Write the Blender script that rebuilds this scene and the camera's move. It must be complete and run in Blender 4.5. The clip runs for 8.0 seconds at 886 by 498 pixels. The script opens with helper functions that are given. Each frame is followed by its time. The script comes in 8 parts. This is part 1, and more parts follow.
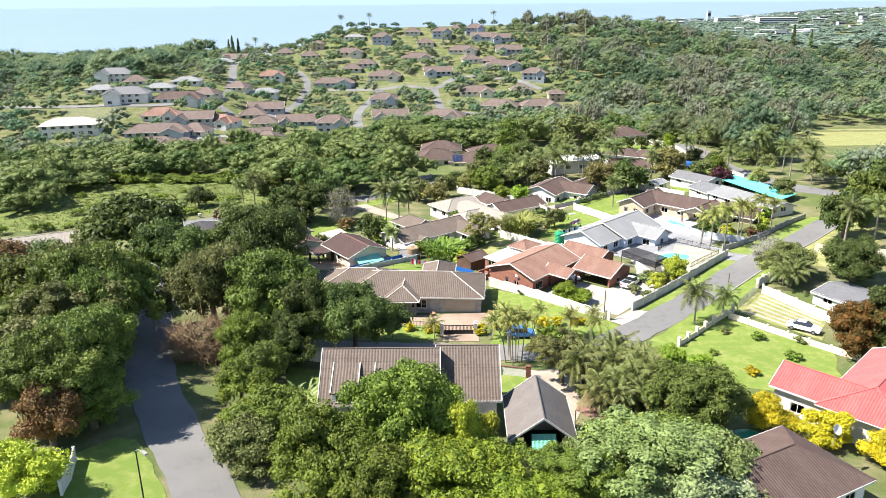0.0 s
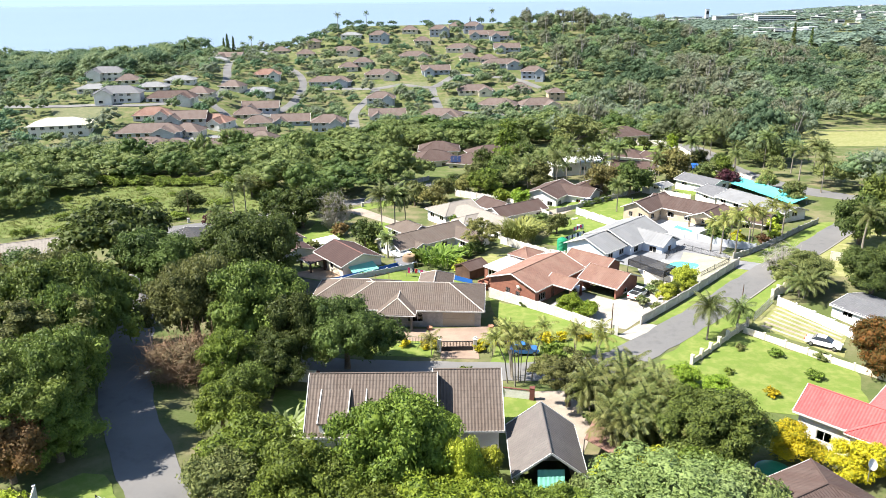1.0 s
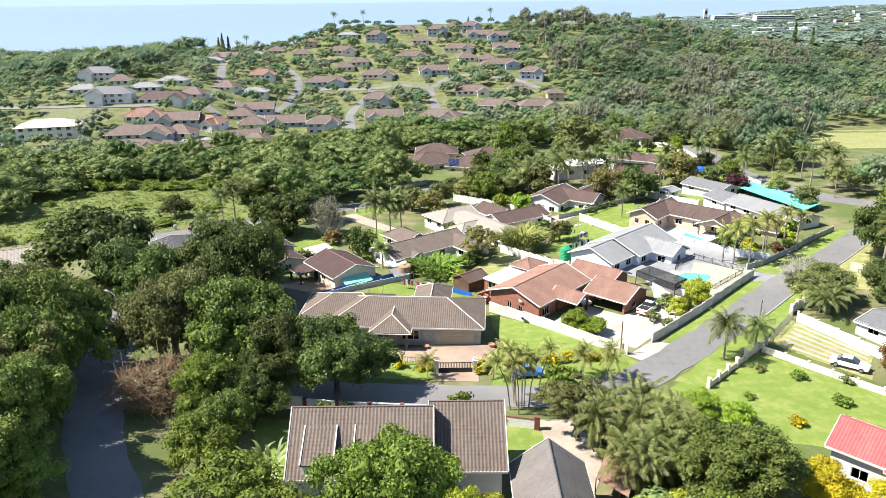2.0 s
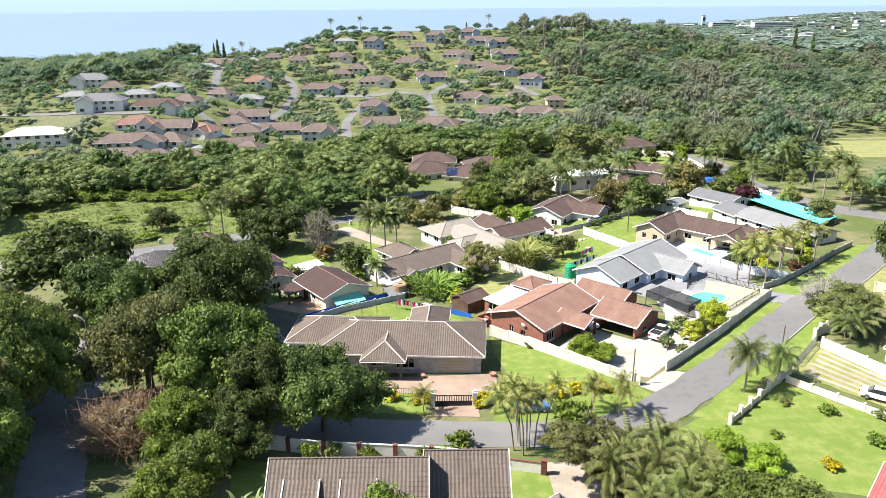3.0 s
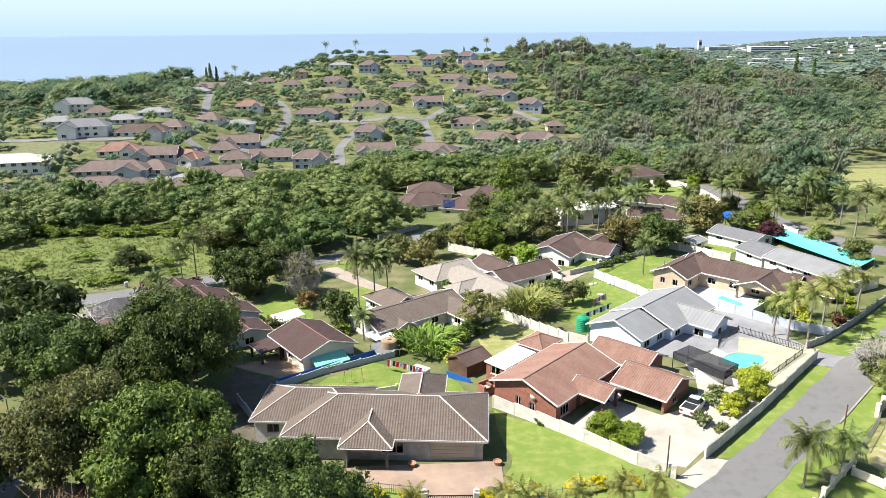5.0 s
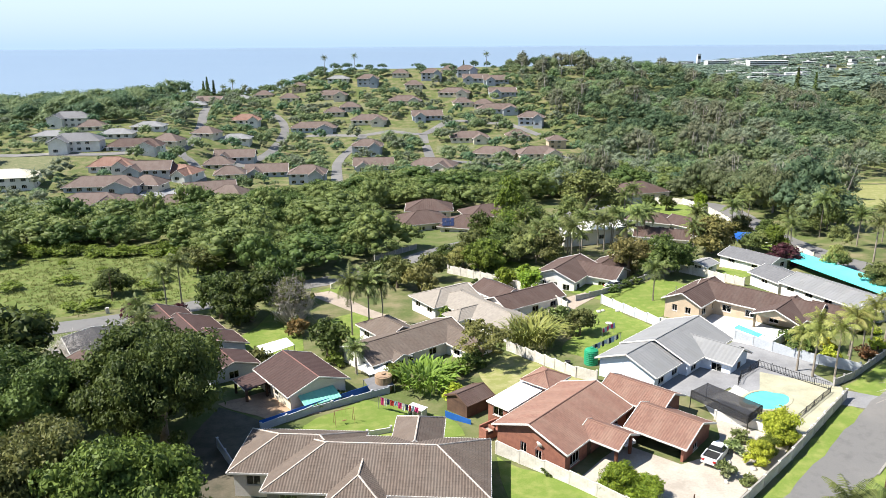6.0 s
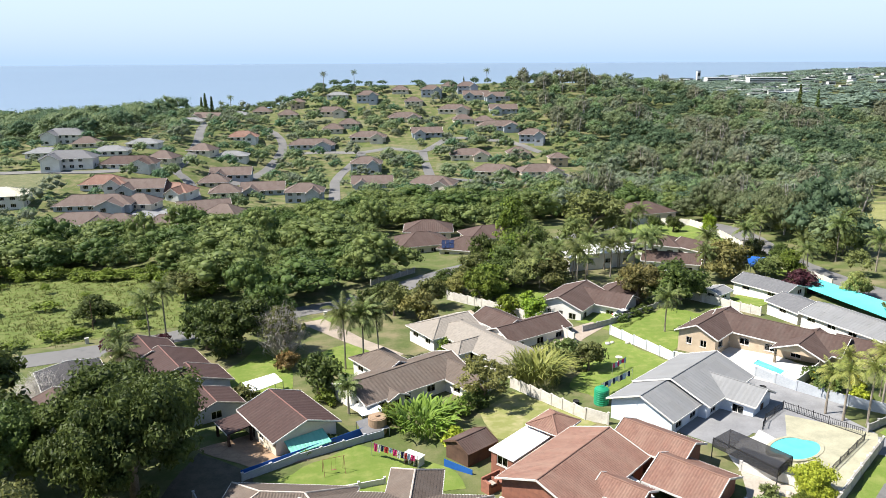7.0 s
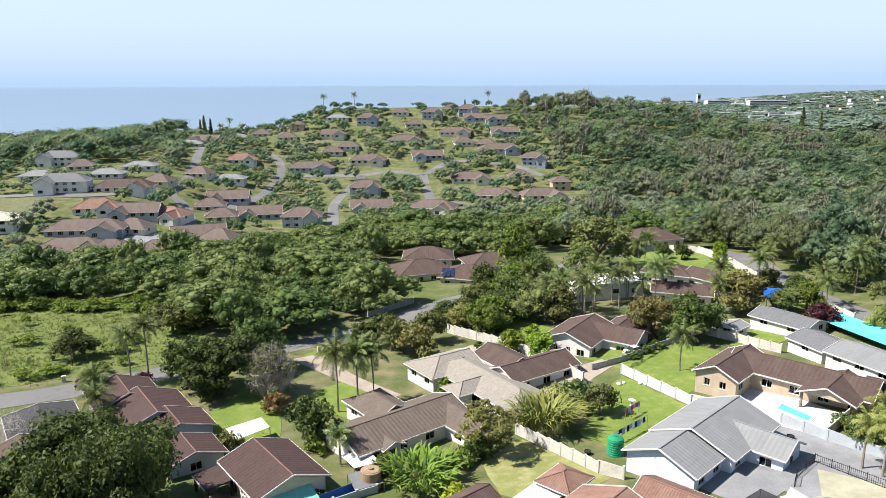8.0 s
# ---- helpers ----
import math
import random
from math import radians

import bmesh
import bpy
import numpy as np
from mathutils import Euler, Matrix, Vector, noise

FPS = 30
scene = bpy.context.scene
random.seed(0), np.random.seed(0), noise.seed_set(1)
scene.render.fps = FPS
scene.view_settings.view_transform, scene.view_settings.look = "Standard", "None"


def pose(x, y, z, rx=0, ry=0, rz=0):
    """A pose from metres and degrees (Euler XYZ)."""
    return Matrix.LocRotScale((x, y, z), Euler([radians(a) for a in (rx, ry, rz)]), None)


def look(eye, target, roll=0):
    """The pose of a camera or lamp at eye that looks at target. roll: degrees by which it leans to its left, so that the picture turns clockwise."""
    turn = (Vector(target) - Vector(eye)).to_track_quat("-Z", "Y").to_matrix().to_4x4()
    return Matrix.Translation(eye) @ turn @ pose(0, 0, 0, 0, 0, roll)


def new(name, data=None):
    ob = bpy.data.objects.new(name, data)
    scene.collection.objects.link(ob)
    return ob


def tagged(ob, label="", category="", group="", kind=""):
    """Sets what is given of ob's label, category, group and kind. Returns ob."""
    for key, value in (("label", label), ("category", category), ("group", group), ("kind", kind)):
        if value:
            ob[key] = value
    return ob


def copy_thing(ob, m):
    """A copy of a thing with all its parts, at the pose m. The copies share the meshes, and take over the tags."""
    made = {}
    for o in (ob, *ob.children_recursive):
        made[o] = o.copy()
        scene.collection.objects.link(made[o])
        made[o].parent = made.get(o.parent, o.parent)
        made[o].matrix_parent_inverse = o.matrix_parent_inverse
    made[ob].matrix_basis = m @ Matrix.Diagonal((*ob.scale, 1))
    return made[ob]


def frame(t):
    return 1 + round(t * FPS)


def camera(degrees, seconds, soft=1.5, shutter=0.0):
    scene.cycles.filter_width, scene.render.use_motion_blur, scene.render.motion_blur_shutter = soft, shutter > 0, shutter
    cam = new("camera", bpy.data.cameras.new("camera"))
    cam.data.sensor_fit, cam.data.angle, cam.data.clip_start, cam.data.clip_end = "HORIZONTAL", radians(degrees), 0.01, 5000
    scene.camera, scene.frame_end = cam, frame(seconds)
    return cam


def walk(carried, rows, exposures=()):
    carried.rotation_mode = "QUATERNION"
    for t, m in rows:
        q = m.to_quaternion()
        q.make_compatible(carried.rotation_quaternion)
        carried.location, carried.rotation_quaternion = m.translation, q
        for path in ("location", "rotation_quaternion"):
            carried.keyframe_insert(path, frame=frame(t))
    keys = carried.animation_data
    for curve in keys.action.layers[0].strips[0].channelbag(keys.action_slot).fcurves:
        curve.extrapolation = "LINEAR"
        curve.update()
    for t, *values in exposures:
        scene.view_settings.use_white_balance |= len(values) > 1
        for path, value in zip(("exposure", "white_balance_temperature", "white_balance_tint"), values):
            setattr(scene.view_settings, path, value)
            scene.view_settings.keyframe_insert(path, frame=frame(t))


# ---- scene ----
# the drone's flight: seconds, place in metres, pitch, roll and yaw in degrees
cam = camera(62.7, 8.0, soft=0.55)
PATH = [
    (0, 0.004, -0.066, 42.006, -18.918, 0.492, -0.014),
    (0.5, 0.034, 3.070, 41.861, -18.939, 0.500, -0.099),
    (1, 0.079, 6.424, 41.633, -19.046, 0.504, -0.181),
    (1.5, 0.138, 9.947, 41.356, -19.106, 0.505, -0.262),
    (2, 0.210, 13.596, 41.060, -19.054, 0.502, -0.338),
    (2.5, 0.292, 17.334, 40.768, -18.873, 0.495, -0.410),
    (3, 0.383, 21.129, 40.500, -18.576, 0.485, -0.476),
    (3.5, 0.481, 24.954, 40.269, -18.192, 0.472, -0.536),
    (4, 0.584, 28.787, 40.083, -17.754, 0.454, -0.587),
    (4.5, 0.691, 32.612, 39.947, -17.289, 0.434, -0.630),
    (5, 0.800, 36.419, 39.859, -16.813, 0.409, -0.662),
    (5.5, 0.909, 40.201, 39.816, -16.327, 0.381, -0.683),
    (6, 1.016, 43.959, 39.810, -15.817, 0.350, -0.692),
    (6.5, 1.121, 47.697, 39.827, -15.256, 0.315, -0.688),
    (7, 1.220, 51.426, 39.853, -14.610, 0.276, -0.670),
    (7.5, 1.312, 55.161, 39.868, -13.843, 0.234, -0.636),
    (8, 1.397, 58.924, 39.850, -12.933, 0.188, -0.586),
]
walk(cam, [(t, pose(x, y, z, 90 + pitch, roll, yaw)) for t, x, y, z, pitch, roll, yaw in PATH], [(0, 1.64), (2.5, 1.54), (4.5, 1.4), (6.5, 1.25), (8, 1.12)])

# ---- light ----
SUN_DIR = Vector((-0.61, -0.05, 0.78)).normalized()
world = bpy.data.worlds.new("sky")
scene.world = world
world.use_nodes = True
wn = world.node_tree
sky = wn.nodes.new("ShaderNodeTexSky")
sky.sky_type = "NISHITA"
sky.sun_disc = False
sky.sun_elevation = math.asin(SUN_DIR.z)
sky.sun_rotation = math.atan2(SUN_DIR.x, SUN_DIR.y)
sky.altitude = 60.0
sky.air_density = 1.0
sky.dust_density = 0.15
sky.ozone_density = 1.4
# sea haze low in the sky, thinning upwards
up = wn.nodes.new("ShaderNodeSeparateXYZ")
wn.links.new(wn.nodes.new("ShaderNodeTexCoord").outputs["Generated"], up.inputs[0])
haze = wn.nodes.new("ShaderNodeValToRGB")
for el, (at, c) in zip((haze.color_ramp.elements[0], haze.color_ramp.elements[1], haze.color_ramp.elements.new(0.5)), ((0.0, (0.5, 0.66, 0.885)), (1.0, (0.52, 0.67, 0.9)), (0.35, (0.71, 0.805, 0.925)))):
    el.position, el.color = at, (*c, 1)
thin = wn.nodes.new("ShaderNodeMapRange")
thin.inputs["From Max"].default_value = 0.3
wn.links.new(up.outputs["Z"], thin.inputs["Value"])
wn.links.new(thin.outputs[0], haze.inputs["Fac"])
gain = wn.nodes.new("ShaderNodeMix")
gain.data_type, gain.blend_type = "RGBA", "MULTIPLY"
gain.inputs[0].default_value = 1.0
gain.inputs[7].default_value = (6.2, 6.45, 6.9, 1)
wn.links.new(haze.outputs["Color"], gain.inputs[6])
veil = wn.nodes.new("ShaderNodeMix")
veil.data_type = "RGBA"
wn.links.new(thin.outputs[0], veil.inputs[0])
wn.links.new(gain.outputs[2], veil.inputs[6])
wn.links.new(sky.outputs["Color"], veil.inputs[7])
wn.links.new(veil.outputs[2], wn.nodes["Background"].inputs["Color"])
wn.nodes["Background"].inputs["Strength"].default_value = 0.077
sun = new("sun", bpy.data.lights.new("sun", "SUN"))
sun.data.energy = 4.7
sun.data.angle = radians(0.53)
sun.data.color = (1.0, 0.95, 0.87)
sun.matrix_world = look((0, 0, 300), Vector((0, 0, 300)) - SUN_DIR)


# ---- materials ----
def node(nt, kind, **values):
    n = nt.nodes.new(kind)
    for k, v in values.items():
        n.inputs[k].default_value = v
    return n


def blank(name):
    m = bpy.data.materials.new(name)
    m.use_nodes = True
    return m, m.node_tree, m.node_tree.nodes["Principled BSDF"]


def ramp(nt, fac, stops):
    r = nt.nodes.new("ShaderNodeValToRGB")
    e = r.color_ramp.elements
    while len(e) < len(stops):
        e.new(0.5)
    for el, (p, c) in zip(e, stops):
        el.position, el.color = p, (*c, 1)
    nt.links.new(fac, r.inputs["Fac"])
    return r.outputs["Color"]


def mixed(nt, a, b, fac, mode="MIX"):
    m = nt.nodes.new("ShaderNodeMix")
    m.data_type, m.blend_type = "RGBA", mode
    for sock, v in ((m.inputs[6], a), (m.inputs[7], b), (m.inputs[0], fac)):
        if isinstance(v, (int, float)):
            sock.default_value = v
        elif isinstance(v, tuple):
            sock.default_value = (*v, 1)
        else:
            nt.links.new(v, sock)
    return m.outputs[2]


def calc(nt, op, a, b=0.0):
    m = nt.nodes.new("ShaderNodeMath")
    m.operation = op
    for sock, v in ((m.inputs[0], a), (m.inputs[1], b)):
        if isinstance(v, (int, float)):
            sock.default_value = v
        else:
            nt.links.new(v, sock)
    return m.outputs[0]


def noise_of(nt, scale, detail=4.0, rough=0.6, coord=None):
    if coord is None:
        coord = nt.nodes.new("ShaderNodeTexCoord").outputs["Object"]
    n = node(nt, "ShaderNodeTexNoise", Scale=scale, Detail=detail, Roughness=rough)
    nt.links.new(coord, n.inputs["Vector"])
    return n.outputs["Fac"]


def bumped(nt, bsdf, height, strength, distance):
    b = node(nt, "ShaderNodeBump", Strength=strength, Distance=distance)
    nt.links.new(height, b.inputs["Height"])
    nt.links.new(b.outputs["Normal"], bsdf.inputs["Normal"])


def surface(name, light, dark, coarse=0.35, fine=6.0, rough=0.85, bump=0.25, depth=0.02, vary=0.0, metal=0.0, spec=0.3):
    """A weathered surface: two colours mixed at two scales, with fine relief."""
    m, nt, b = blank(name)
    big, small = noise_of(nt, coarse), noise_of(nt, fine, 6.0)
    blend = calc(nt, "ADD", calc(nt, "MULTIPLY", big, 0.65), calc(nt, "MULTIPLY", small, 0.35))
    col = ramp(nt, blend, [(0.36, dark), (0.62, light)])
    if vary:
        info = nt.nodes.new("ShaderNodeObjectInfo")
        hsv = node(nt, "ShaderNodeHueSaturation")
        nt.links.new(calc(nt, "ADD", calc(nt, "MULTIPLY", info.outputs["Random"], vary), 1 - vary / 2), hsv.inputs["Value"])
        nt.links.new(col, hsv.inputs["Color"])
        col = hsv.outputs["Color"]
    nt.links.new(col, b.inputs["Base Color"])
    b.inputs["Roughness"].default_value, b.inputs["Metallic"].default_value = rough, metal
    b.inputs["Specular IOR Level"].default_value = spec
    bumped(nt, b, small, bump, depth)
    return m


def tiled_roof(name, light, dark, col=0.3, row=0.35, lichen=(0.3, 0.28, 0.24), grey=0.35, rough=0.8):
    """Roof covering in metres of its UV map: each tile its own shade, stains that run down the slope."""
    m, nt, b = blank(name)
    uv = nt.nodes.new("ShaderNodeUVMap").outputs["UV"]
    sep = nt.nodes.new("ShaderNodeSeparateXYZ")
    nt.links.new(uv, sep.inputs[0])
    cell = nt.nodes.new("ShaderNodeCombineXYZ")
    nt.links.new(calc(nt, "FLOOR", calc(nt, "DIVIDE", sep.outputs["X"], col)), cell.inputs["X"])
    nt.links.new(calc(nt, "FLOOR", calc(nt, "DIVIDE", sep.outputs["Y"], row)), cell.inputs["Y"])
    white = nt.nodes.new("ShaderNodeTexWhiteNoise")
    nt.links.new(cell.outputs[0], white.inputs["Vector"])
    c = mixed(nt, tuple(d + (l - d) * 0.4 for d, l in zip(dark, light)), light, white.outputs["Value"])
    stretch = nt.nodes.new("ShaderNodeMapping")
    stretch.inputs["Scale"].default_value = (1.0, 0.3, 1.0)
    nt.links.new(uv, stretch.inputs["Vector"])
    stain = noise_of(nt, 0.5, 5.0, 0.65, stretch.outputs[0])
    patch = ramp(nt, stain, [(0.42, (0, 0, 0)), (0.72, (1, 1, 1))])
    c = mixed(nt, c, lichen, calc(nt, "MULTIPLY", patch, grey))
    nt.links.new(c, b.inputs["Base Color"])
    b.inputs["Roughness"].default_value = rough
    b.inputs["Specular IOR Level"].default_value = 0.25
    bumped(nt, b, noise_of(nt, 9.0, 5.0, 0.6, uv), 0.35, 0.01)
    return m


def leafy(name, light, dark, back=0.28, rough=0.55, tint=None):
    """Leaves, each with its own shade, that let some light through; trees differ from one another."""
    m, nt, b = blank(name)
    geo = nt.nodes.new("ShaderNodeNewGeometry")
    c = mixed(nt, dark, light, geo.outputs["Random Per Island"])
    big = noise_of(nt, 0.2, 3.0)
    c = mixed(nt, c, tint or tuple(v * 1.5 for v in light), calc(nt, "MULTIPLY", ramp(nt, big, [(0.45, (0, 0, 0)), (0.68, (1, 1, 1))]), 0.55))
    info = nt.nodes.new("ShaderNodeObjectInfo")
    hsv = node(nt, "ShaderNodeHueSaturation")
    nt.links.new(calc(nt, "ADD", calc(nt, "MULTIPLY", info.outputs["Random"], 0.5), 0.75), hsv.inputs["Value"])
    nt.links.new(calc(nt, "ADD", calc(nt, "MULTIPLY", info.outputs["Random"], 0.03), 0.485), hsv.inputs["Hue"])
    nt.links.new(c, hsv.inputs["Color"])
    nt.links.new(hsv.outputs["Color"], b.inputs["Base Color"])
    b.inputs["Roughness"].default_value = rough
    b.inputs["Specular IOR Level"].default_value = 0.18
    t = nt.nodes.new("ShaderNodeBsdfTranslucent")
    nt.links.new(hsv.outputs["Color"], t.inputs["Color"])
    mix = nt.nodes.new("ShaderNodeMixShader")
    mix.inputs[0].default_value = back
    out = nt.nodes["Material Output"]
    nt.links.new(b.outputs[0], mix.inputs[1])
    nt.links.new(t.outputs[0], mix.inputs[2])
    nt.links.new(mix.outputs[0], out.inputs["Surface"])
    return m


def glass_pane(name):
    m, nt, b = blank(name)
    clear = node(nt, "ShaderNodeBsdfTransparent", Color=(0.55, 0.6, 0.62, 1))
    gloss = node(nt, "ShaderNodeBsdfGlossy", Roughness=0.03)
    fres = node(nt, "ShaderNodeFresnel", IOR=1.5)
    mix = nt.nodes.new("ShaderNodeMixShader")
    nt.links.new(fres.outputs[0], mix.inputs[0])
    nt.links.new(clear.outputs[0], mix.inputs[1])
    nt.links.new(gloss.outputs[0], mix.inputs[2])
    nt.links.new(mix.outputs[0], nt.nodes["Material Output"].inputs["Surface"])
    return m


def land():
    """Rough grass, worn earth and dry patches."""
    m, nt, b = blank("land")
    big, mid, fine = noise_of(nt, 0.03, 5.0), noise_of(nt, 0.22, 5.0), noise_of(nt, 2.2, 6.0, 0.7)
    g = mixed(nt, (0.05, 0.07, 0.023), (0.115, 0.135, 0.05), fine)
    g = mixed(nt, g, (0.2, 0.17, 0.1), ramp(nt, mid, [(0.42, (0, 0, 0)), (0.66, (0.85, 0.85, 0.85))]))
    g = mixed(nt, g, (0.09, 0.12, 0.032), ramp(nt, big, [(0.45, (0, 0, 0)), (0.65, (0.55, 0.55, 0.55))]))
    nt.links.new(g, b.inputs["Base Color"])
    b.inputs["Roughness"].default_value = 0.95
    b.inputs["Specular IOR Level"].default_value = 0.1
    bumped(nt, b, fine, 0.6, 0.15)
    return m


def lawn_grass(name, light, dark, dry):
    m, nt, b = blank(name)
    big, mid, fine = noise_of(nt, 0.12, 4.0), noise_of(nt, 0.7, 5.0), noise_of(nt, 9.0, 6.0, 0.7)
    g = mixed(nt, dark, light, fine)
    g = mixed(nt, g, dry, ramp(nt, mid, [(0.44, (0, 0, 0)), (0.7, (0.75, 0.75, 0.75))]))
    g = mixed(nt, g, dark, ramp(nt, big, [(0.45, (0, 0, 0)), (0.7, (0.5, 0.5, 0.5))]))
    nt.links.new(g, b.inputs["Base Color"])
    b.inputs["Roughness"].default_value = 0.9
    b.inputs["Specular IOR Level"].default_value = 0.075
    bumped(nt, b, fine, 0.5, 0.06)
    return m


def tarmac():
    m, nt, b = blank("asphalt")
    big, mid, fine = noise_of(nt, 0.1, 4.0), noise_of(nt, 0.8, 5.0), noise_of(nt, 14.0, 4.0, 0.7)
    c = mixed(nt, (0.1, 0.097, 0.093), (0.16, 0.155, 0.15), fine)
    c = mixed(nt, c, (0.09, 0.088, 0.086), ramp(nt, mid, [(0.5, (0, 0, 0)), (0.7, (0.7, 0.7, 0.7))]))
    c = mixed(nt, c, (0.2, 0.188, 0.175), ramp(nt, big, [(0.45, (0, 0, 0)), (0.7, (0.6, 0.6, 0.6))]))
    nt.links.new(c, b.inputs["Base Color"])
    b.inputs["Roughness"].default_value = 0.8
    bumped(nt, b, fine, 0.3, 0.02)
    return m


def sea_water():
    m, nt, b = blank("sea_water")
    b.inputs["Roughness"].default_value = 0.35
    b.inputs["IOR"].default_value = 1.33
    big = noise_of(nt, 0.004, 5.0)
    nt.links.new(mixed(nt, (0.14, 0.195, 0.268), (0.162, 0.222, 0.292), big), b.inputs["Base Color"])
    bumped(nt, b, noise_of(nt, 0.08, 8.0, 0.7), 0.35, 1.0)
    return m


def pool_water(name):
    m, nt, b = blank(name)
    nt.links.new(mixed(nt, (0.07, 0.5, 0.55), (0.14, 0.62, 0.66), noise_of(nt, 0.6, 2.0)), b.inputs["Base Color"])
    b.inputs["Roughness"].default_value = 0.08
    bumped(nt, b, noise_of(nt, 3.0, 2.0), 0.08, 0.05)
    return m


LAND, ASPHALT, SEA = land(), tarmac(), sea_water()
LAWN = lawn_grass("lawn", (0.165, 0.22, 0.048), (0.092, 0.138, 0.028), (0.225, 0.24, 0.078))
DRY_LAWN = lawn_grass("dry_lawn", (0.24, 0.24, 0.09), (0.14, 0.16, 0.05), (0.34, 0.3, 0.17))
MEADOW = lawn_grass("meadow", (0.14, 0.17, 0.048), (0.07, 0.1, 0.026), (0.19, 0.19, 0.08))
PAVING = surface("brick_paving", (0.3, 0.22, 0.165), (0.2, 0.145, 0.11), 0.4, 7.0)
CONCRETE = surface("concrete", (0.4, 0.36, 0.305), (0.27, 0.238, 0.2), 0.3, 4.0)
GREY_PAVE = surface("grey_paving", (0.24, 0.24, 0.245), (0.16, 0.16, 0.165), 0.3, 5.0)
WHITE_PAVE = surface("white_paving", (0.53, 0.515, 0.49), (0.39, 0.375, 0.35), 0.4, 5.0)
POOL_DECK = surface("pool_paving", (0.37, 0.35, 0.25), (0.26, 0.25, 0.18), 0.5, 6.0)
EARTH = surface("bare_earth", (0.36, 0.25, 0.16), (0.22, 0.15, 0.1), 0.5, 3.0, bump=0.5)
TRACK = surface("gravel_track", (0.34, 0.285, 0.23), (0.23, 0.19, 0.15), 0.4, 5.0)
KERB = surface("kerb", (0.27, 0.255, 0.23), (0.19, 0.18, 0.16), 0.5, 6.0)

WHITE_WALL = surface("white_plaster", (0.68, 0.66, 0.625), (0.54, 0.515, 0.47), 0.3, 5.0)
CREAM_WALL = surface("cream_plaster", (0.66, 0.6, 0.48), (0.52, 0.46, 0.36), 0.3, 5.0)
TAN_WALL = surface("tan_face_brick", (0.5, 0.4, 0.29), (0.38, 0.3, 0.21), 0.5, 9.0)
BLUE_WALL = surface("pale_blue_plaster", (0.62, 0.68, 0.76), (0.52, 0.58, 0.66), 0.25, 4.0)
STONE_WALL = surface("grey_stone_cladding", (0.4, 0.38, 0.36), (0.24, 0.23, 0.22), 1.2, 9.0, bump=0.6)
GREY_WALL = surface("grey_plaster", (0.4, 0.425, 0.455), (0.3, 0.32, 0.345), 0.3, 5.0)
PRECAST = surface("precast_concrete", (0.58, 0.555, 0.505), (0.38, 0.35, 0.3), 0.6, 4.0, vary=0.15)
DARK_WOOD = surface("dark_wood", (0.12, 0.07, 0.045), (0.06, 0.035, 0.025), 0.8, 12.0)
PIER_BRICK = surface("dark_red_pier_brick", (0.17, 0.062, 0.05), (0.11, 0.042, 0.036), 1.5, 14.0, bump=0.5)
RED_BRICK = surface("red_brick", (0.3, 0.13, 0.085), (0.2, 0.085, 0.06), 1.5, 14.0, bump=0.5, vary=0.2)
WHITE_PAINT = surface("white_paint", (0.64, 0.62, 0.585), (0.48, 0.46, 0.43), 0.5, 6.0, rough=0.5)
RIDGE_PALE = surface("pale_ridge_mortar", (0.52, 0.46, 0.4), (0.36, 0.31, 0.27), 0.8, 6.0)
RIDGE_RED = surface("red_ridge_paint", (0.2, 0.105, 0.09), (0.14, 0.075, 0.065), 0.8, 6.0)
GLASS = glass_pane("window_glass")
BLACK_METAL = surface("black_steel", (0.03, 0.03, 0.033), (0.018, 0.018, 0.02), 1.0, 9.0, rough=0.45)
STEEL = surface("galvanised_steel", (0.42, 0.43, 0.44), (0.3, 0.31, 0.32), 1.0, 9.0, rough=0.4, metal=0.7)
DOOR_TAN = surface("tan_door_paint", (0.42, 0.36, 0.29), (0.34, 0.29, 0.23), 0.4, 5.0, rough=0.5)
RUBBER = surface("rubber", (0.025, 0.025, 0.025), (0.015, 0.015, 0.015), 2.0, 20.0, rough=0.8)

TILE_BROWN = tiled_roof("brown_concrete_tiles", (0.125, 0.096, 0.078), (0.082, 0.063, 0.051), lichen=(0.17, 0.15, 0.13))
TILE_DARK = tiled_roof("dark_brown_tiles", (0.085, 0.054, 0.045), (0.06, 0.039, 0.033), lichen=(0.2, 0.18, 0.16), grey=0.2)
TILE_MAROON = tiled_roof("maroon_brown_tiles", (0.062, 0.036, 0.032), (0.043, 0.026, 0.023), lichen=(0.12, 0.095, 0.085), grey=0.15)
TILE_TERRA = tiled_roof("terracotta_tiles", (0.205, 0.112, 0.084), (0.14, 0.078, 0.06), lichen=(0.3, 0.215, 0.165), grey=0.45)
TILE_GREY = tiled_roof("grey_fibre_cement", (0.215, 0.217, 0.22), (0.165, 0.167, 0.17), lichen=(0.2, 0.195, 0.18), grey=0.4, col=1.2, row=2.4)
TILE_RED = tiled_roof("red_painted_tiles", (0.4, 0.092, 0.088), (0.3, 0.062, 0.06), lichen=(0.45, 0.16, 0.14), grey=0.4, rough=0.45)
TILE_FAWN = tiled_roof("fawn_tiles", (0.27, 0.24, 0.205), (0.19, 0.168, 0.142), lichen=(0.22, 0.2, 0.18), grey=0.3)
SHEET_DARK = tiled_roof("charcoal_roof_sheet", (0.125, 0.108, 0.1), (0.09, 0.08, 0.074), grey=0.15, rough=0.6)
SHEET_CHAR = tiled_roof("black_grey_roof_sheet", (0.052, 0.048, 0.047), (0.038, 0.035, 0.034), lichen=(0.09, 0.085, 0.08), grey=0.15, rough=0.6)
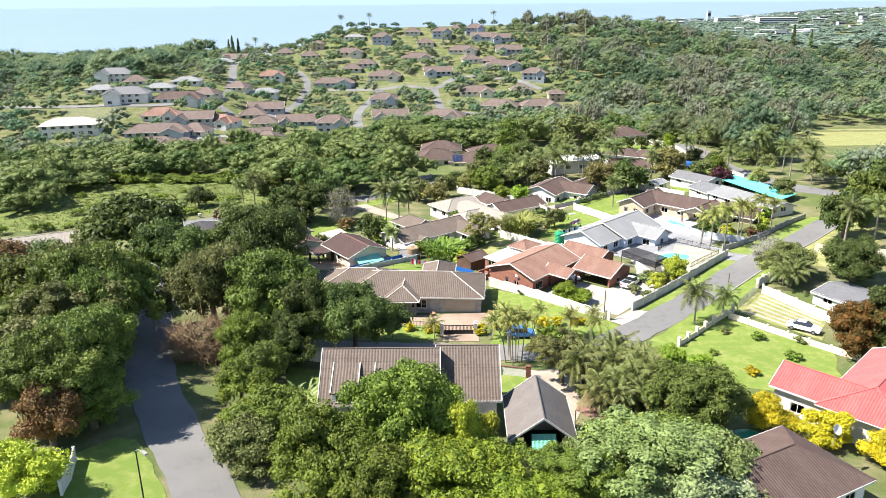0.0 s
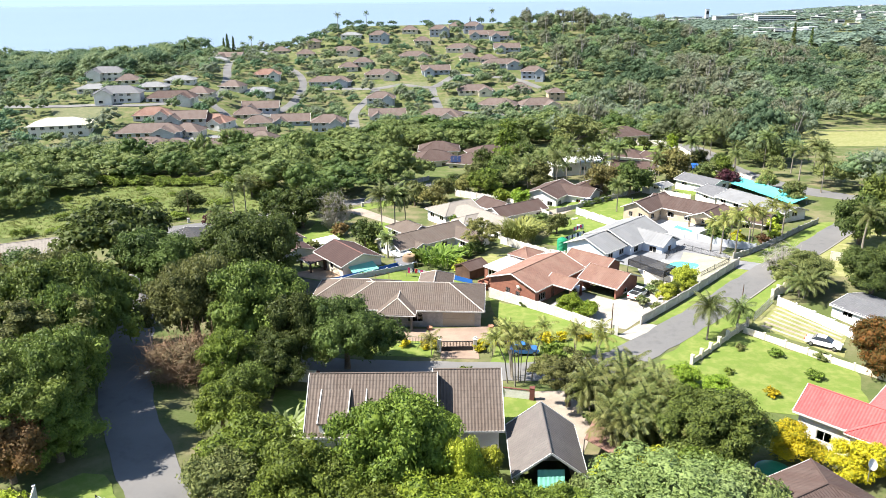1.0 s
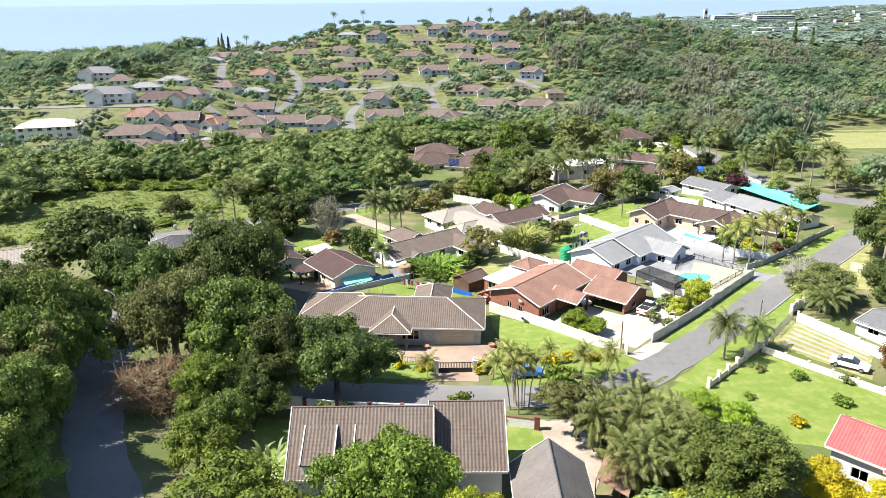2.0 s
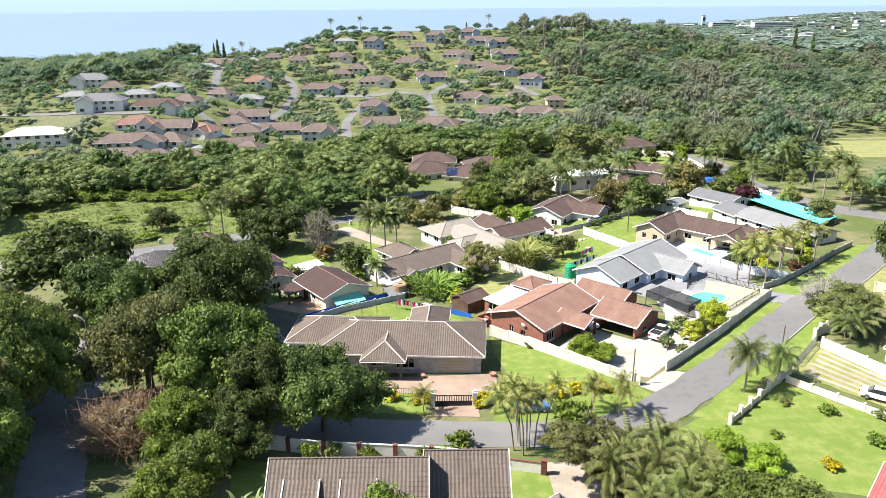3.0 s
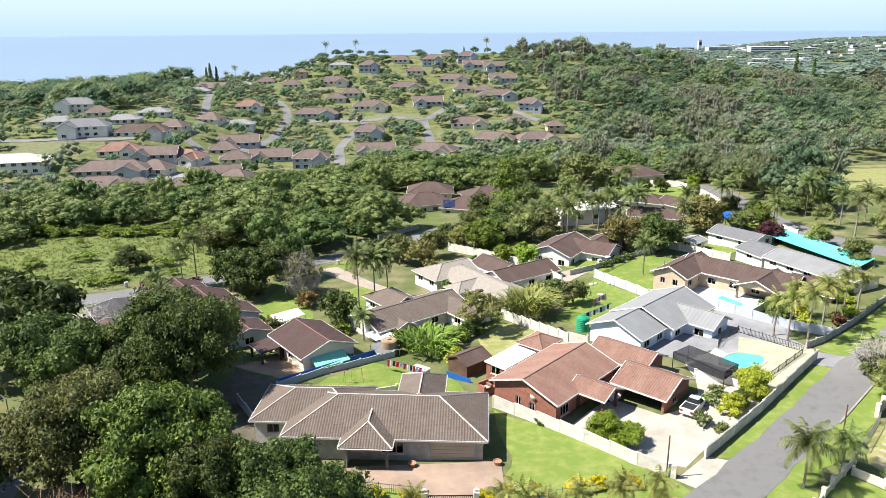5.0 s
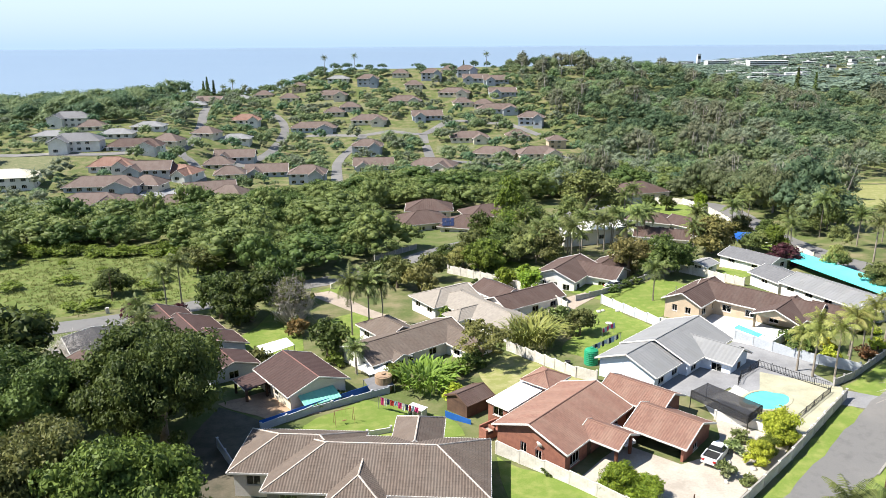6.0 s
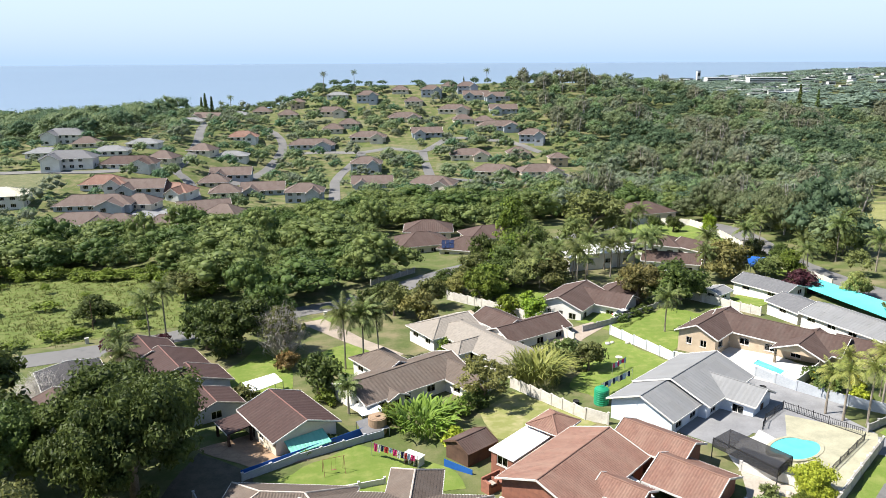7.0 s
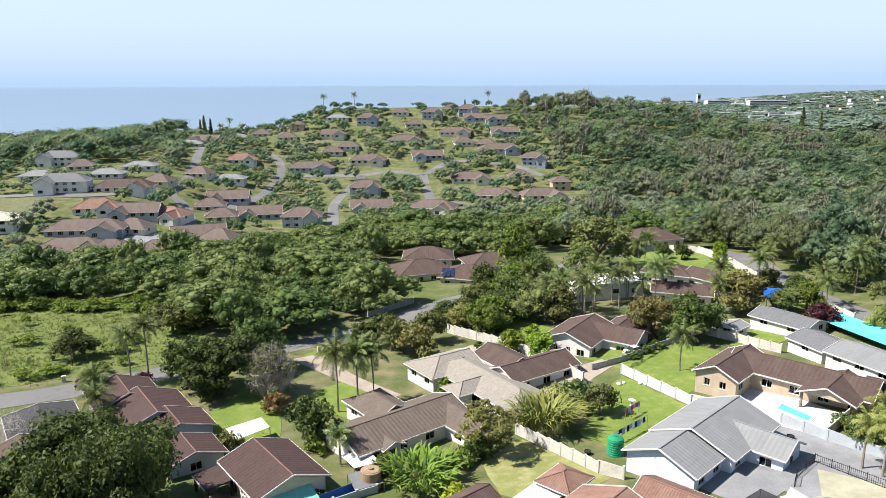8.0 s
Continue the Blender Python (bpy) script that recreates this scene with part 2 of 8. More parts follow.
SHEET_WHITE = tiled_roof("white_roof_sheet", (0.84, 0.83, 0.8), (0.74, 0.73, 0.7), grey=0.1, rough=0.5)
SHEET_GREEN = tiled_roof("turquoise_awning_sheet", (0.2, 0.52, 0.4), (0.15, 0.43, 0.33), lichen=(0.34, 0.6, 0.53), grey=0.2, rough=0.5)
SLATE = tiled_roof("slate_grey_sheet", (0.15, 0.15, 0.155), (0.11, 0.11, 0.115), lichen=(0.2, 0.2, 0.2), grey=0.2)

BARK = surface("bark", (0.19, 0.15, 0.11), (0.09, 0.07, 0.05), 1.0, 8.0, bump=0.8, depth=0.05)
PALM_BARK = surface("palm_bark", (0.3, 0.26, 0.21), (0.17, 0.145, 0.115), 1.5, 7.0, bump=0.7, depth=0.04)
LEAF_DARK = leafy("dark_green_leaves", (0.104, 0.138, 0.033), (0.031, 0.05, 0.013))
LEAF_MID = leafy("green_leaves", (0.175, 0.23, 0.034), (0.055, 0.085, 0.015))
LEAF_OLIVE = leafy("olive_leaves", (0.185, 0.195, 0.062), (0.07, 0.085, 0.028))
LEAF_BRIGHT = leafy("bright_green_leaves", (0.24, 0.31, 0.03), (0.085, 0.14, 0.016))
LEAF_LIME = leafy("lime_leaves", (0.42, 0.45, 0.05), (0.2, 0.25, 0.025))
LEAF_GREY = leafy("grey_green_leaves", (0.22, 0.265, 0.088), (0.085, 0.118, 0.032), tint=(0.47, 0.48, 0.32))
LEAF_YELLOW = leafy("yellow_flowers", (0.52, 0.4, 0.014), (0.2, 0.2, 0.018))
LEAF_RUST = leafy("rusty_leaves", (0.2, 0.11, 0.045), (0.08, 0.06, 0.025))
LEAF_RED = leafy("dark_red_leaves", (0.1, 0.03, 0.038), (0.045, 0.018, 0.02), tint=(0.12, 0.045, 0.05))
LEAF_ORANGE = leafy("orange_flowering_leaves", (0.26, 0.125, 0.026), (0.05, 0.075, 0.018), tint=(0.095, 0.12, 0.03))
LEAF_PALM = leafy("palm_fronds", (0.155, 0.185, 0.055), (0.05, 0.075, 0.02), back=0.2, tint=(0.21, 0.225, 0.08))
LEAF_DRY = leafy("dry_brown_leaves", (0.25, 0.19, 0.105), (0.12, 0.095, 0.05), back=0.15, tint=(0.19, 0.19, 0.07))
LEAF_WILLOW = leafy("willow_leaves", (0.3, 0.31, 0.1), (0.15, 0.165, 0.05), back=0.4)
LEAF_SUNPALM = leafy("yellowish_palm_fronds", (0.24, 0.245, 0.06), (0.09, 0.11, 0.026), back=0.2, tint=(0.33, 0.3, 0.1))
LEAF_DEEP = leafy("deep_green_leaves", (0.145, 0.18, 0.036), (0.045, 0.068, 0.015))
LEAF_BANANA = leafy("banana_leaves", (0.2, 0.29, 0.05), (0.09, 0.15, 0.026), back=0.35)
LEAF_CANE = leafy("cane_fronds", (0.16, 0.175, 0.048), (0.048, 0.066, 0.017), back=0.15, tint=(0.25, 0.23, 0.085))
LEAF_GOLD = leafy("golden_leaves", (0.26, 0.235, 0.075), (0.12, 0.12, 0.04), tint=(0.3, 0.25, 0.1))
LEAF_BUSH = leafy("bush_leaves", (0.09, 0.132, 0.034), (0.042, 0.068, 0.017), tint=(0.12, 0.16, 0.04))
LEAF_THICK = leafy("thicket_leaves", (0.17, 0.225, 0.065), (0.095, 0.135, 0.04), tint=(0.23, 0.27, 0.085))
HILL_GRASS = lawn_grass("hill_grass", (0.15, 0.158, 0.085), (0.1, 0.112, 0.055), (0.2, 0.185, 0.115))
# dark ground colour that stands for the shade of big trees
SHADED_EARTH = surface("shaded_earth", (0.1, 0.085, 0.06), (0.05, 0.048, 0.03), 0.6, 5.0, bump=0.5)
# far leaves: distance haze painted in as paler, bluer, flatter colour
LEAF_PLAIN = leafy("hazed_scrub_leaves", (0.14, 0.185, 0.135), (0.09, 0.125, 0.095))
LEAF_HILL = leafy("hazed_gum_leaves", (0.215, 0.255, 0.165), (0.15, 0.185, 0.118), tint=(0.26, 0.28, 0.19), back=0.45)
LEAF_WILD = leafy("hazed_olive_leaves", (0.19, 0.235, 0.115), (0.13, 0.168, 0.08), tint=(0.235, 0.262, 0.13), back=0.45)
LEAF_COAST = leafy("hazed_milkwood_leaves", (0.12, 0.19, 0.1), (0.08, 0.13, 0.07), tint=(0.15, 0.215, 0.115), back=0.45)
LEAF_GUM = leafy("hazed_brown_gum_leaves", (0.215, 0.235, 0.145), (0.14, 0.158, 0.097), tint=(0.25, 0.25, 0.16), back=0.4)
LEAF_HAZED_GREEN = leafy("hazed_forest_leaves", (0.178, 0.245, 0.112), (0.12, 0.172, 0.08), tint=(0.22, 0.275, 0.13), back=0.45)
TWIGS = surface("bare_twigs", (0.42, 0.38, 0.34), (0.27, 0.24, 0.21), 1.0, 9.0)
PALE_TWIGS = surface("whitish_twigs", (0.62, 0.58, 0.54), (0.42, 0.39, 0.36), 1.0, 9.0)
DRY_TWIGS = surface("dry_brown_twigs", (0.26, 0.17, 0.1), (0.15, 0.1, 0.065), 1.0, 9.0)


# ---- building helpers ----
def thing(name, m, label="", category="", group="", kind=""):
    ob = new(name)
    ob.matrix_world = m
    ob.empty_display_size = 0.3
    return tagged(ob, label, category, group, kind)


def part(name, bm, material, parent=None, label=""):
    """Links a bmesh as one mesh object, under its thing or part."""
    me = bpy.data.meshes.new(name)
    bm.to_mesh(me)
    bm.free()
    me.materials.append(material)
    ob = new(name, me)
    ob.parent = parent
    return tagged(ob, label)


def arrays_mesh(name, verts, tris, quads, material):
    """A mesh from numpy arrays of corners, triangles and quads."""
    me = bpy.data.meshes.new(name)
    verts, tris, quads = np.asarray(verts, np.float32), np.asarray(tris, np.int32).reshape(-1, 3), np.asarray(quads, np.int32).reshape(-1, 4)
    me.vertices.add(len(verts))
    me.vertices.foreach_set("co", verts.ravel())
    me.loops.add(tris.size + quads.size)
    me.loops.foreach_set("vertex_index", np.concatenate([tris.ravel(), quads.ravel()]))
    me.polygons.add(len(tris) + len(quads))
    starts = np.concatenate([np.arange(len(tris)) * 3, tris.size + np.arange(len(quads)) * 4]).astype(np.int32)
    me.polygons.foreach_set("loop_start", starts)
    me.update(calc_edges=True)
    me.validate()
    me.materials.append(material)
    return me


def box(bm, x0, x1, y0, y1, z0, z1):
    v = [bm.verts.new(c) for c in ((x0, y0, z0), (x1, y0, z0), (x1, y1, z0), (x0, y1, z0), (x0, y0, z1), (x1, y0, z1), (x1, y1, z1), (x0, y1, z1))]
    for f in ((0, 3, 2, 1), (4, 5, 6, 7), (0, 1, 5, 4), (1, 2, 6, 5), (2, 3, 7, 6), (3, 0, 4, 7)):
        bm.faces.new([v[i] for i in f])
    return v


def boxed(*sizes):
    bm = bmesh.new()
    for s in sizes:
        box(bm, *s)
    return bm


def beam(bm, a, b, w, h, sides=4):
    """A bar with a rectangular or round section from a to b."""
    a, b = Vector(a), Vector(b)
    m = Matrix.Translation((a + b) / 2) @ (b - a).to_track_quat("Z", "Y").to_matrix().to_4x4()
    ln = (b - a).length
    ring = [(math.cos(2 * math.pi * (i + 0.5) / sides) * w * 0.7071 if sides == 4 else math.cos(2 * math.pi * i / sides) * w / 2,
             math.sin(2 * math.pi * (i + 0.5) / sides) * h * 0.7071 if sides == 4 else math.sin(2 * math.pi * i / sides) * h / 2) for i in range(sides)]
    lo = [bm.verts.new(m @ Vector((x, y, -ln / 2))) for x, y in ring]
    hi = [bm.verts.new(m @ Vector((x, y, ln / 2))) for x, y in ring]
    bm.faces.new(lo[::-1])
    bm.faces.new(hi)
    for i in range(sides):
        j = (i + 1) % sides
        bm.faces.new((lo[i], lo[j], hi[j], hi[i]))


def tube(bm, pts, radii, sides=8):
    """A tapered tube along points."""
    rings = []
    for i, p in enumerate(pts):
        a, b = Vector(pts[max(0, i - 1)]), Vector(pts[min(len(pts) - 1, i + 1)])
        q = (b - a).to_track_quat("Z", "Y").to_matrix()
        rings.append([bm.verts.new(Vector(p) + q @ Vector((math.cos(2 * math.pi * k / sides), math.sin(2 * math.pi * k / sides), 0)) * radii[i]) for k in range(sides)])
    for r, s in zip(rings, rings[1:]):
        for k in range(sides):
            j = (k + 1) % sides
            bm.faces.new((r[k], r[j], s[j], s[k]))
    bm.faces.new(rings[0][::-1])
    bm.faces.new(rings[-1])


def lathe(bm, profile, sides=16):
    """Turns (radius, height) pairs about z."""
    rings = [[bm.verts.new((r * math.cos(2 * math.pi * k / sides), r * math.sin(2 * math.pi * k / sides), z)) for k in range(sides)] for r, z in profile]
    for r, s in zip(rings, rings[1:]):
        for k in range(sides):
            j = (k + 1) % sides
            bm.faces.new((r[k], r[j], s[j], s[k]))
    bm.faces.new(rings[0][::-1])
    bm.faces.new(rings[-1])


# ---- land ----
def smooth(a, b, v):
    s = min(1.0, max(0.0, (v - a) / (b - a)))
    return s * s * (3 - 2 * s)


PROFILE = ((-400, 6.0), (20, 0.2), (70, -2.6), (104, -4.4), (150, -7.2), (180, -8.2), (285, -14.0), (345, -19.0))
# the far hillside: a slow rise behind the valley, steeper towards the crest; higher ground sooner on the seaward side
HILL_Y = (345, 400, 459, 510, 560, 640)
HILL_Z = (-19.0, -19.0, -15.5, -7.5, 2.0, 19.5)
SHORE_Y = (300, 345, 366, 421, 470, 560, 640)
SHORE_Z = (-14.5, -10.5, -7.0, -3.2, -0.8, -0.3, 0.0)


def ground(x, y):
    """Height of the land: a slope down to a valley, a wooded hill behind it, then the coast."""
    z = PROFILE[0][1]
    for (y0, z0), (y1, z1) in zip(PROFILE, PROFILE[1:]):
        if y >= y0:
            s = min(1.0, (y - y0) / (y1 - y0))
            z = z0 + (z1 - z0) * s
    near = smooth(85, 125, y) * (1 - smooth(230, 330, y))
    z += 0.062 * max(-10.0, min(90.0, x)) * near * (1 if x > 0 else 0.3)
    z += 2.6 * smooth(-12, -40, x) * (1 - smooth(70, 115, y))
    if y > 250:
        rise = float(np.interp(y, HILL_Y, HILL_Z)) if y > 345 else z
        rise -= 27.0 * smooth(115, 330, x) * smooth(420, 640, y)
        shore = float(np.interp(y, SHORE_Y, SHORE_Z)) if y > 300 else z + (-14.5 - z) * smooth(250, 300, y)
        shore -= 8.0 * smooth(-170, -290, x) * smooth(400, 500, y)
        z = rise + (shore - rise) * smooth(-70, -150, x)
    # fall to the sea behind the crest; on the right a low coastal plain runs on for kilometres
    if y > 640:
        edge = 640 + 60 * smooth(-100, 100, x)
        plain = -75 + 27 * smooth(0.10, 0.24, (x - 60) / y) * (1 - smooth(3300, 3900, y))
        plain += 34 * smooth(0.3, 0.6, x / y) * smooth(1500, 3000, y) * (1 - smooth(3300, 3900, y))
        z += (plain - z) * smooth(edge, edge + 620, y)
    return z


def spread(a, b, fine, far, step, grow=1.18):
    """Lines from -far to far, evenly between a and b and ever wider outside."""
    mid = list(np.arange(a, b + 0.01, fine))
    out, d = [mid[-1]], step
    while out[-1] < far[1]:
        out.append(out[-1] + d)
        d *= grow
    left, d = [mid[0]], step
    while left[-1] > far[0]:
        left.append(left[-1] - d)
        d *= grow
    return left[:0:-1] + mid + out[1:]


def make_ground():
    xs = spread(-110, 120, 2.5, (-4300, 4300), 5.0)
    ys = spread(30, 270, 2.5, (-600, 700), 6.0, 1.04) 
    while ys[-1] < 4700:
        ys.append(ys[-1] * 1.035)
    V = np.array([(x, y, ground(x, y)) for y in ys for x in xs], np.float32)
    n = len(xs)
    i, j = np.meshgrid(np.arange(n - 1), np.arange(len(ys) - 1))
    k = (j * n + i).ravel()
    Q = np.stack([k, k + 1, k + 1 + n, k + n], 1)
    me = arrays_mesh("ground", V, [], Q, LAND)
    me.polygons.foreach_set("use_smooth", np.ones(len(Q), bool))
    tagged(new("ground", me), "grassy land with worn earth, sloping to a valley and hill", "ground", kind="structure")


def make_sea():
    """The sea, which the far edge of the picture lifts a little towards the horizon line."""
    rows, cols = 60, 48
    V, Q = [], []
    for j in range(rows + 1):
        r = 500 + (j / rows) ** 1.3 * 4350
        lift = 76.0 * smooth(1500, 4850, r) ** 1.6
        for i in range(cols + 1):
            a = radians(-75 + 150 * i / cols)
            V.append((r * math.sin(a), r * math.cos(a), -60 + lift))
    for j in range(rows):
        for i in range(cols):
            k = j * (cols + 1) + i
            Q.append((k, k + 1, k + cols + 2, k + cols + 1))
    tagged(new("sea", arrays_mesh("sea", V, [], Q, SEA)), "calm pale blue sea reaching a hazy horizon", "sea", kind="structure")


def curve_points(pts, step=2.0):
    """A smooth line through points on the plan."""
    p = [Vector(q).to_2d() for q in pts]
    p = [p[0] * 2 - p[1]] + p + [p[-1] * 2 - p[-2]]
    out = []
    for a, b, c, d in zip(p, p[1:], p[2:], p[3:]):
        n = max(2, int((c - b).length / step))
        for k in range(n):
            t = k / n
            out.append(0.5 * (2 * b + (c - a) * t + (2 * a - 5 * b + 4 * c - d) * t * t + (3 * b - a - 3 * c + d) * t ** 3))
    return out + [p[-2]]


def strip(name, pts, width, material, lift, label, category, step=2.0, cross=4):
    """A road laid over the land with a thickness of its own."""
    line = curve_points(pts, step)
    bm = bmesh.new()
    rows = []
    for i, p in enumerate(line):
        d = (line[min(i + 1, len(line) - 1)] - line[max(i - 1, 0)]).normalized()
        nrm = Vector((-d.y, d.x))
        row = []
        for k in range(-1, cross + 2):
            u = min(max(k, 0), cross) / cross - 0.5
            ragged = 1 + 0.05 * math.sin(p.x * 0.9 + u * 5) + 0.04 * math.sin(p.y * 2.1 + u * 9)
            q = p + nrm * u * width * ragged
            row.append(bm.verts.new((q.x, q.y, ground(q.x, q.y) + (lift if 0 <= k <= cross else lift - 0.35))))
        rows.append(row)
    for r, s in zip(rows, rows[1:]):
        for k in range(len(r) - 1):
            bm.faces.new((r[k], s[k], s[k + 1], r[k + 1]))
    ob = part(name, bm, material)
    return tagged(ob, label, category, kind="structure")


def kerb_line(pts, width, side, label="worn concrete kerb along the asphalt road"):
    """A kerb beside a road: a real step along one edge."""
    line = curve_points(pts, 2.0)
    bm = bmesh.new()
    rows = []
    for i, p in enumerate(line):
        d = (line[min(i + 1, len(line) - 1)] - line[max(i - 1, 0)]).normalized()
        nrm = Vector((-d.y, d.x)) * side
        row = []
        for off, h in ((0, -0.2), (0, 0.16), (0.22, 0.16), (0.22, -0.2)):
            q = p + nrm * (width / 2 + off)
            row.append(bm.verts.new((q.x, q.y, ground(q.x, q.y) + h)))
        rows.append(row)
    for r, s in zip(rows, rows[1:]):
        for k in range(3):
            bm.faces.new((r[k], s[k], s[k + 1], r[k + 1]))
    tagged(part("kerb", bm, KERB), label, "kerb", kind="structure")


def patch(name, outline, material, lift, label, category, cell=3.0):
    """A piece of lawn or paving laid over the land."""
    bm = bmesh.new()
    if category not in ("driveway", "terrace", "rockery"):
        # worn, uneven edges of grass and earth
        ragged = []
        for (x0, y0), (x1, y1) in zip(outline, outline[1:] + outline[:1]):
            n = max(1, int(math.hypot(x1 - x0, y1 - y0) / 1.6))
            for k in range(n):
                x, y = x0 + (x1 - x0) * k / n, y0 + (y1 - y0) * k / n
                ragged.append((x + 0.28 * math.sin(x * 2.3 + y * 4.1), y + 0.28 * math.sin(x * 3.7 - y * 1.9)))
        outline = ragged
    bm.faces.new([bm.verts.new((x, y, 0)) for x, y in outline])
    xs, ys = [p[0] for p in outline], [p[1] for p in outline]
    for axis, lo, hi in ((0, min(xs), max(xs)), (1, min(ys), max(ys))):
        c = lo + cell
        while c < hi:
            co, no = ((c, 0, 0), (1, 0, 0)) if axis == 0 else ((0, c, 0), (0, 1, 0))
            bmesh.ops.bisect_plane(bm, geom=bm.verts[:] + bm.edges[:] + bm.faces[:], plane_co=co, plane_no=no)
            c += cell
    bmesh.ops.triangulate(bm, faces=bm.faces[:])
    bmesh.ops.recalc_face_normals(bm, faces=bm.faces[:])
    rim = [e for e in bm.edges if e.is_boundary]
    for v in bm.verts:
        v.co.z = ground(v.co.x, v.co.y) + lift
    made = bmesh.ops.extrude_edge_only(bm, edges=rim)["geom"]
    for v in made:
        if isinstance(v, bmesh.types.BMVert):
            v.co.z -= 0.35
    if sum(f.normal.z for f in bm.faces) < 0:
        bmesh.ops.reverse_faces(bm, faces=bm.faces[:])
    return tagged(part(name, bm, material), label, category, kind="structure")


make_ground()
make_sea()

STREET = [(-46, 95), (-20, 91.5), (0, 89.8), (12, 89.2), (22, 91.5), (34, 101.4), (44, 110.4), (55.4, 121), (66, 130.2), (80, 144), (100, 163)]
LANE = [(10, 8), (-8, 34), (-21.5, 55), (-29, 66.5), (-34, 75), (-39.5, 87), (-45.5, 104), (-50, 122)]
AVENUE = [(-150, 128), (-95, 151), (-65.5, 163.5), (-55, 168.5), (-46, 174.5), (-36, 182), (-24, 191), (-13, 199.5), (-4, 212), (4, 221.5), (14, 230), (30, 247), (50, 268), (68, 284), (84, 272), (85, 246), (82, 221), (81.5, 200), (84, 181), (93, 166), (104, 160)]
strip("road_1", STREET, 5.2, ASPHALT, 0.06, "worn grey asphalt street between walls and grass verges", "road")
strip("road_2", LANE, 5.6, ASPHALT, 0.066, "grey asphalt lane in tree shade", "road")
strip("road_3", AVENUE, 6.4, ASPHALT, 0.054, "pale grey asphalt road past bush and houses", "road")
kerb_line(STREET[6:], 5.2, -1)

# lawns and yards
patch("lawn", [(7.4, 115.6), (14.4, 109.6), (21.2, 102.4), (24.6, 99.4), (26.0, 96.0), (23.0, 92.6), (14, 91.0), (6.2, 91.2), (7.4, 99.5), (8.6, 104.6)], LAWN, 0.04, "mown green lawn beside a paved driveway", "lawn")
patch("verge", [(-14, 99.6), (-1.0, 99.3), (-1.2, 93.6), (-14, 95.3)], LAWN, 0.04, "green grass verge before a steel fence", "verge")
patch("verge", [(29.6, 102.8), (39, 111.3), (49, 121.6), (50.6, 122.4), (52.6, 119.9), (44.2, 112.0), (33.6, 103.0)], LAWN, 0.04, "green grass verge between wall and kerb", "verge")
patch("verge", [(28.8, 92.2), (37.4, 102.4), (46.6, 110.6), (56.2, 119.6), (58.6, 118.4), (54.6, 112.6), (51.6, 110), (43.6, 102.6), (39.8, 100.4), (32.6, 91.0)], LAWN, 0.04, "green grass verge before a low wall", "verge")
patch("lawn", [(33.4, 90.6), (41, 100.2), (43, 98.4), (52.4, 88), (49, 80), (40, 77), (33, 80), (30, 86)], LAWN, 0.04, "open green lawn with a few tufts", "lawn")
patch("lawn", [(6.4, 83.0), (12.5, 81.5), (10.5, 73.0), (6.4, 73.6)], LAWN, 0.04, "small green lawn beside a tiled house", "lawn")
patch("driveway", [(10.8, 83.6), (15.8, 83.8), (16, 74), (13, 67), (11, 73)], TRACK, 0.05, "worn paved driveway beside a garage", "driveway")
patch("lawn", [(-20, 84.5), (-14.5, 83.5), (-14.5, 70), (-19.5, 72)], LAWN, 0.04, "green lawn in tree shade", "lawn")
patch("verge", [(-40, 53.5), (-34, 64), (-31.6, 63.6), (-27.6, 58.2), (-24.2, 52.8), (-18, 43), (-30, 42)], LAWN, 0.04, "green lawn beside a lane and wall", "verge")
patch("driveway", [(-9, 103.6), (7.4, 103.9), (7.4, 99.2), (4.6, 98.6), (4.8, 93.0), (-0.4, 93.3), (-0.2, 98.8), (-9, 99.8)], PAVING, 0.07, "brown brick-paved driveway before a garage", "driveway")
patch("back_lawn", [(-19, 122), (-8.5, 133), (2.6, 125.8), (4.5, 121), (-2, 119.8), (-12, 118.8)], LAWN, 0.04, "green back lawn behind a tiled house", "lawn")
patch("forecourt", [(15.5, 110), (21.5, 104), (26.3, 101.4), (29, 104.2), (33.5, 108.6), (31, 113.6), (27, 112), (22, 116.8), (19, 114)], CONCRETE, 0.05, "sunlit concrete forecourt of a brick house", "driveway")
patch("forecourt", [(24.6, 99.4), (29.0, 103.4), (32.0, 102.0), (27.2, 97.0)], CONCRETE, 0.046, "worn concrete apron onto the street", "driveway")
patch("rockery", [(29, 104.3), (38.2, 112.6), (40.4, 115.4), (34, 121), (33, 117), (31, 113.6), (33.5, 108.6)], CONCRETE, 0.055, "pale stony planting bed behind a boundary wall", "rockery")
patch("forecourt", [(30.2, 131.6), (39, 139.5), (46.4, 146.2), (49.8, 140.4), (53.3, 135), (51, 132), (45.5, 136.5), (40, 130.3), (34.5, 126)], GREY_PAVE, 0.05, "grey paved forecourt of a pale blue house", "driveway")
patch("pool_terrace", [(39.2, 121), (44.8, 133.8), (52.4, 127.2), (50.4, 123.4), (41.2, 114.8), (36.8, 118.8)], POOL_DECK, 0.06, "sandy paved terrace round a small swimming pool", "terrace")
patch("side_yard", [(34, 121), (36.4, 118.9), (39, 121), (41, 126), (39.9, 130), (34.2, 125.6)], WHITE_PAVE, 0.058, "bright white paved side yard", "yard")
patch("sun_terrace", [(44, 155.6), (49, 159.6), (52.8, 154), (56, 147.6), (49.8, 141.6), (40.6, 152)], WHITE_PAVE, 0.06, "bright white pool terrace of a tan house", "terrace")
patch("lawn", [(24.2, 141.4), (20, 147), (24.8, 156.5), (30.8, 167.3), (37, 154)], LAWN, 0.04, "green lawn with a washing line", "lawn")
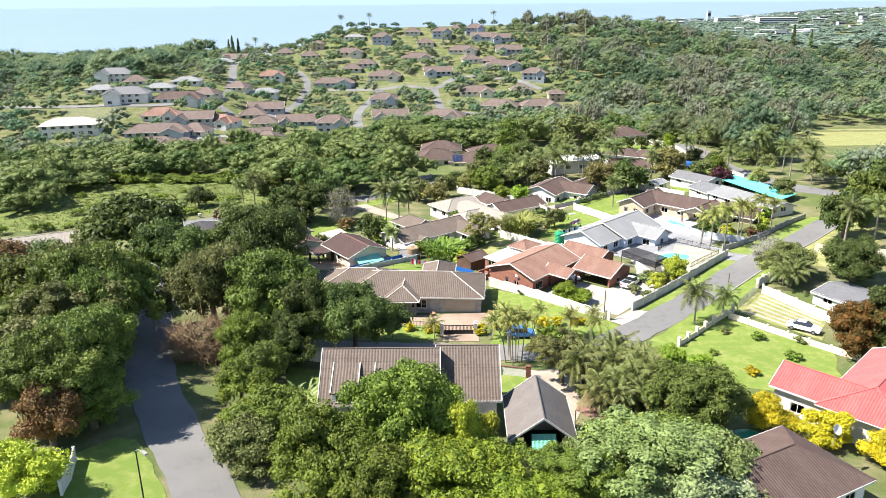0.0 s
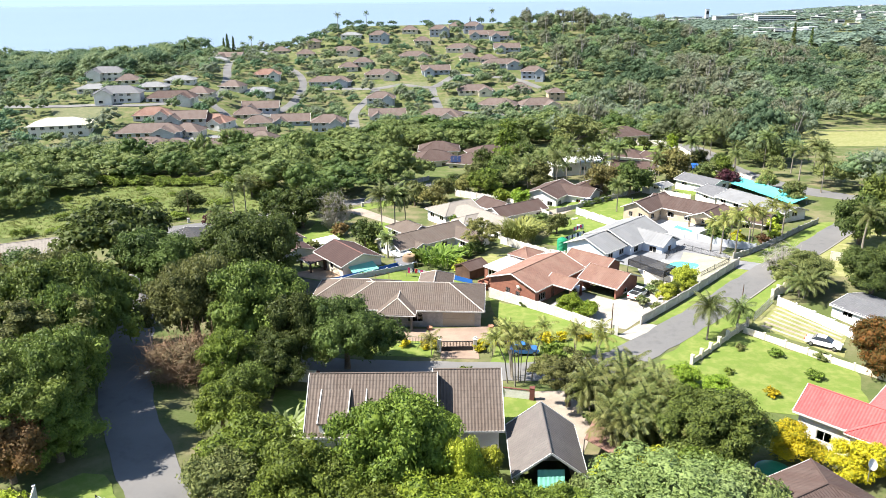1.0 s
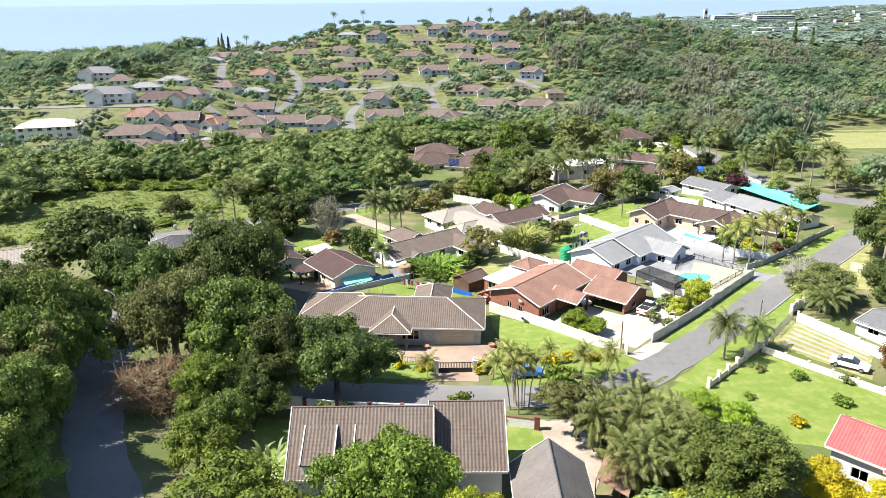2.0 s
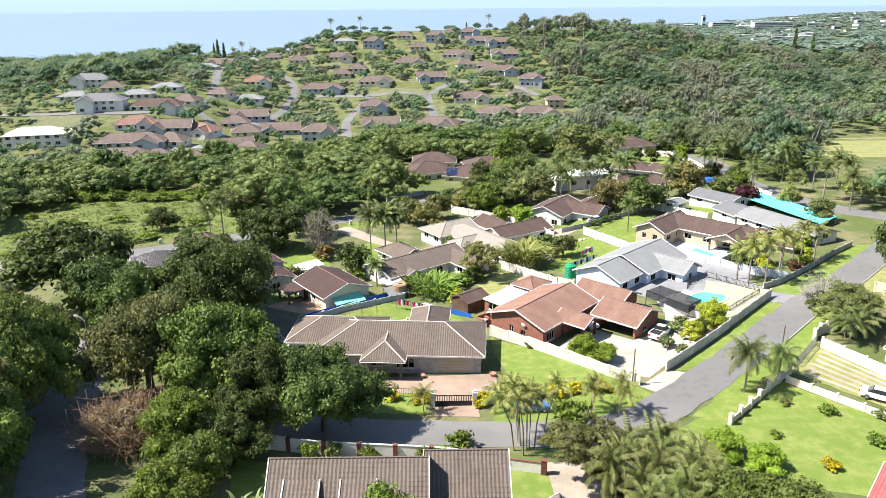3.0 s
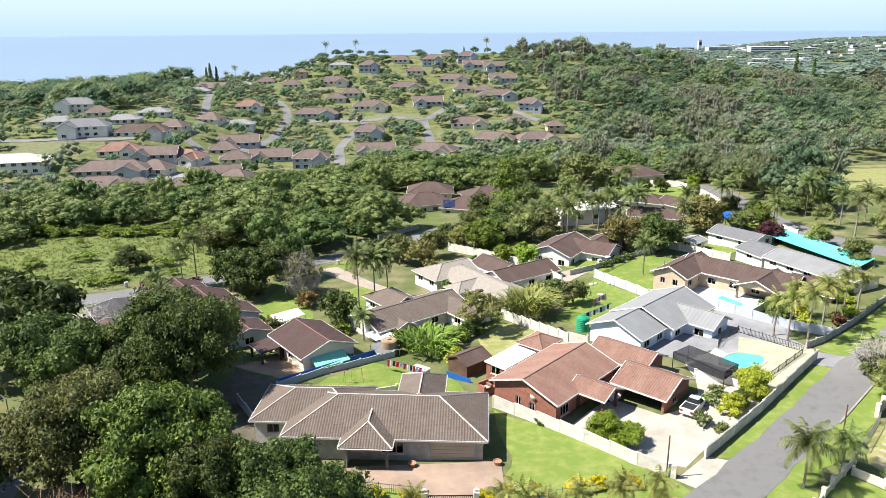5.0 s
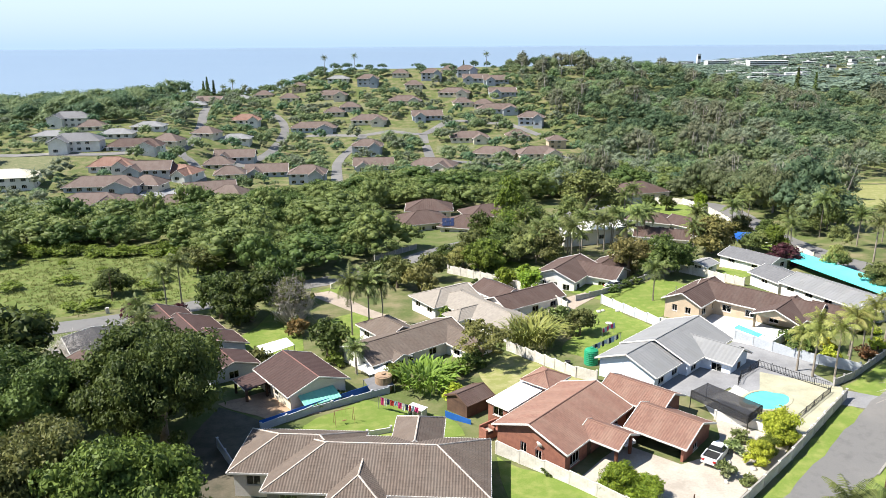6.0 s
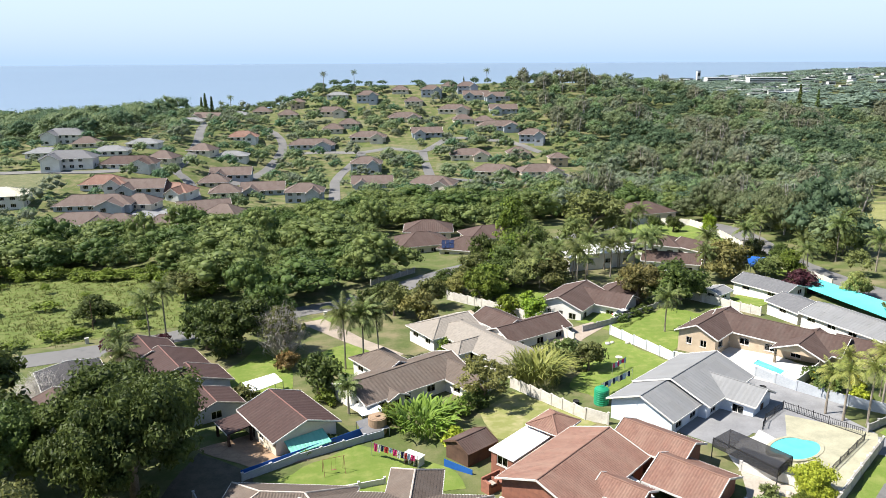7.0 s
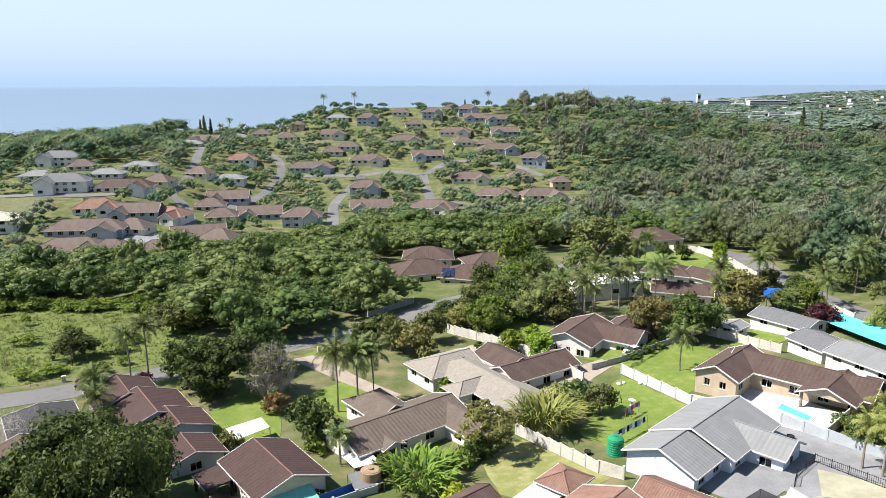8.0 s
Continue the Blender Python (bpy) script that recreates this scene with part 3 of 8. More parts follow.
patch("lawn", [(31.6, 169.6), (44.6, 181.2), (50.5, 173.5), (41.2, 161.6), (38, 157.5)], LAWN, 0.04, "green walled lawn behind a tan house", "lawn")
patch("lawn", [(52, 178), (60, 186), (64.6, 180.6), (58, 174.5)], LAWN, 0.045, "green lawn beside a white outbuilding", "lawn")
patch("yard", [(8.6, 133), (14, 129), (21.6, 134.8), (12.4, 147.4), (7, 141)], DRY_LAWN, 0.04, "dry yellowish yard behind a brick house", "yard")
patch("lawn", [(-33, 152), (-29.4, 169.5), (-23.6, 166), (-20, 150), (-27, 148)], LAWN, 0.04, "green lawn beside a long brown roof", "lawn")
patch("lawn", [(-21, 163), (-13, 172), (-4.2, 160.4), (-9.6, 154.5)], LAWN, 0.04, "green lawn with a worn strip of court", "lawn")
patch("garden_path", [(-24.6, 181.6), (-20.6, 184.4), (-11.5, 172.2), (-4.2, 164.6), (-6, 162.6), (-13.8, 170)], TRACK, 0.05, "pale gravel drive from the road", "driveway")
patch("lawn", [(-23, 184.6), (-14.4, 194.6), (-10.5, 190), (-19.4, 181.4)], LAWN, 0.04, "roadside lawn with a small post", "lawn")
patch("garden_lawn", [(12, 198), (18, 203), (27, 191), (20.6, 186)], LAWN, 0.04, "green lawn under trees", "lawn")
patch("lane_track", [(4, 184), (8, 187.5), (22, 171), (26, 166), (22.6, 163.4), (17, 170)], TRACK, 0.05, "pale gravel track along a wall", "driveway")
patch("lane_track", [(22.4, 163.6), (25.8, 166.2), (31.0, 172.0), (29.4, 175.0), (25.4, 172.6)], TRACK, 0.052, "pale gravel drive beside a white house", "driveway")
patch("garden_lawn", [(27, 176), (33, 180), (40.5, 176.6), (32, 168.8)], LAWN, 0.04, "green garden beside a low hedge", "lawn")
patch("yard", [(-28, 132), (-19.6, 126), (-14, 129), (-20, 138)], EARTH, 0.05, "bare earth yard in tree shade", "yard")
patch("meadow", [(-150, 152), (-95, 160), (-66, 170), (-46, 181), (-42, 192), (-56, 212), (-70, 224), (-92, 222), (-160, 215)], MEADOW, 0.04, "rough green meadow beside the road", "meadow", 6.0)
patch("meadow", [(120, 250), (146, 306), (170, 352), (236, 352), (236, 250)], DRY_LAWN, 0.05, "open dry grass field beside the woods", "meadow", 6.0)
patch("verge", [(15.4, 85.4), (24.4, 88.4), (29.4, 90.4), (33.4, 90.6), (33, 79), (24, 78), (15.8, 80)], LAWN, 0.03, "grass at the street corner beside palms", "verge")
patch("parking_yard", [(43.8, 102.2), (50.2, 108), (56.0, 97.8), (52.6, 91.6)], DRY_LAWN, 0.05, "grass and concrete strip parking yard", "yard")
patch("verge", [(88, 262), (81, 262), (77.6, 222), (77.6, 200), (80.4, 184), (78, 182), (73, 200), (72.8, 226), (77, 268)], LAWN, 0.04, "green strip of grass along the road", "verge")
# tree shade laid over the yard as a dark patch
patch("yard", [(-29, 101), (-17.4, 102.6), (-17.0, 117), (-19.8, 125.6), (-28, 131)], SHADED_EARTH, 0.045, "ground under big trees, darkened with painted tree shade", "yard")
patch("verge", [(24.2, 88.2), (30, 92.6), (36.2, 98.4), (40.2, 102.0), (39.9, 100.3), (33.2, 90.8), (29.4, 88.6)], LAWN, 0.034, "grass edge beside the street", "verge")
patch("forecourt", [(38.8, 130.2), (45.6, 136.6), (51.2, 132.2), (52.4, 127.4), (44.9, 133.6), (41.2, 125.6)], GREY_PAVE, 0.046, "grey paving beside a pool terrace", "driveway")


patch("driveway", [(51.4, 127.2), (55.2, 124.0), (53.4, 120.6), (51.4, 121.6), (49.0, 123.2)], GREY_PAVE, 0.052, "worn dark apron of a driveway", "driveway")
patch("verge", [(55.0, 123.6), (66, 132.8), (81, 147.4), (76, 147.8), (62.9, 135.2), (55.4, 129.2), (52.6, 127.4)], LAWN, 0.042, "grass verge below a stone wall", "verge")
patch("verge", [(57, 118.6), (67, 127.6), (82, 142.0), (92, 138), (76, 124), (66, 116)], DRY_LAWN, 0.038, "patchy grass beside the street", "verge")


patch("lawn", [(55, 250), (70, 240), (76, 250), (77, 262), (70, 276), (58, 270)], LAWN, 0.045, "green lawn between a fence and a long wall", "lawn")


# ---- houses ----
def slope(parent, p0, p1, t1, t0, material, col=0.3, row=0.35, wave=0.045, name="roof_slope"):
    """One roof slope: courses that overlap, with a rib for each row of tiles. p0, p1: eave; t0, t1: top."""
    p0, p1, t1, t0 = (Vector(v) for v in (p0, p1, t1, t0))
    ux = (p1 - p0).normalized()
    up = (t0 - p0) - ux * (t0 - p0).dot(ux)
    length = up.length
    up.normalize()
    nrm = ux.cross(up)
    wide = (p1 - p0).length
    a, b = (t0 - p0).dot(ux), (t1 - p0).dot(ux)
    n = max(2, round(length / row))
    bm = bmesh.new()
    uv = bm.loops.layers.uv.new("UVMap")
    half = col / 2
    ks = [k * half for k in range(int(wide / half) + 2)]

    def place(u, v, h):
        return p0 + ux * u + up * v + nrm * h

    last = None
    for i in range(n):
        v0, v1 = length * i / n, length * (i + 1) / n
        l0, r0 = a * i / n, wide + (b - wide) * i / n
        l1, r1 = a * (i + 1) / n, wide + (b - wide) * (i + 1) / n
        lo, hi, foot = [], [], []
        for k, u in enumerate(ks):
            bump = wave if k % 2 else 0.0
            ua, ub = min(max(u, l0), r0), min(max(u, l1), r1)
            lo.append((bm.verts.new(place(ua, v0, 0.034 + bump)), ua, v0))
            hi.append((bm.verts.new(place(ub, v1 + 0.02, 0.015 + bump)), ub, v1))
            foot.append(last[k] if last else (bm.verts.new(place(ua, v0, -0.03)), ua, v0))
        last = hi
        for k in range(len(ks) - 1):
            if lo[k + 1][1] - lo[k][1] < 1e-4 and hi[k + 1][1] - hi[k][1] < 1e-4:
                continue
            for q in ((lo[k], lo[k + 1], hi[k + 1], hi[k]), (foot[k], foot[k + 1], lo[k + 1], lo[k])):
                f = bm.faces.new([c[0] for c in q])
                for loop, c in zip(f.loops, q):
                    loop[uv].uv = (c[1] + 0.01, c[2])
    # boarding under the tiles
    c = [bm.verts.new(p - nrm * 0.12) for p in (p0, p1, t1, t0)]
    d = [bm.verts.new(p - nrm * 0.0) for p in (p0, p1, t1, t0)]
    if (t1 - t0).length > 0.05:
        bm.faces.new(c[::-1])
        for i in range(4):
            bm.faces.new((c[i], c[(i + 1) % 4], d[(i + 1) % 4], d[i]))
    else:
        bm.faces.new((c[2], c[1], c[0]))
        for i, j in ((0, 1), (1, 2), (2, 0)):
            bm.faces.new((c[i], c[j], d[j], d[i]))
    bmesh.ops.delete(bm, geom=[v for v in bm.verts if not v.link_faces], context="VERTS")
    return part(name, bm, material, parent)


def cap(parent, a, b, material, w=0.2, name="ridge_cap"):
    """A row of ridge tiles, each overlapping the next."""
    bm = bmesh.new()
    a, b = Vector(a) + Vector((0, 0, 0.05)), Vector(b) + Vector((0, 0, 0.05))
    n = max(2, int((b - a).length / 0.5)) if parent.location.y < 230 else 2
    pts, rad = [], []
    for i in range(n):
        pts += [a + (b - a) * (i / n), a + (b - a) * ((i + 0.96) / n)]
        rad += [w * 0.52, w * 0.42]
    tube(bm, pts, rad, 5)
    return part(name, bm, material, parent)


def trim(parent, a, b, material, w, h, name):
    bm = bmesh.new()
    beam(bm, a, b, w, h)
    return part(name, bm, material, parent)


def wall_panel(bm, length, height, openings, thick=0.22):
    """A wall along x from 0, standing on z 0, with holes (x0, x1, z0, z1) through it; its outer face looks to -y."""
    xs = sorted({0.0, length, *[o[0] for o in openings], *[o[1] for o in openings]})
    zs = sorted({0.0, height, *[o[2] for o in openings], *[o[3] for o in openings]})

    def hole(i, j):
        if not (0 <= i < len(xs) - 1 and 0 <= j < len(zs) - 1):
            return True
        x, z = (xs[i] + xs[i + 1]) / 2, (zs[j] + zs[j + 1]) / 2
        return any(o[0] < x < o[1] and o[2] < z < o[3] for o in openings)

    def quad(*p):
        bm.faces.new([bm.verts.new(v) for v in p])

    for i in range(len(xs) - 1):
        for j in range(len(zs) - 1):
            if hole(i, j):
                continue
            x0, x1, z0, z1 = xs[i], xs[i + 1], zs[j], zs[j + 1]
            quad((x0, 0, z0), (x1, 0, z0), (x1, 0, z1), (x0, 0, z1))
            quad((x0, thick, z1), (x1, thick, z1), (x1, thick, z0), (x0, thick, z0))
            if hole(i - 1, j):
                quad((x0, thick, z0), (x0, 0, z0), (x0, 0, z1), (x0, thick, z1))
            if hole(i + 1, j):
                quad((x1, 0, z0), (x1, thick, z0), (x1, thick, z1), (x1, 0, z1))
            if hole(i, j - 1):
                quad((x0, thick, z0), (x1, thick, z0), (x1, 0, z0), (x0, 0, z0))
            if hole(i, j + 1):
                quad((x0, 0, z1), (x1, 0, z1), (x1, thick, z1), (x0, thick, z1))


FRAME_MESHES = {}


def window_in(parent, m, w, h, frame_mat=None, bars=2):
    """A window set back in its opening: frame with glazing bars, and a pane."""
    key = (round(w, 2), round(h, 2), bars, (frame_mat or WHITE_PAINT).name)
    if key not in FRAME_MESHES:
        f = 0.07
        bm = bmesh.new()
        wall_panel(bm, w, h, [(w * i / bars + (f if i == 0 else 0.025), w * (i + 1) / bars - (f if i == bars - 1 else 0.025), f, h - f) for i in range(bars)], 0.08)
        bmesh.ops.remove_doubles(bm, verts=bm.verts[:], dist=0.001)
        bmesh.ops.translate(bm, verts=bm.verts[:], vec=(0, 0.06, 0))
        FRAME_MESHES[key] = []
        for nm, b, mt in (("window", bm, frame_mat or WHITE_PAINT), ("pane", boxed((f, w - f, 0.095, 0.105, f, h - f)), GLASS), ("sill", boxed((-0.06, w + 0.06, -0.06, 0.055, -0.07, -0.004)), WHITE_PAINT)):
            me = bpy.data.meshes.new(nm)
            b.to_mesh(me)
            b.free()
            me.materials.append(mt)
            FRAME_MESHES[key].append(me)
    ob = None
    for nm, me in zip(("window", "pane", "sill")[:3 if parent.location.y < 230 else 2], FRAME_MESHES[key]):
        o = new(nm, me)
        o.parent = ob or parent
        if ob is None:
            ob = o
            o.matrix_local = m
        if nm == "pane":
            o.visible_shadow = False
    return ob


def door_in(parent, m, w, h, material, name="door", ribs=0):
    sizes = [(0, w, 0.08, 0.13, 0, h)]
    if not ribs:
        sizes += [(w * 0.15, w * 0.85, 0.06, 0.08, h * 0.55, h * 0.9), (w * 0.15, w * 0.85, 0.06, 0.08, h * 0.1, h * 0.45)]
    ob = part(name, boxed(*sizes), material, parent)
    ob.matrix_local = m
    for i in range(ribs):
        part("door_panel", boxed((0.03, w - 0.03, 0.05, 0.078, h * i / ribs + 0.03, h * (i + 1) / ribs - 0.03)), material, ob)
    hd = part("handle", boxed((w * 0.88, w * 0.94, 0.01, 0.05, 1.0, 1.05)), STEEL, ob)
    return ob


def block(house, cx, cy, L, D, rot, eave, rise, kind, roof, wall, openings=None, over=0.5, lift=0.0, ridge_mat=None, verge=None, open_sides="", rows=(0.3, 0.35, 0.045), plinth=1.2, auto=True, open_gable=""):
    """One wing of a house: walls with their openings and a roof. L, D: eave to eave; kind: hip, gable, hip_l, hip_r, flat."""
    m = pose(cx, cy, lift, 0, 0, rot)
    if house.location.y > 134 and rows[0] < 0.5:
        rows = (0.6, rows[1] * 1.1, 0.035)
    openings = dict(openings or {})
    a, b = L / 2, D / 2
    wa, wb = a - over, b - over
    ridge_mat, verge = ridge_mat or roof, verge or WHITE_PAINT
    col, row, wave = rows
    top = eave + rise
    sides = {"f": (pose(-wa, -wb, 0), 2 * wa), "r": (pose(wa, -wb, 0, 0, 0, 90), 2 * wb), "b": (pose(wa, wb, 0, 0, 0, 180), 2 * wa), "l": (pose(-wa, wb, 0, 0, 0, -90), 2 * wb)}
    for s, (sm, ln) in sides.items():
        if s in open_sides:
            for u in (0.0, ln - 0.3):
                pl = part("pillar", boxed((u, u + 0.3, 0, 0.3, -plinth, eave - 0.02)), wall, house)
                pl.matrix_local = m @ sm
            continue
        ops = openings.get(s)
        if ops is None and auto:
            n = max(1, int(ln / 3.6))
            ops = [("w", ln * (i + 0.5) / n - 0.75, 1.5, 0.95, 1.15) for i in range(n)]
        ops = [o for o in (ops or []) if o[1] > 0.25 and o[1] + o[2] < ln - 0.25]
        bm = bmesh.new()
        inset = 0.0 if s in "fb" else 0.22
        holes = [(o[1], o[1] + o[2], o[3] + plinth, o[3] + o[4] + plinth) for o in ops]
        wall_panel(bm, ln, eave + plinth - 0.02, holes)
        for v in bm.verts:
            v.co.z -= plinth
            if inset:
                v.co.x = min(max(v.co.x, inset + 0.003), ln - inset - 0.003)
        bmesh.ops.remove_doubles(bm, verts=bm.verts[:], dist=0.001)
        wo = part("wall", bm, wall, house)
        wo.matrix_local = m @ sm
        for o in ops:
            om = m @ sm @ pose(o[1], 0, o[3])
            if o[0] == "w":
                window_in(house, om, o[2], o[4], bars=3 if o[2] > 1.6 else 2)
            elif o[0] == "g":
                door_in(house, om, o[2], o[4], DOOR_TAN, "garage_door", 5)
            elif o[0] == "d":
                door_in(house, om, o[2], o[4], DARK_WOOD)
    # roof
    h = eave
    lft = a if kind in ("gable", "hip_r", "flat") else max(a - b, 0.02)
    rgt = a if kind in ("gable", "hip_l", "flat") else max(a - b, 0.02)
    P = lambda x, y, z: m @ Vector((x, y, z))
    if kind == "flat":
        slope(house, P(-a, -b, h), P(a, -b, h), P(a, b, h + rise), P(-a, b, h + rise), roof, col, 1.2, 0.03)
        trim(house, P(-a, -b - 0.03, h - 0.05), P(a, -b - 0.03, h - 0.05), verge, 0.05, 0.2, "fascia")
        return
    slope(house, P(-a, -b, h), P(a, -b, h), P(rgt, 0, top), P(-lft, 0, top), roof, col, row, wave)
    slope(house, P(a, b, h), P(-a, b, h), P(-lft, 0, top), P(rgt, 0, top), roof, col, row, wave)
    for s, r in ((1, rgt), (-1, lft)):
        if r < a:
            slope(house, P(s * a, -s * b, h), P(s * a, s * b, h), P(s * r, 0, top), P(s * r, 0, top), roof, col, row, wave)
            for t in (-1, 1):
                cap(house, P(s * a, t * b, h), P(s * r, 0, top), ridge_mat)
            trim(house, P(s * (a + 0.03), -b, h - 0.06), P(s * (a + 0.03), b, h - 0.06), verge, 0.2, 0.05, "fascia")
        else:
            for t in (-1, 1):
                trim(house, P(s * (a + 0.02), t * (b + 0.02), h + 0.02), P(s * (a + 0.02), 0, top + 0.04), verge, 0.08, 0.19, "verge_board")
            if ("r" if s > 0 else "l") in open_gable:
                continue
            hw = wb
            zt = h + rise * (wb / b)
            bm = bmesh.new()
            x0, x1 = s * wa, s * (wa - 0.22)
            zl = h - 0.02 + rise * (1 - wb / b)
            va = [bm.verts.new(c) for c in ((x0, -hw, h - 0.02), (x0, hw, h - 0.02), (x0, hw, zl - 0.16), (x0, 0, top - 0.17), (x0, -hw, zl - 0.16))]
            vb = [bm.verts.new((x1, v.co.y, v.co.z)) for v in va]
            bm.faces.new(va)
            bm.faces.new(vb[::-1])
            for i in range(5):
                bm.faces.new((va[i], vb[i], vb[(i + 1) % 5], va[(i + 1) % 5]))
            bmesh.ops.recalc_face_normals(bm, faces=bm.faces[:])
            g = part("gable_wall", bm, wall, house)
            g.matrix_local = m
    cap(house, P(-lft, 0, top), P(rgt, 0, top), ridge_mat)
    for t in (-1, 1):
        trim(house, P(-a, t * (b + 0.03), h - 0.05), P(a, t * (b + 0.03), h - 0.05), verge, 0.2 if abs(math.sin(radians(rot))) < -1 else 0.08, 0.2, "fascia")


def make_house(label, x, y, z=None, name="house", group=""):
    z = ground(x, y) + 0.1 if z is None else z
    return thing(name, pose(x, y, z), label, "house", group)


# the tiled house with the double garage
HA = make_house("low brown-tiled house with a double garage and pale ridge lines", -4.7, 109.8, -4.4)
block(HA, 0, 0, 22.2, 10.8, -4, 2.7, 2.3, "hip", TILE_BROWN, STONE_WALL, {"f": [("w", 10.3, 2.4, 0.7, 1.4), ("w", 7.0, 1.5, 0.9, 1.1), ("w", 1.2, 1.8, 0.9, 1.2), ("g", 15.6, 4.7, 0.0, 2.2)]}, ridge_mat=RIDGE_PALE)
block(HA, -8.8, 2.7, 13.0, 8.7, -4, 2.65, 1.95, "hip", TILE_BROWN, WHITE_WALL, ridge_mat=RIDGE_PALE)
block(HA, -1.9, -3.6, 7.2, 5.7, 86, 2.72, 1.5, "hip_l", TILE_BROWN, STONE_WALL, {}, ridge_mat=RIDGE_PALE, open_sides="lfr", auto=False)
block(HA, 3.6, 5.6, 8.0, 5.6, 86, 2.72, 1.6, "hip_r", TILE_BROWN, STONE_WALL, ridge_mat=RIDGE_PALE)

# the face-brick house with terracotta tiles
HB = make_house("red face-brick house with weathered terracotta roof tiles", 15.6, 119.3, -4.6)
block(HB, 0, 0, 14.2, 10.0, 47.4, 3.0, 1.75, "gable", TILE_TERRA, RED_BRICK, {"l": [("w", 3.2, 0.8, 0.9, 1.2), ("w", 5.2, 0.8, 0.7, 1.2)], "f": [("w", 1.0, 1.8, 0.8, 1.3), ("d", 4.4, 0.95, 0.05, 2.05), ("w", 9.4, 1.8, 0.8, 1.3)]})
block(HB, 4.1, -4.4, 5.2, 4.4, -42.6, 3.0, 0.95, "gable", TILE_TERRA, RED_BRICK, {}, open_sides="rfb", auto=False)
block(HB, 11.6, -2.3, 7.4, 7.6, -43, 2.9, 1.5, "gable", TILE_TERRA, RED_BRICK, {"r": [("w", 2.4, 1.2, 1.2, 0.8)]}, open_sides="f")
block(HB, 10.2, 4.9, 8.6, 6.4, -43, 3.1, 1.35, "gable", TILE_TERRA, RED_BRICK)
block(HB, -0.6, 10.0, 5.0, 4.4, 47.4, 2.9, 1.0, "hip", TILE_TERRA, RED_BRICK)
block(HB, -4.6, 6.6, 8.2, 3.4, 47.4, 2.3, 0.15, "flat", SHEET_WHITE, RED_BRICK, {"b": []}, over=0.2)

# the pale blue house with the grey roof
HU = make_house("pale blue plastered house with a light grey roof", 33.0, 139.6, -4.8)
U_ROWS = (0.3, 0.75, 0.03)
block(HU, 0, 0, 19.0, 9.4, 44, 2.6, 1.9, "gable", TILE_GREY, BLUE_WALL, {"l": []}, rows=U_ROWS)
block(HU, 2.9, 2.0, 13.0, 10.9, 44, 2.75, 2.1, "gable", TILE_GREY, BLUE_WALL, rows=U_ROWS, over=0.7)
block(HU, 6.8, -1.2, 9.0, 6.0, -46, 2.7, 1.45, "gable", TILE_GREY, BLUE_WALL, {"r": [("d", 2.1, 1.1, 0.05, 2.05)]}, rows=U_ROWS)

# the tan house with the brown roof
HT = make_house("tan face-brick house with a brown tiled roof and white trim", 50.0, 156.0, -4.5)
block(HT, -4.2, 5.0, 12.5, 7.0, 45, 2.8, 1.6, "gable", TILE_DARK, TAN_WALL, {"l": [("w", 1.3, 0.9, 1.0, 1.1), ("w", 3.6, 1.0, 1.0, 1.1)]})
block(HT, 4.6, 1.2, 20.0, 8.4, -43, 2.75, 1.7, "gable", TILE_DARK, TAN_WALL)
block(HT, 6.6, -4.0, 9.4, 7.6, 45, 2.75, 1.55, "gable", TILE_DARK, TAN_WALL, {}, open_sides="lb", auto=False)
block(HT, 14.2, -5.6, 8.0, 8.0, -43, 2.7, 1.5, "gable", TILE_DARK, TAN_WALL)

# the house with the turquoise awning
HC = make_house("brown-roofed cottage with red ridge and turquoise end awning", -17.8, 136.2, -6.6)
block(HC, 0, 0, 11.0, 9.2, -53, 2.5, 1.6, "gable", TILE_MAROON, CREAM_WALL, {"r": [], "f": [("d", 3.0, 0.9, 0.05, 2.0), ("w", 5.2, 1.2, 0.9, 1.1)]}, ridge_mat=RIDGE_RED)
slope(HC, (1.95, -7.6, 1.3), (6.1, -4.5, 1.3), (4.8, -2.75, 2.15), (0.65, -5.85, 2.15), SHEET_GREEN, 0.5, 1.2, 0.03, "awning")
for px, py in ((2.1, -7.4), (5.9, -4.5)):
    part("awning_post", boxed((px - 0.06, px + 0.06, py - 0.06, py + 0.06, -1.2, 1.2)), STEEL, HC)
block(HC, -6.6, -1.4, 4.2, 3.4, -53, 2.1, 0.3, "flat", TILE_MAROON, DARK_WOOD, over=0.1, open_sides="flrb", auto=False)

# the long stepped house with the red ridges
HD = make_house("long stepped house with dark brown roofs and red ridges", -36.5, 152.0, -7.5)
block(HD, -8.2, 6.9, 8.4, 9.4, -54, 2.7, 1.7, "gable", TILE_MAROON, GREY_WALL, ridge_mat=RIDGE_RED, verge=RIDGE_PALE)
block(HD, -2.4, 1.2, 10.4, 11.0, -54, 2.65, 1.9, "gable", TILE_MAROON, GREY_WALL, ridge_mat=RIDGE_RED, verge=RIDGE_PALE)
block(HD, 2.6, -3.1, 6.6, 9.6, -54, 2.6, 1.6, "gable", TILE_MAROON, GREY_WALL, ridge_mat=RIDGE_RED, verge=RIDGE_PALE)
block(HD, 6.8, -9.7, 6.2, 8.0, -54, 2.3, 1.3, "gable", TILE_MAROON, GREY_WALL, ridge_mat=RIDGE_RED, verge=RIDGE_PALE)

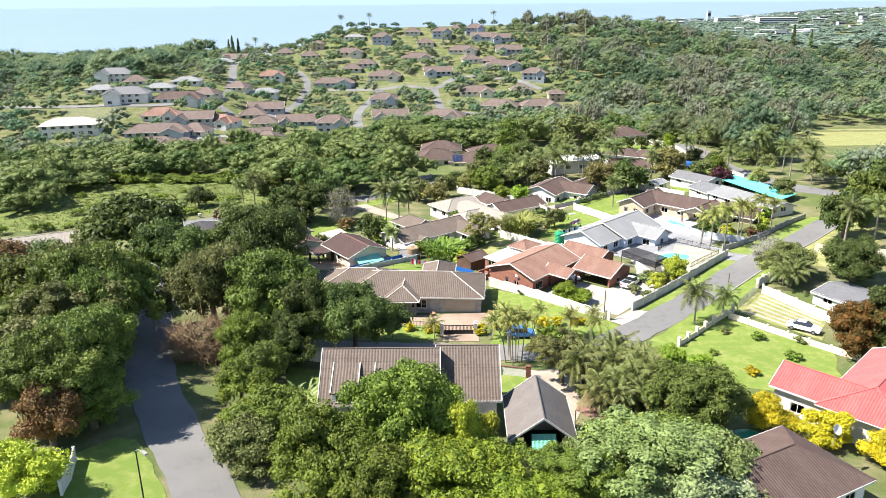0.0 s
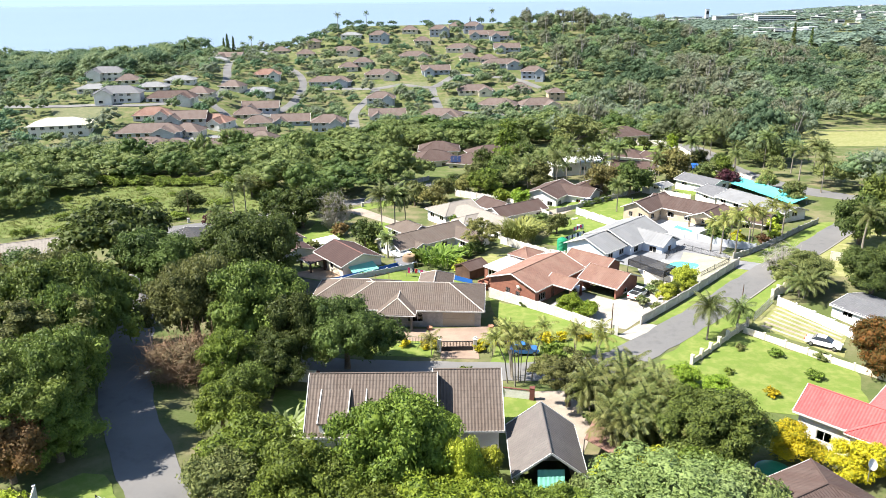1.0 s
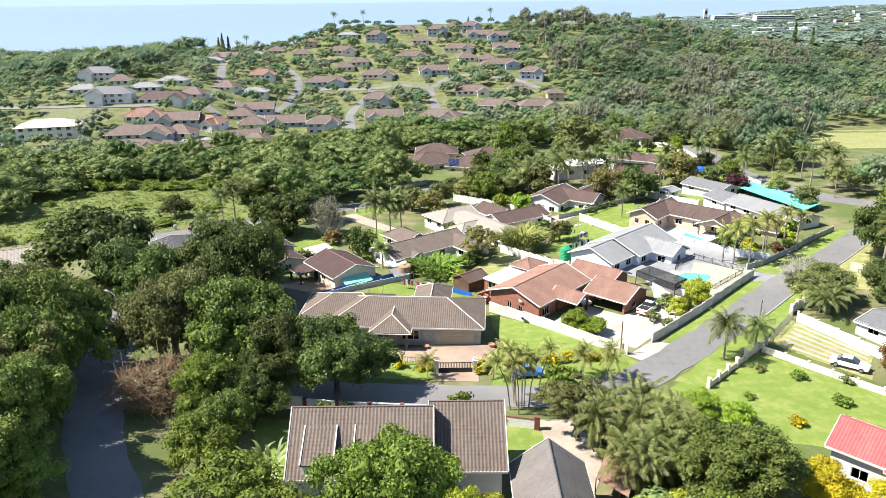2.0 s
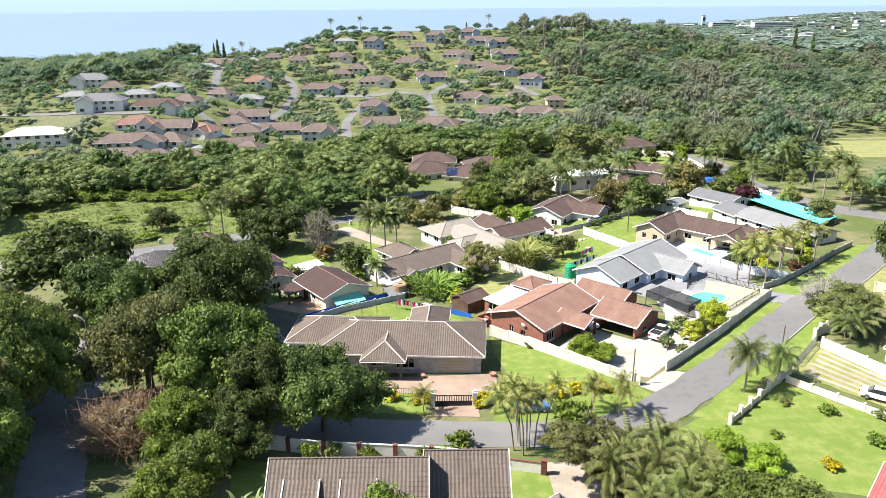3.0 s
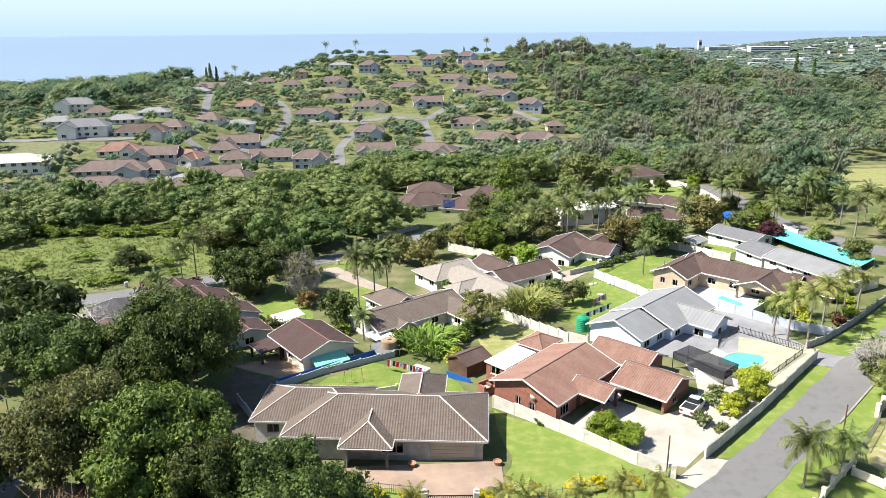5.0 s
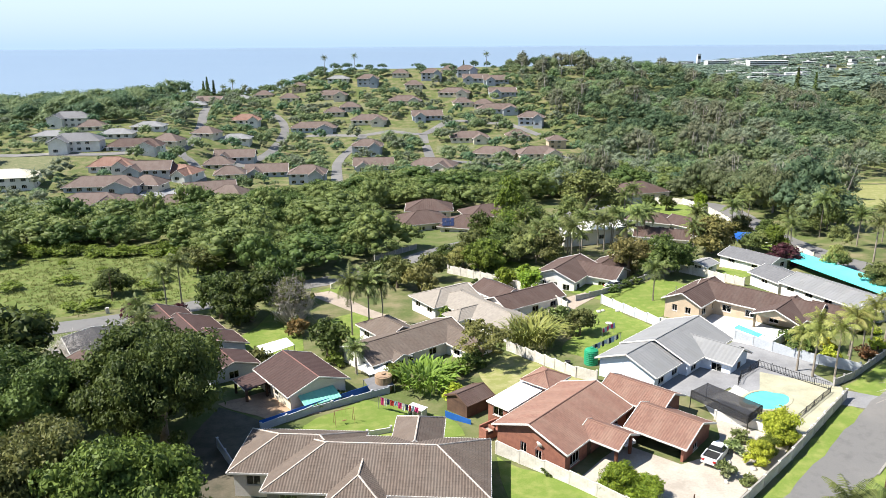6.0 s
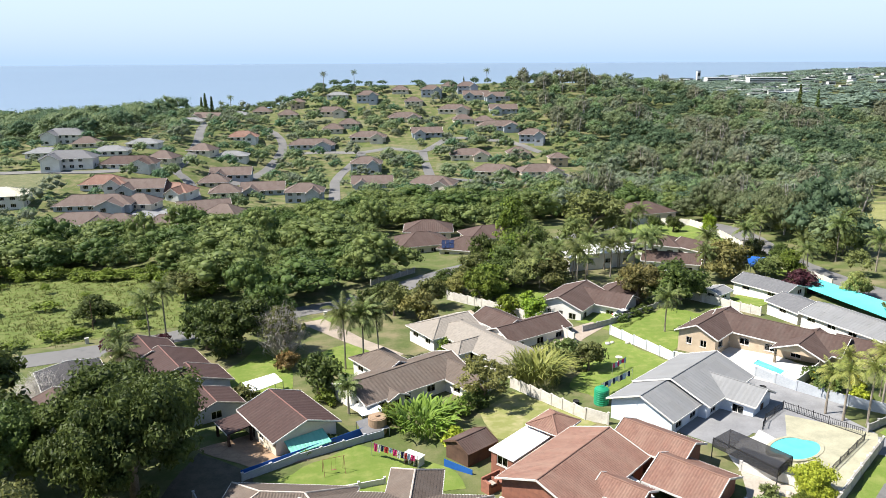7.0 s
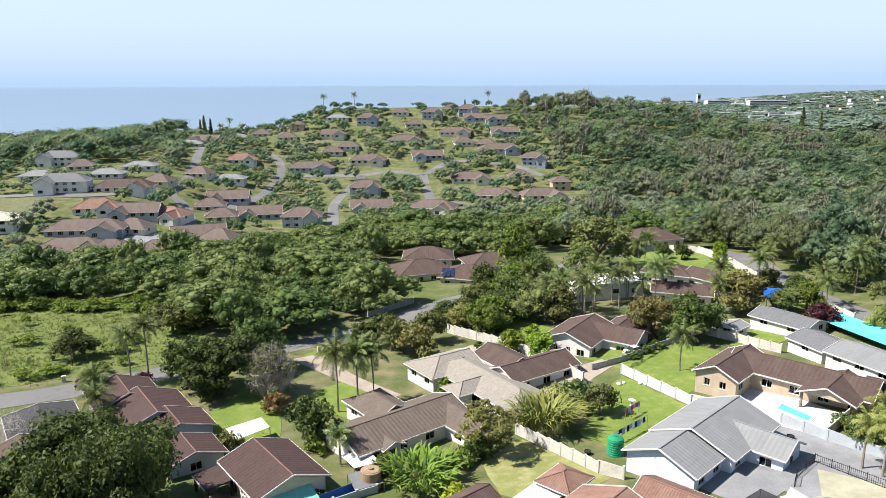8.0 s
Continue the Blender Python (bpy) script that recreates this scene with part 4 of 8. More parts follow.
# the house with the white garden front
HE = make_house("white-walled house with a long brown tiled roof", -3.8, 149.2, -7.3)
block(HE, 0, 0, 18.6, 9.2, 38, 2.5, 1.6, "gable", TILE_BROWN, WHITE_WALL)
block(HE, 8.6, 1.2, 10.0, 6.4, -52, 2.45, 1.25, "gable", TILE_BROWN, WHITE_WALL)
block(HE, -3.2, 5.6, 9.0, 6.6, -52, 2.5, 1.5, "hip_l", TILE_BROWN, WHITE_WALL)
block(HE, -1.4, -5.1, 4.4, 3.4, -52, 2.4, 0.7, "gable", TILE_BROWN, WHITE_WALL)

# the cream house with fawn and dark roofs
HF = make_house("cream house with fawn tiled wings and a dark back wing", 9.4, 163.0, -7.6)
block(HF, 0, 0, 23.0, 8.6, -56, 2.5, 1.55, "hip", TILE_FAWN, WHITE_WALL)
block(HF, -6.8, 7.6, 10.4, 8.6, 34, 2.5, 1.6, "hip_l", TILE_FAWN, WHITE_WALL)
block(HF, -3.2, -1.6, 7.0, 4.6, 34, 2.55, 1.1, "hip_l", TILE_FAWN, WHITE_WALL)
block(HF, 7.6, 5.8, 14.0, 7.4, 34, 2.7, 1.5, "gable", TILE_DARK, WHITE_WALL)
block(HF, 3.2, 9.6, 9.0, 7.0, -56, 2.7, 1.4, "gable", TILE_DARK, WHITE_WALL)
block(HF, 7.8, -6.2, 7.0, 5.0, 34, 2.4, 0.9, "hip_r", TILE_FAWN, WHITE_WALL)

# the white house with the brown gables
HW = make_house("white gabled house with a brown tiled roof", 27.4, 183.6, -7.4)
block(HW, 0, 0, 13.0, 9.8, 55, 3.0, 1.8, "gable", TILE_DARK, WHITE_WALL, {"l": [("w", 2.0, 0.8, 1.2, 1.0), ("w", 4.4, 0.8, 1.2, 1.0), ("w", 6.4, 1.4, 0.9, 1.2)]})
block(HW, 6.0, -0.6, 11.0, 8.0, -35, 2.9, 1.6, "gable", TILE_DARK, WHITE_WALL)
block(HW, 8.8, 3.0, 10.0, 7.0, 55, 2.8, 1.4, "gable", TILE_DARK, WHITE_WALL)

# the near house and its garage
HN = make_house("tall house with weathered brown tiled gables, white verges", -4.2, 72.0, -2.6)
N_ROWS = (0.32, 0.38, 0.05)
block(HN, -2.7, -1.7, 12.6, 10.2, 0, 5.3, 3.95, "gable", TILE_BROWN, WHITE_WALL, rows=N_ROWS)
for x0, x1 in ((-7.65, -4.85), (-3.25, -0.45)):
    # a low shed dormer on the front slope
    slope(HN, (x0, -6.6, 6.6), (x1, -6.6, 6.6), (x1, -3.1, 8.24), (x0, -3.1, 8.24), TILE_BROWN, *N_ROWS)
    for x in (x0, x1):
        trim(HN, (x, -6.62, 6.66), (x, -3.1, 8.3), WHITE_PAINT, 0.1, 0.2, "verge_board")
        bm = bmesh.new()
        sx = 0.08 if x == x0 else -0.08
        va = [bm.verts.new((x + sx, y, z)) for y, z in ((-6.4, 5.5), (-3.3, 7.95), (-6.4, 6.55))]
        vb = [bm.verts.new((v.co.x + sx, v.co.y, v.co.z)) for v in va]
        bm.faces.new(va)
        bm.faces.new(vb[::-1])
        for i in range(3):
            bm.faces.new((va[i], vb[i], vb[(i + 1) % 3], va[(i + 1) % 3]))
        bmesh.ops.recalc_face_normals(bm, faces=bm.faces[:])
        part("dormer_cheek", bm, WHITE_WALL, HN)
    part("dormer_front", boxed((x0 + 0.17, x1 - 0.17, -6.45, -6.3, 5.4, 6.5)), WHITE_WALL, HN)
    window_in(HN, pose(x0 + 0.5, -6.58, 5.65), 1.8, 0.75)
block(HN, 6.6, 0.0, 6.9, 10.2, 0, 4.75, 3.95, "gable", TILE_BROWN, WHITE_WALL, {"f": [("w", 1.0, 1.5, 0.9, 1.1), ("d", 4.0, 1.0, 0.05, 2.0)]}, rows=N_ROWS)
HG = make_house("steep dark sheet-roofed garage with white verges", 9.5, 65.0, -2.3, "garage")
block(HG, 0, 0, 8.6, 6.8, 89, 3.5, 2.6, "gable", SHEET_DARK, WHITE_WALL, rows=(0.34, 2.0, 0.04), over=0.4, open_sides="l", open_gable="l")
slope(HG, (-1.2, -4.7, 2.9), (1.2, -4.7, 2.9), (1.2, -3.9, 4.2), (-1.2, -3.9, 4.2), SHEET_GREEN, 0.4, 0.9, 0.03, "awning")

# the red-roofed house
HR = make_house("house with a glossy red tiled roof and white eaves", 44.2, 69.9, -2.7)
block(HR, -1.4, 0.6, 11.6, 6.9, -46, 3.45, 1.75, "gable", TILE_RED, WHITE_WALL)
block(HR, 4.9, 1.4, 18.4, 8.8, 44, 3.5, 2.0, "hip_l", TILE_RED, WHITE_WALL)
# the brown-roofed house at the slope's foot
HS = make_house("house with a dull brown tiled roof and a dish", 30.3, 55.8, -1.6)
block(HS, 0, 0, 12.4, 9.8, 27, 3.0, 2.3, "hip_r", TILE_DARK, WHITE_WALL)
# the slate-roofed house behind the big trees
HK = make_house("house with a charcoal sheet roof and white gutters", -51.5, 149.5, -7.3)
block(HK, 0, 0, 10.0, 9.0, -55, 2.8, 0.7, "gable", SHEET_CHAR, CREAM_WALL)
block(HK, 2.4, -9.0, 9.0, 8.0, -55, 2.4, 1.3, "gable", TILE_DARK, CREAM_WALL)
HL = make_house("grey-roofed bungalow deep among dark trees", -84.0, 141.0, -7.0)
block(HL, 0, 0, 18.0, 9.0, 25, 2.7, 1.5, "gable", TILE_FAWN, WHITE_WALL)
# outbuildings
for label, x, y, L, D, rot, roof in (("white outbuilding with a dark grey roof", 65.3, 184.3, 11.1, 8.0, -55, SLATE), ("low white wing with a dark grey roof", 64.5, 170.9, 7.7, 8.0, -71, SLATE), ("long white building with a light grey roof", 68.7, 160.0, 15.4, 8.8, -65, TILE_GREY), ("low white end wing with a dark grey roof", 72.4, 151.8, 3.4, 6.5, -68, SLATE), ("small white shed with a pale roof", 54.5, 182.4, 5.0, 4.2, 40, TILE_GREY)):
    hh = make_house(label, x, y, None, "outbuilding")
    block(hh, 0, 0, L, D, rot, 2.0, 0.14 * D, "gable", roof, WHITE_WALL, over=0.4)
HH = make_house("wooden garden shed with a dark brown roof", 5.2, 128.6, -5.8, "shed")
block(HH, 0, 0, 4.8, 4.2, 40, 2.1, 0.9, "gable", TILE_DARK, DARK_WOOD, {s: [] for s in "fblr"}, over=0.2, verge=DARK_WOOD)
HX = make_house("low house with a flat-pitched charcoal roof beside a parking yard", 62.4, 101.4, -3.0)
block(HX, 0, 0, 10.0, 8.4, -60, 2.0, 0.7, "gable", SLATE, WHITE_WALL, over=0.3)
# houses beyond the gardens
HV = make_house("villa with clustered brown hip roofs and solar panels", 3.0, 258.0, -12.8)
for dx, dy, L, D, rot in ((-6, -6, 16, 13, 20), (7, -12, 14, 12, -20), (-4, 10, 15, 12, 0), (14, 2, 16, 12, 15)):
    block(HV, dx, dy, L, D, rot, 2.9, 2.6, "hip", TILE_DARK, CREAM_WALL, over=0.7, rows=(0.6, 0.5, 0.04))
HQ = make_house("house with a broad brown hip roof behind a fence", 69.0, 285.0, -11.0)
block(HQ, 0, 0, 18.0, 14.0, 18, 2.8, 2.8, "hip", TILE_DARK, CREAM_WALL)
HY = make_house("white house with brown roofs half hidden by palms", 56.0, 216.0, -7.3)
block(HY, 11, 2, 18, 8, -55, 3.0, 1.5, "gable", TILE_DARK, WHITE_WALL)
block(HY, 1, 11, 12, 9, -30, 3.0, 1.7, "hip", TILE_DARK, WHITE_WALL)
block(HY, -1, -5, 13, 8, -20, 2.9, 1.5, "gable", TILE_DARK, WHITE_WALL)
block(HY, -15, 2, 14, 8, 8, 3.4, 0.3, "flat", SHEET_WHITE, WHITE_WALL)
block(HY, -22, 0, 5, 6, 8, 2.6, 0.2, "flat", SHEET_WHITE, WHITE_WALL, auto=False)


# ---- plants ----
def ico(sub):
    bm = bmesh.new()
    bmesh.ops.create_icosphere(bm, subdivisions=sub, radius=1.0)
    v = np.array([w.co[:] for w in bm.verts])
    f = np.array([[w.index for w in q.verts] for q in bm.faces])
    bm.free()
    return v, f


ICO = {0: (np.array([(1, 0, 0), (0, 1, 0), (-1, 0, 0), (0, -1, 0), (0, 0, 1), (0, 0, -1)], float), np.array([(0, 1, 4), (1, 2, 4), (2, 3, 4), (3, 0, 4), (1, 0, 5), (2, 1, 5), (3, 2, 5), (0, 3, 5)])), 1: ico(1)}


def leaves_at(rng, pts, nrm, size, wild=0.58):
    """A small pointed spray of leaves at each point, facing roughly along its normal."""
    n = len(pts)
    d = nrm + rng.normal(0, wild, (n, 3))
    d /= np.linalg.norm(d, axis=1)[:, None]
    t = np.cross(d, rng.normal(0, 1, (n, 3)))
    t /= np.linalg.norm(t, axis=1)[:, None]
    s = np.cross(d, t)
    ln = size * rng.uniform(0.6, 1.35, (n, 1))
    w = ln * rng.uniform(0.38, 0.6, (n, 1))
    v = np.stack([pts - t * ln * 0.55 - s * w * 0.5, pts - t * ln * 0.2 + s * w, pts + t * ln * 0.7 - d * ln * 0.2], 1).reshape(-1, 3)
    return v, np.arange(n * 3).reshape(-1, 3)


def crown(rng, rx, rz, lobes, leaves, leaf, lobe_r, core=1, flat=0.0, fill=0.62, wild=0.55, boughs=9):
    """A crown of boughs round an egg-shaped space, each bough of many small leafy clumps: (verts, tris)."""
    V, T, n = [], [], 0
    iv, it = ICO[core]
    heads = []
    for i in range(boughs):
        a = 2.4 * i + rng.uniform(-0.4, 0.4)
        up = rng.uniform(-0.25, 1.0)
        flat_r = math.sqrt(max(0.05, 1 - up * up))
        heads.append(np.array([math.cos(a) * flat_r * rx, math.sin(a) * flat_r * rx, up * rz]) * rng.uniform(0.5, 0.78))
    heads.append(np.zeros(3))
    for i in range(lobes):
        hd = heads[i % len(heads)]
        u = rng.normal(0, 1, 3)
        u /= np.linalg.norm(u)
        u[2] = abs(u[2]) if rng.random() < 0.8 else u[2]
        br = (0.46 if i % len(heads) < boughs else 0.62) * rng.uniform(0.75, 1.1)
        c = hd + u * np.array([rx, rx, rz]) * br
        lr = lobe_r * rng.uniform(0.55, 1.4)
        sc = lr * np.array([1.12, 1.12, 0.8 - flat])
        V.append(iv * (fill * rng.uniform(0.75, 1.2, (len(iv), 1))) * sc + c)
        T.append(it + n)
        n += len(iv)
        p = rng.normal(0, 1, (leaves, 3))
        p /= np.linalg.norm(p, axis=1)[:, None]
        p[:, 2] = np.where(rng.random(leaves) < 0.7, np.abs(p[:, 2]), p[:, 2])
        lv, lq = leaves_at(rng, p * sc * rng.uniform(0.7, 1.15, (leaves, 1)) + c, p + np.array([0, 0, 0.35]), leaf, wild)
        V.append(lv)
        T.append(lq + n)
        n += len(lv)
    return np.concatenate(V), np.concatenate(T)


def trunk_mesh(rng, height, r, spread_r, limbs=6):
    bm = bmesh.new()
    lean = Vector((rng.uniform(-0.3, 0.3), rng.uniform(-0.3, 0.3), 0))
    fork = height * 0.45
    tube(bm, [(0, 0, -0.5), lean * 0.3 + Vector((0, 0, fork * 0.5)), lean + Vector((0, 0, fork))], [r * 1.35, r, r * 0.85], 9)
    for i in range(limbs):
        a = 2 * math.pi * i / limbs + rng.uniform(-0.3, 0.3)
        out = Vector((math.cos(a), math.sin(a), 0)) * spread_r * rng.uniform(0.45, 0.8)
        base = lean + Vector((0, 0, fork * rng.uniform(0.8, 1.0)))
        tip = base + out + Vector((0, 0, (height - fork) * rng.uniform(0.5, 0.95)))
        mid = base + out * 0.45 + Vector((0, 0, (height - fork) * 0.45))
        tube(bm, [base, mid, tip], [r * 0.55, r * 0.35, r * 0.12], 6)
    return bm


TREES = {}


def tree(kind, x, y, height, radius, leaf_mat, label, category="tree", group="", name="tree", seed=None, lean=0):
    """A leafy tree or shrub. The three crown forms of each kind are shared between trees of the same leaves."""
    rng = np.random.default_rng(int(abs(x * 131 + y * 17)) + 7 if seed is None else seed)
    variant = int(rng.integers(0, 2))
    near = 0 if kind == "hedge" or y > 128 else 2 if y < 72 else 1
    key = (kind, variant, leaf_mat.name, near)
    if key not in TREES:
        g = np.random.default_rng(variant * 13 + len(kind))
        spec = {"broad": (1.0, 0.62, 190, 150, 0.05, 0.15, 0.45), "round": (1.0, 0.8, 150, 150, 0.055, 0.17, 0.35), "shrub": (1.0, 0.75, 70, 130, 0.085, 0.23, 0.15), "tall": (1.0, 1.6, 120, 130, 0.08, 0.2, 0.35), "airy": (1.0, 0.85, 130, 110, 0.055, 0.13, 0.35), "hedge": (1.0, 0.8, 26, 90, 0.15, 0.32, 0.1)}[kind]
        rx, rz, lobes, leaves, leaf, lr, _ = spec
        leaves, leaf = ((int(leaves * 0.34), leaf * 1.5), (int(leaves * 1.3), leaf * 0.82), (int(leaves * 1.7), leaf * 0.72))[near]
        if not near and kind != "hedge":
            lobes, lr = int(lobes * 0.7), lr * 1.15
        v, t = crown(g, rx, rz, lobes, leaves, leaf, lr, 1 if near else 0)
        TREES[key] = arrays_mesh("crown", v, t, [], leaf_mat)
    clear = {"broad": 0.24, "round": 0.15, "shrub": 0.12, "tall": 0.2, "airy": 0.35, "hedge": 0.05}[kind]
    squash = {"broad": 0.62, "round": 0.8, "shrub": 0.75, "tall": 1.6, "airy": 0.85, "hedge": 0.8}[kind]
    z = ground(x, y)
    ob = thing(name, pose(x, y, z, 0, 0, float(rng.uniform(0, 360))), label, category, group)
    half = max(0.3, height * (1 - clear) / 1.45)
    part("trunk", trunk_mesh(rng, height * 0.8, 0.035 * height + 0.04, radius, 6), BARK, ob)
    cr = new("crown", TREES[key])
    cr.parent = ob
    cr.matrix_local = Matrix.LocRotScale((0, 0, height - half * 1.12), None, (radius * float(rng.uniform(0.92, 1.08)), radius * float(rng.uniform(0.92, 1.08)), half / squash))
    return ob


def frond(rng, length, droop, width, leaflets, V, Q, base, yaw, pitch):
    """A feather frond: a rib that rises and arches over, with narrow hanging leaflets on both sides."""
    d = Vector((math.cos(yaw), math.sin(yaw), 0))
    side = Vector((-math.sin(yaw), math.cos(yaw), 0))
    p, a = Vector(base), pitch
    step = length / leaflets
    for i in range(leaflets):
        s = (i + 1) / leaflets
        ax = d * math.cos(a) + Vector((0, 0, math.sin(a)))
        q = p + ax * step
        w = width * (0.25 + 0.95 * math.sin(math.pi * min(1, s * 0.85 + 0.1)))
        for sg in (-1, 1):
            hang = w * (0.45 + 0.5 * float(rng.random()))
            out = side * sg * w * 0.85 + ax * w * 0.6 + Vector((0, 0, -hang))
            n = len(V)
            V.extend([p[:], (p + out)[:], (p + out * 0.94 + ax * step * 0.35)[:], (p + ax * step * 0.8)[:]])
            Q.append((n, n + 1, n + 2, n + 3))
        p = q
        a -= droop * step / length * (0.6 + 1.3 * s)


PALMS = {}


def palm(x, y, height, label, fronds=15, length=2.6, group="", category="palm", stems=1, width=0.75, seed=0, slim=0.13, leaf=None):
    rng = np.random.default_rng(int(abs(x * 31 + y * 57)) + seed)
    ob = thing("palm", pose(x, y, ground(x, y), 0, 0, float(rng.uniform(0, 360))), label, category, group)
    for s in range(stems):
        h = height * float(rng.uniform(0.8, 1.05)) if stems > 1 else height
        off = Vector((rng.uniform(-1, 1), rng.uniform(-1, 1), 0)) * (0.5 * stems ** 0.5 if stems > 1 else 0)
        tip = off * 2.0 + Vector((rng.uniform(-0.3, 0.3), rng.uniform(-0.3, 0.3), h))
        bm = bmesh.new()
        tube(bm, [off + Vector((0, 0, -0.4)), off * 1.3 + Vector((0, 0, h * 0.5)), tip], [slim * 1.4, slim, slim * 0.75], 8)
        part("trunk", bm, PALM_BARK, ob)
        key = (fronds, length, width, int(rng.integers(0, 3)), (leaf or LEAF_PALM).name)
        if key not in PALMS:
            g = np.random.default_rng(key[3])
            V, Q = [], []
            for i in range(fronds + 4):
                up = 1.45 - 1.75 * (i / (fronds + 4)) ** 1.1 + g.uniform(-0.15, 0.15)
                frond(g, length * g.uniform(0.85, 1.15), 0.95 + 0.6 * g.random(), width * 0.72, 24, V, Q, (0, 0, 0), i * 2.4 + g.uniform(-0.2, 0.2), up)
            PALMS[key] = arrays_mesh("fronds", V, [], Q, leaf or LEAF_PALM)
        f = new("fronds", PALMS[key])
        f.parent = ob
        f.matrix_local = Matrix.Translation(tip - Vector((0, 0, 0.1)))
    return ob


def blade_clump(name, x, y, radius, height, count, width, material, label, category, seed=0, flop=1.0):
    """A clump of long arching blades: bananas, canes, grasses."""
    g = np.random.default_rng(seed + int(abs(x * 7 + y * 3)))
    V, Q = [], []
    for i in range(count):
        a = g.uniform(0, 2 * math.pi)
        r = radius * math.sqrt(g.random()) * 0.75
        base = Vector((math.cos(a) * r, math.sin(a) * r, ground(x + math.cos(a) * r, y + math.sin(a) * r) - ground(x, y)))
        b = a + g.uniform(-1.2, 1.2)
        d = Vector((math.cos(b), math.sin(b), 0))
        side = Vector((-d.y, d.x, 0))
        h, reach = height * g.uniform(0.6, 1.1), height * g.uniform(0.25, 0.65) * flop
        w = width * g.uniform(0.7, 1.2)
        n0 = len(V)
        for k in range(6):
            s = k / 5
            p = base + d * reach * s * s * 1.2 + Vector((0, 0, h * (1.35 * s - 0.55 * s * s * s * flop)))
            ww = w * math.sin(math.pi * min(1.0, 0.12 + 0.85 * s)) * (0.25 if s < 0.3 else 1.0)
            V.extend([(p - side * ww / 2)[:], (p + side * ww / 2 + Vector((0, 0, ww * 0.15)))[:]])
        for k in range(5):
            Q.append((n0 + 2 * k, n0 + 2 * k + 1, n0 + 2 * k + 3, n0 + 2 * k + 2))
    ob = new(name, arrays_mesh(name, V, [], Q, material))
    ob.matrix_world = pose(x, y, ground(x, y))
    return tagged(ob, label, category, kind="stuff")


def bare_shrub(x, y, radius, height, material, label, seed=1, category="shrub", twigs=170, thick=1.0):
    g = np.random.default_rng(seed)
    bm = bmesh.new()
    for i in range(twigs):
        u = g.normal(0, 1, 3)
        u[2] = abs(u[2])
        u /= np.linalg.norm(u)
        s = Vector((u[0] * radius * 0.35, u[1] * radius * 0.35, height * 0.15 * u[2]))
        e = Vector((u[0] * radius, u[1] * radius, height * (0.35 + 0.65 * u[2]))) * float(g.uniform(0.75, 1.05))
        mid = (s + e) / 2 + Vector(g.normal(0, 0.15, 3)) * radius * 0.4
        tube(bm, [s, mid, e], [0.035 * thick, 0.028 * thick, 0.012 * thick], 3)
        for k in range(3):
            q = mid + (e - mid) * float(g.random())
            tube(bm, [q, q + Vector(g.normal(0, 1, 3)) * radius * 0.22], [0.022 * thick, 0.01 * thick], 3)
    ob = part("shrub", bm, material)
    ob.matrix_world = pose(x, y, ground(x, y))
    return tagged(ob, label, category)


# big trees and shrubs, near the camera first
def plant(kind, x, y, h, r, mat, label):
    """One tree or shrub in its garden."""
    tree(kind, x, y, h, r, mat, label, "shrub" if kind == "shrub" else "tree", name="shrub" if kind == "shrub" else "tree")


plant("broad", -3.6, 59.8, 11.2, 6.6, LEAF_MID, "dense green tree before a tiled house")
plant("round", -4.6, 52.4, 7.4, 4.8, LEAF_MID, "dense green tree among others")
plant("round", 6.4, 49.6, 6.6, 4.6, LEAF_BRIGHT, "bright green tree in full sun")
plant("round", 0.8, 52.5, 8.2, 6.0, LEAF_BRIGHT, "green leafy tree in full sun")
plant("round", 1.6, 57.2, 9.2, 2.7, LEAF_LIME, "yellow-green leafy tree beside a path")
plant("round", -11.5, 57.0, 8.5, 5.4, LEAF_MID, "dense green tree beside the lane")
plant("airy", 18.0, 53.0, 8.5, 7.6, LEAF_GREY, "pale grey-green flowering tree")
plant("airy", 11.5, 52.0, 7.0, 4.4, LEAF_MID, "loose green tree beside a garage")
plant("broad", 26.4, 67.0, 7.6, 6.0, LEAF_DEEP, "round green tree at a lawn's edge")
plant("shrub", 3.2, 60.4, 6.2, 2.4, LEAF_LIME, "lime yellow-green shrub in flower")
plant("broad", -55.0, 92.0, 11.5, 9.6, LEAF_DEEP, "large dark green tree over a lane")
plant("broad", -46.5, 92.0, 13.0, 7.6, LEAF_DEEP, "tall dark green tree beside the lane")
plant("broad", -39.0, 69.5, 11.0, 6.4, LEAF_DEEP, "dark green tree with pale flower heads")
plant("round", -36.6, 65.6, 7.6, 4.4, LEAF_DEEP, "dark tree with pale flower heads over the lane")
plant("round", -52.0, 76.0, 10.0, 7.0, LEAF_DEEP, "dark green tree beside the lane")
plant("broad", -42.5, 80.5, 12.0, 5.4, LEAF_DEEP, "green tree leaning over the lane")
plant("shrub", -39.0, 62.0, 6.5, 3.6, LEAF_RUST, "rusty brown leafed bush")
plant("airy", -40.5, 66.0, 10.5, 5.8, LEAF_DEEP, "green spreading tree over the lane")
plant("airy", -43.5, 76.0, 12.0, 7.0, LEAF_OLIVE, "olive spreading tree over the lane")
plant("broad", -48.5, 88.0, 13.0, 7.2, LEAF_DEEP, "large green tree over the lane")
plant("broad", -54.0, 104.0, 11.5, 7.0, LEAF_OLIVE, "dark spreading tree over the lane")
plant("shrub", -37.0, 53.5, 5.0, 3.4, LEAF_LIME, "yellowish shrub beside a white wall")
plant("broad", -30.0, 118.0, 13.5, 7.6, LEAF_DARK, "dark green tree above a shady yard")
plant("broad", -34.0, 98.0, 11.5, 7.0, LEAF_OLIVE, "large green tree at the street's corner")
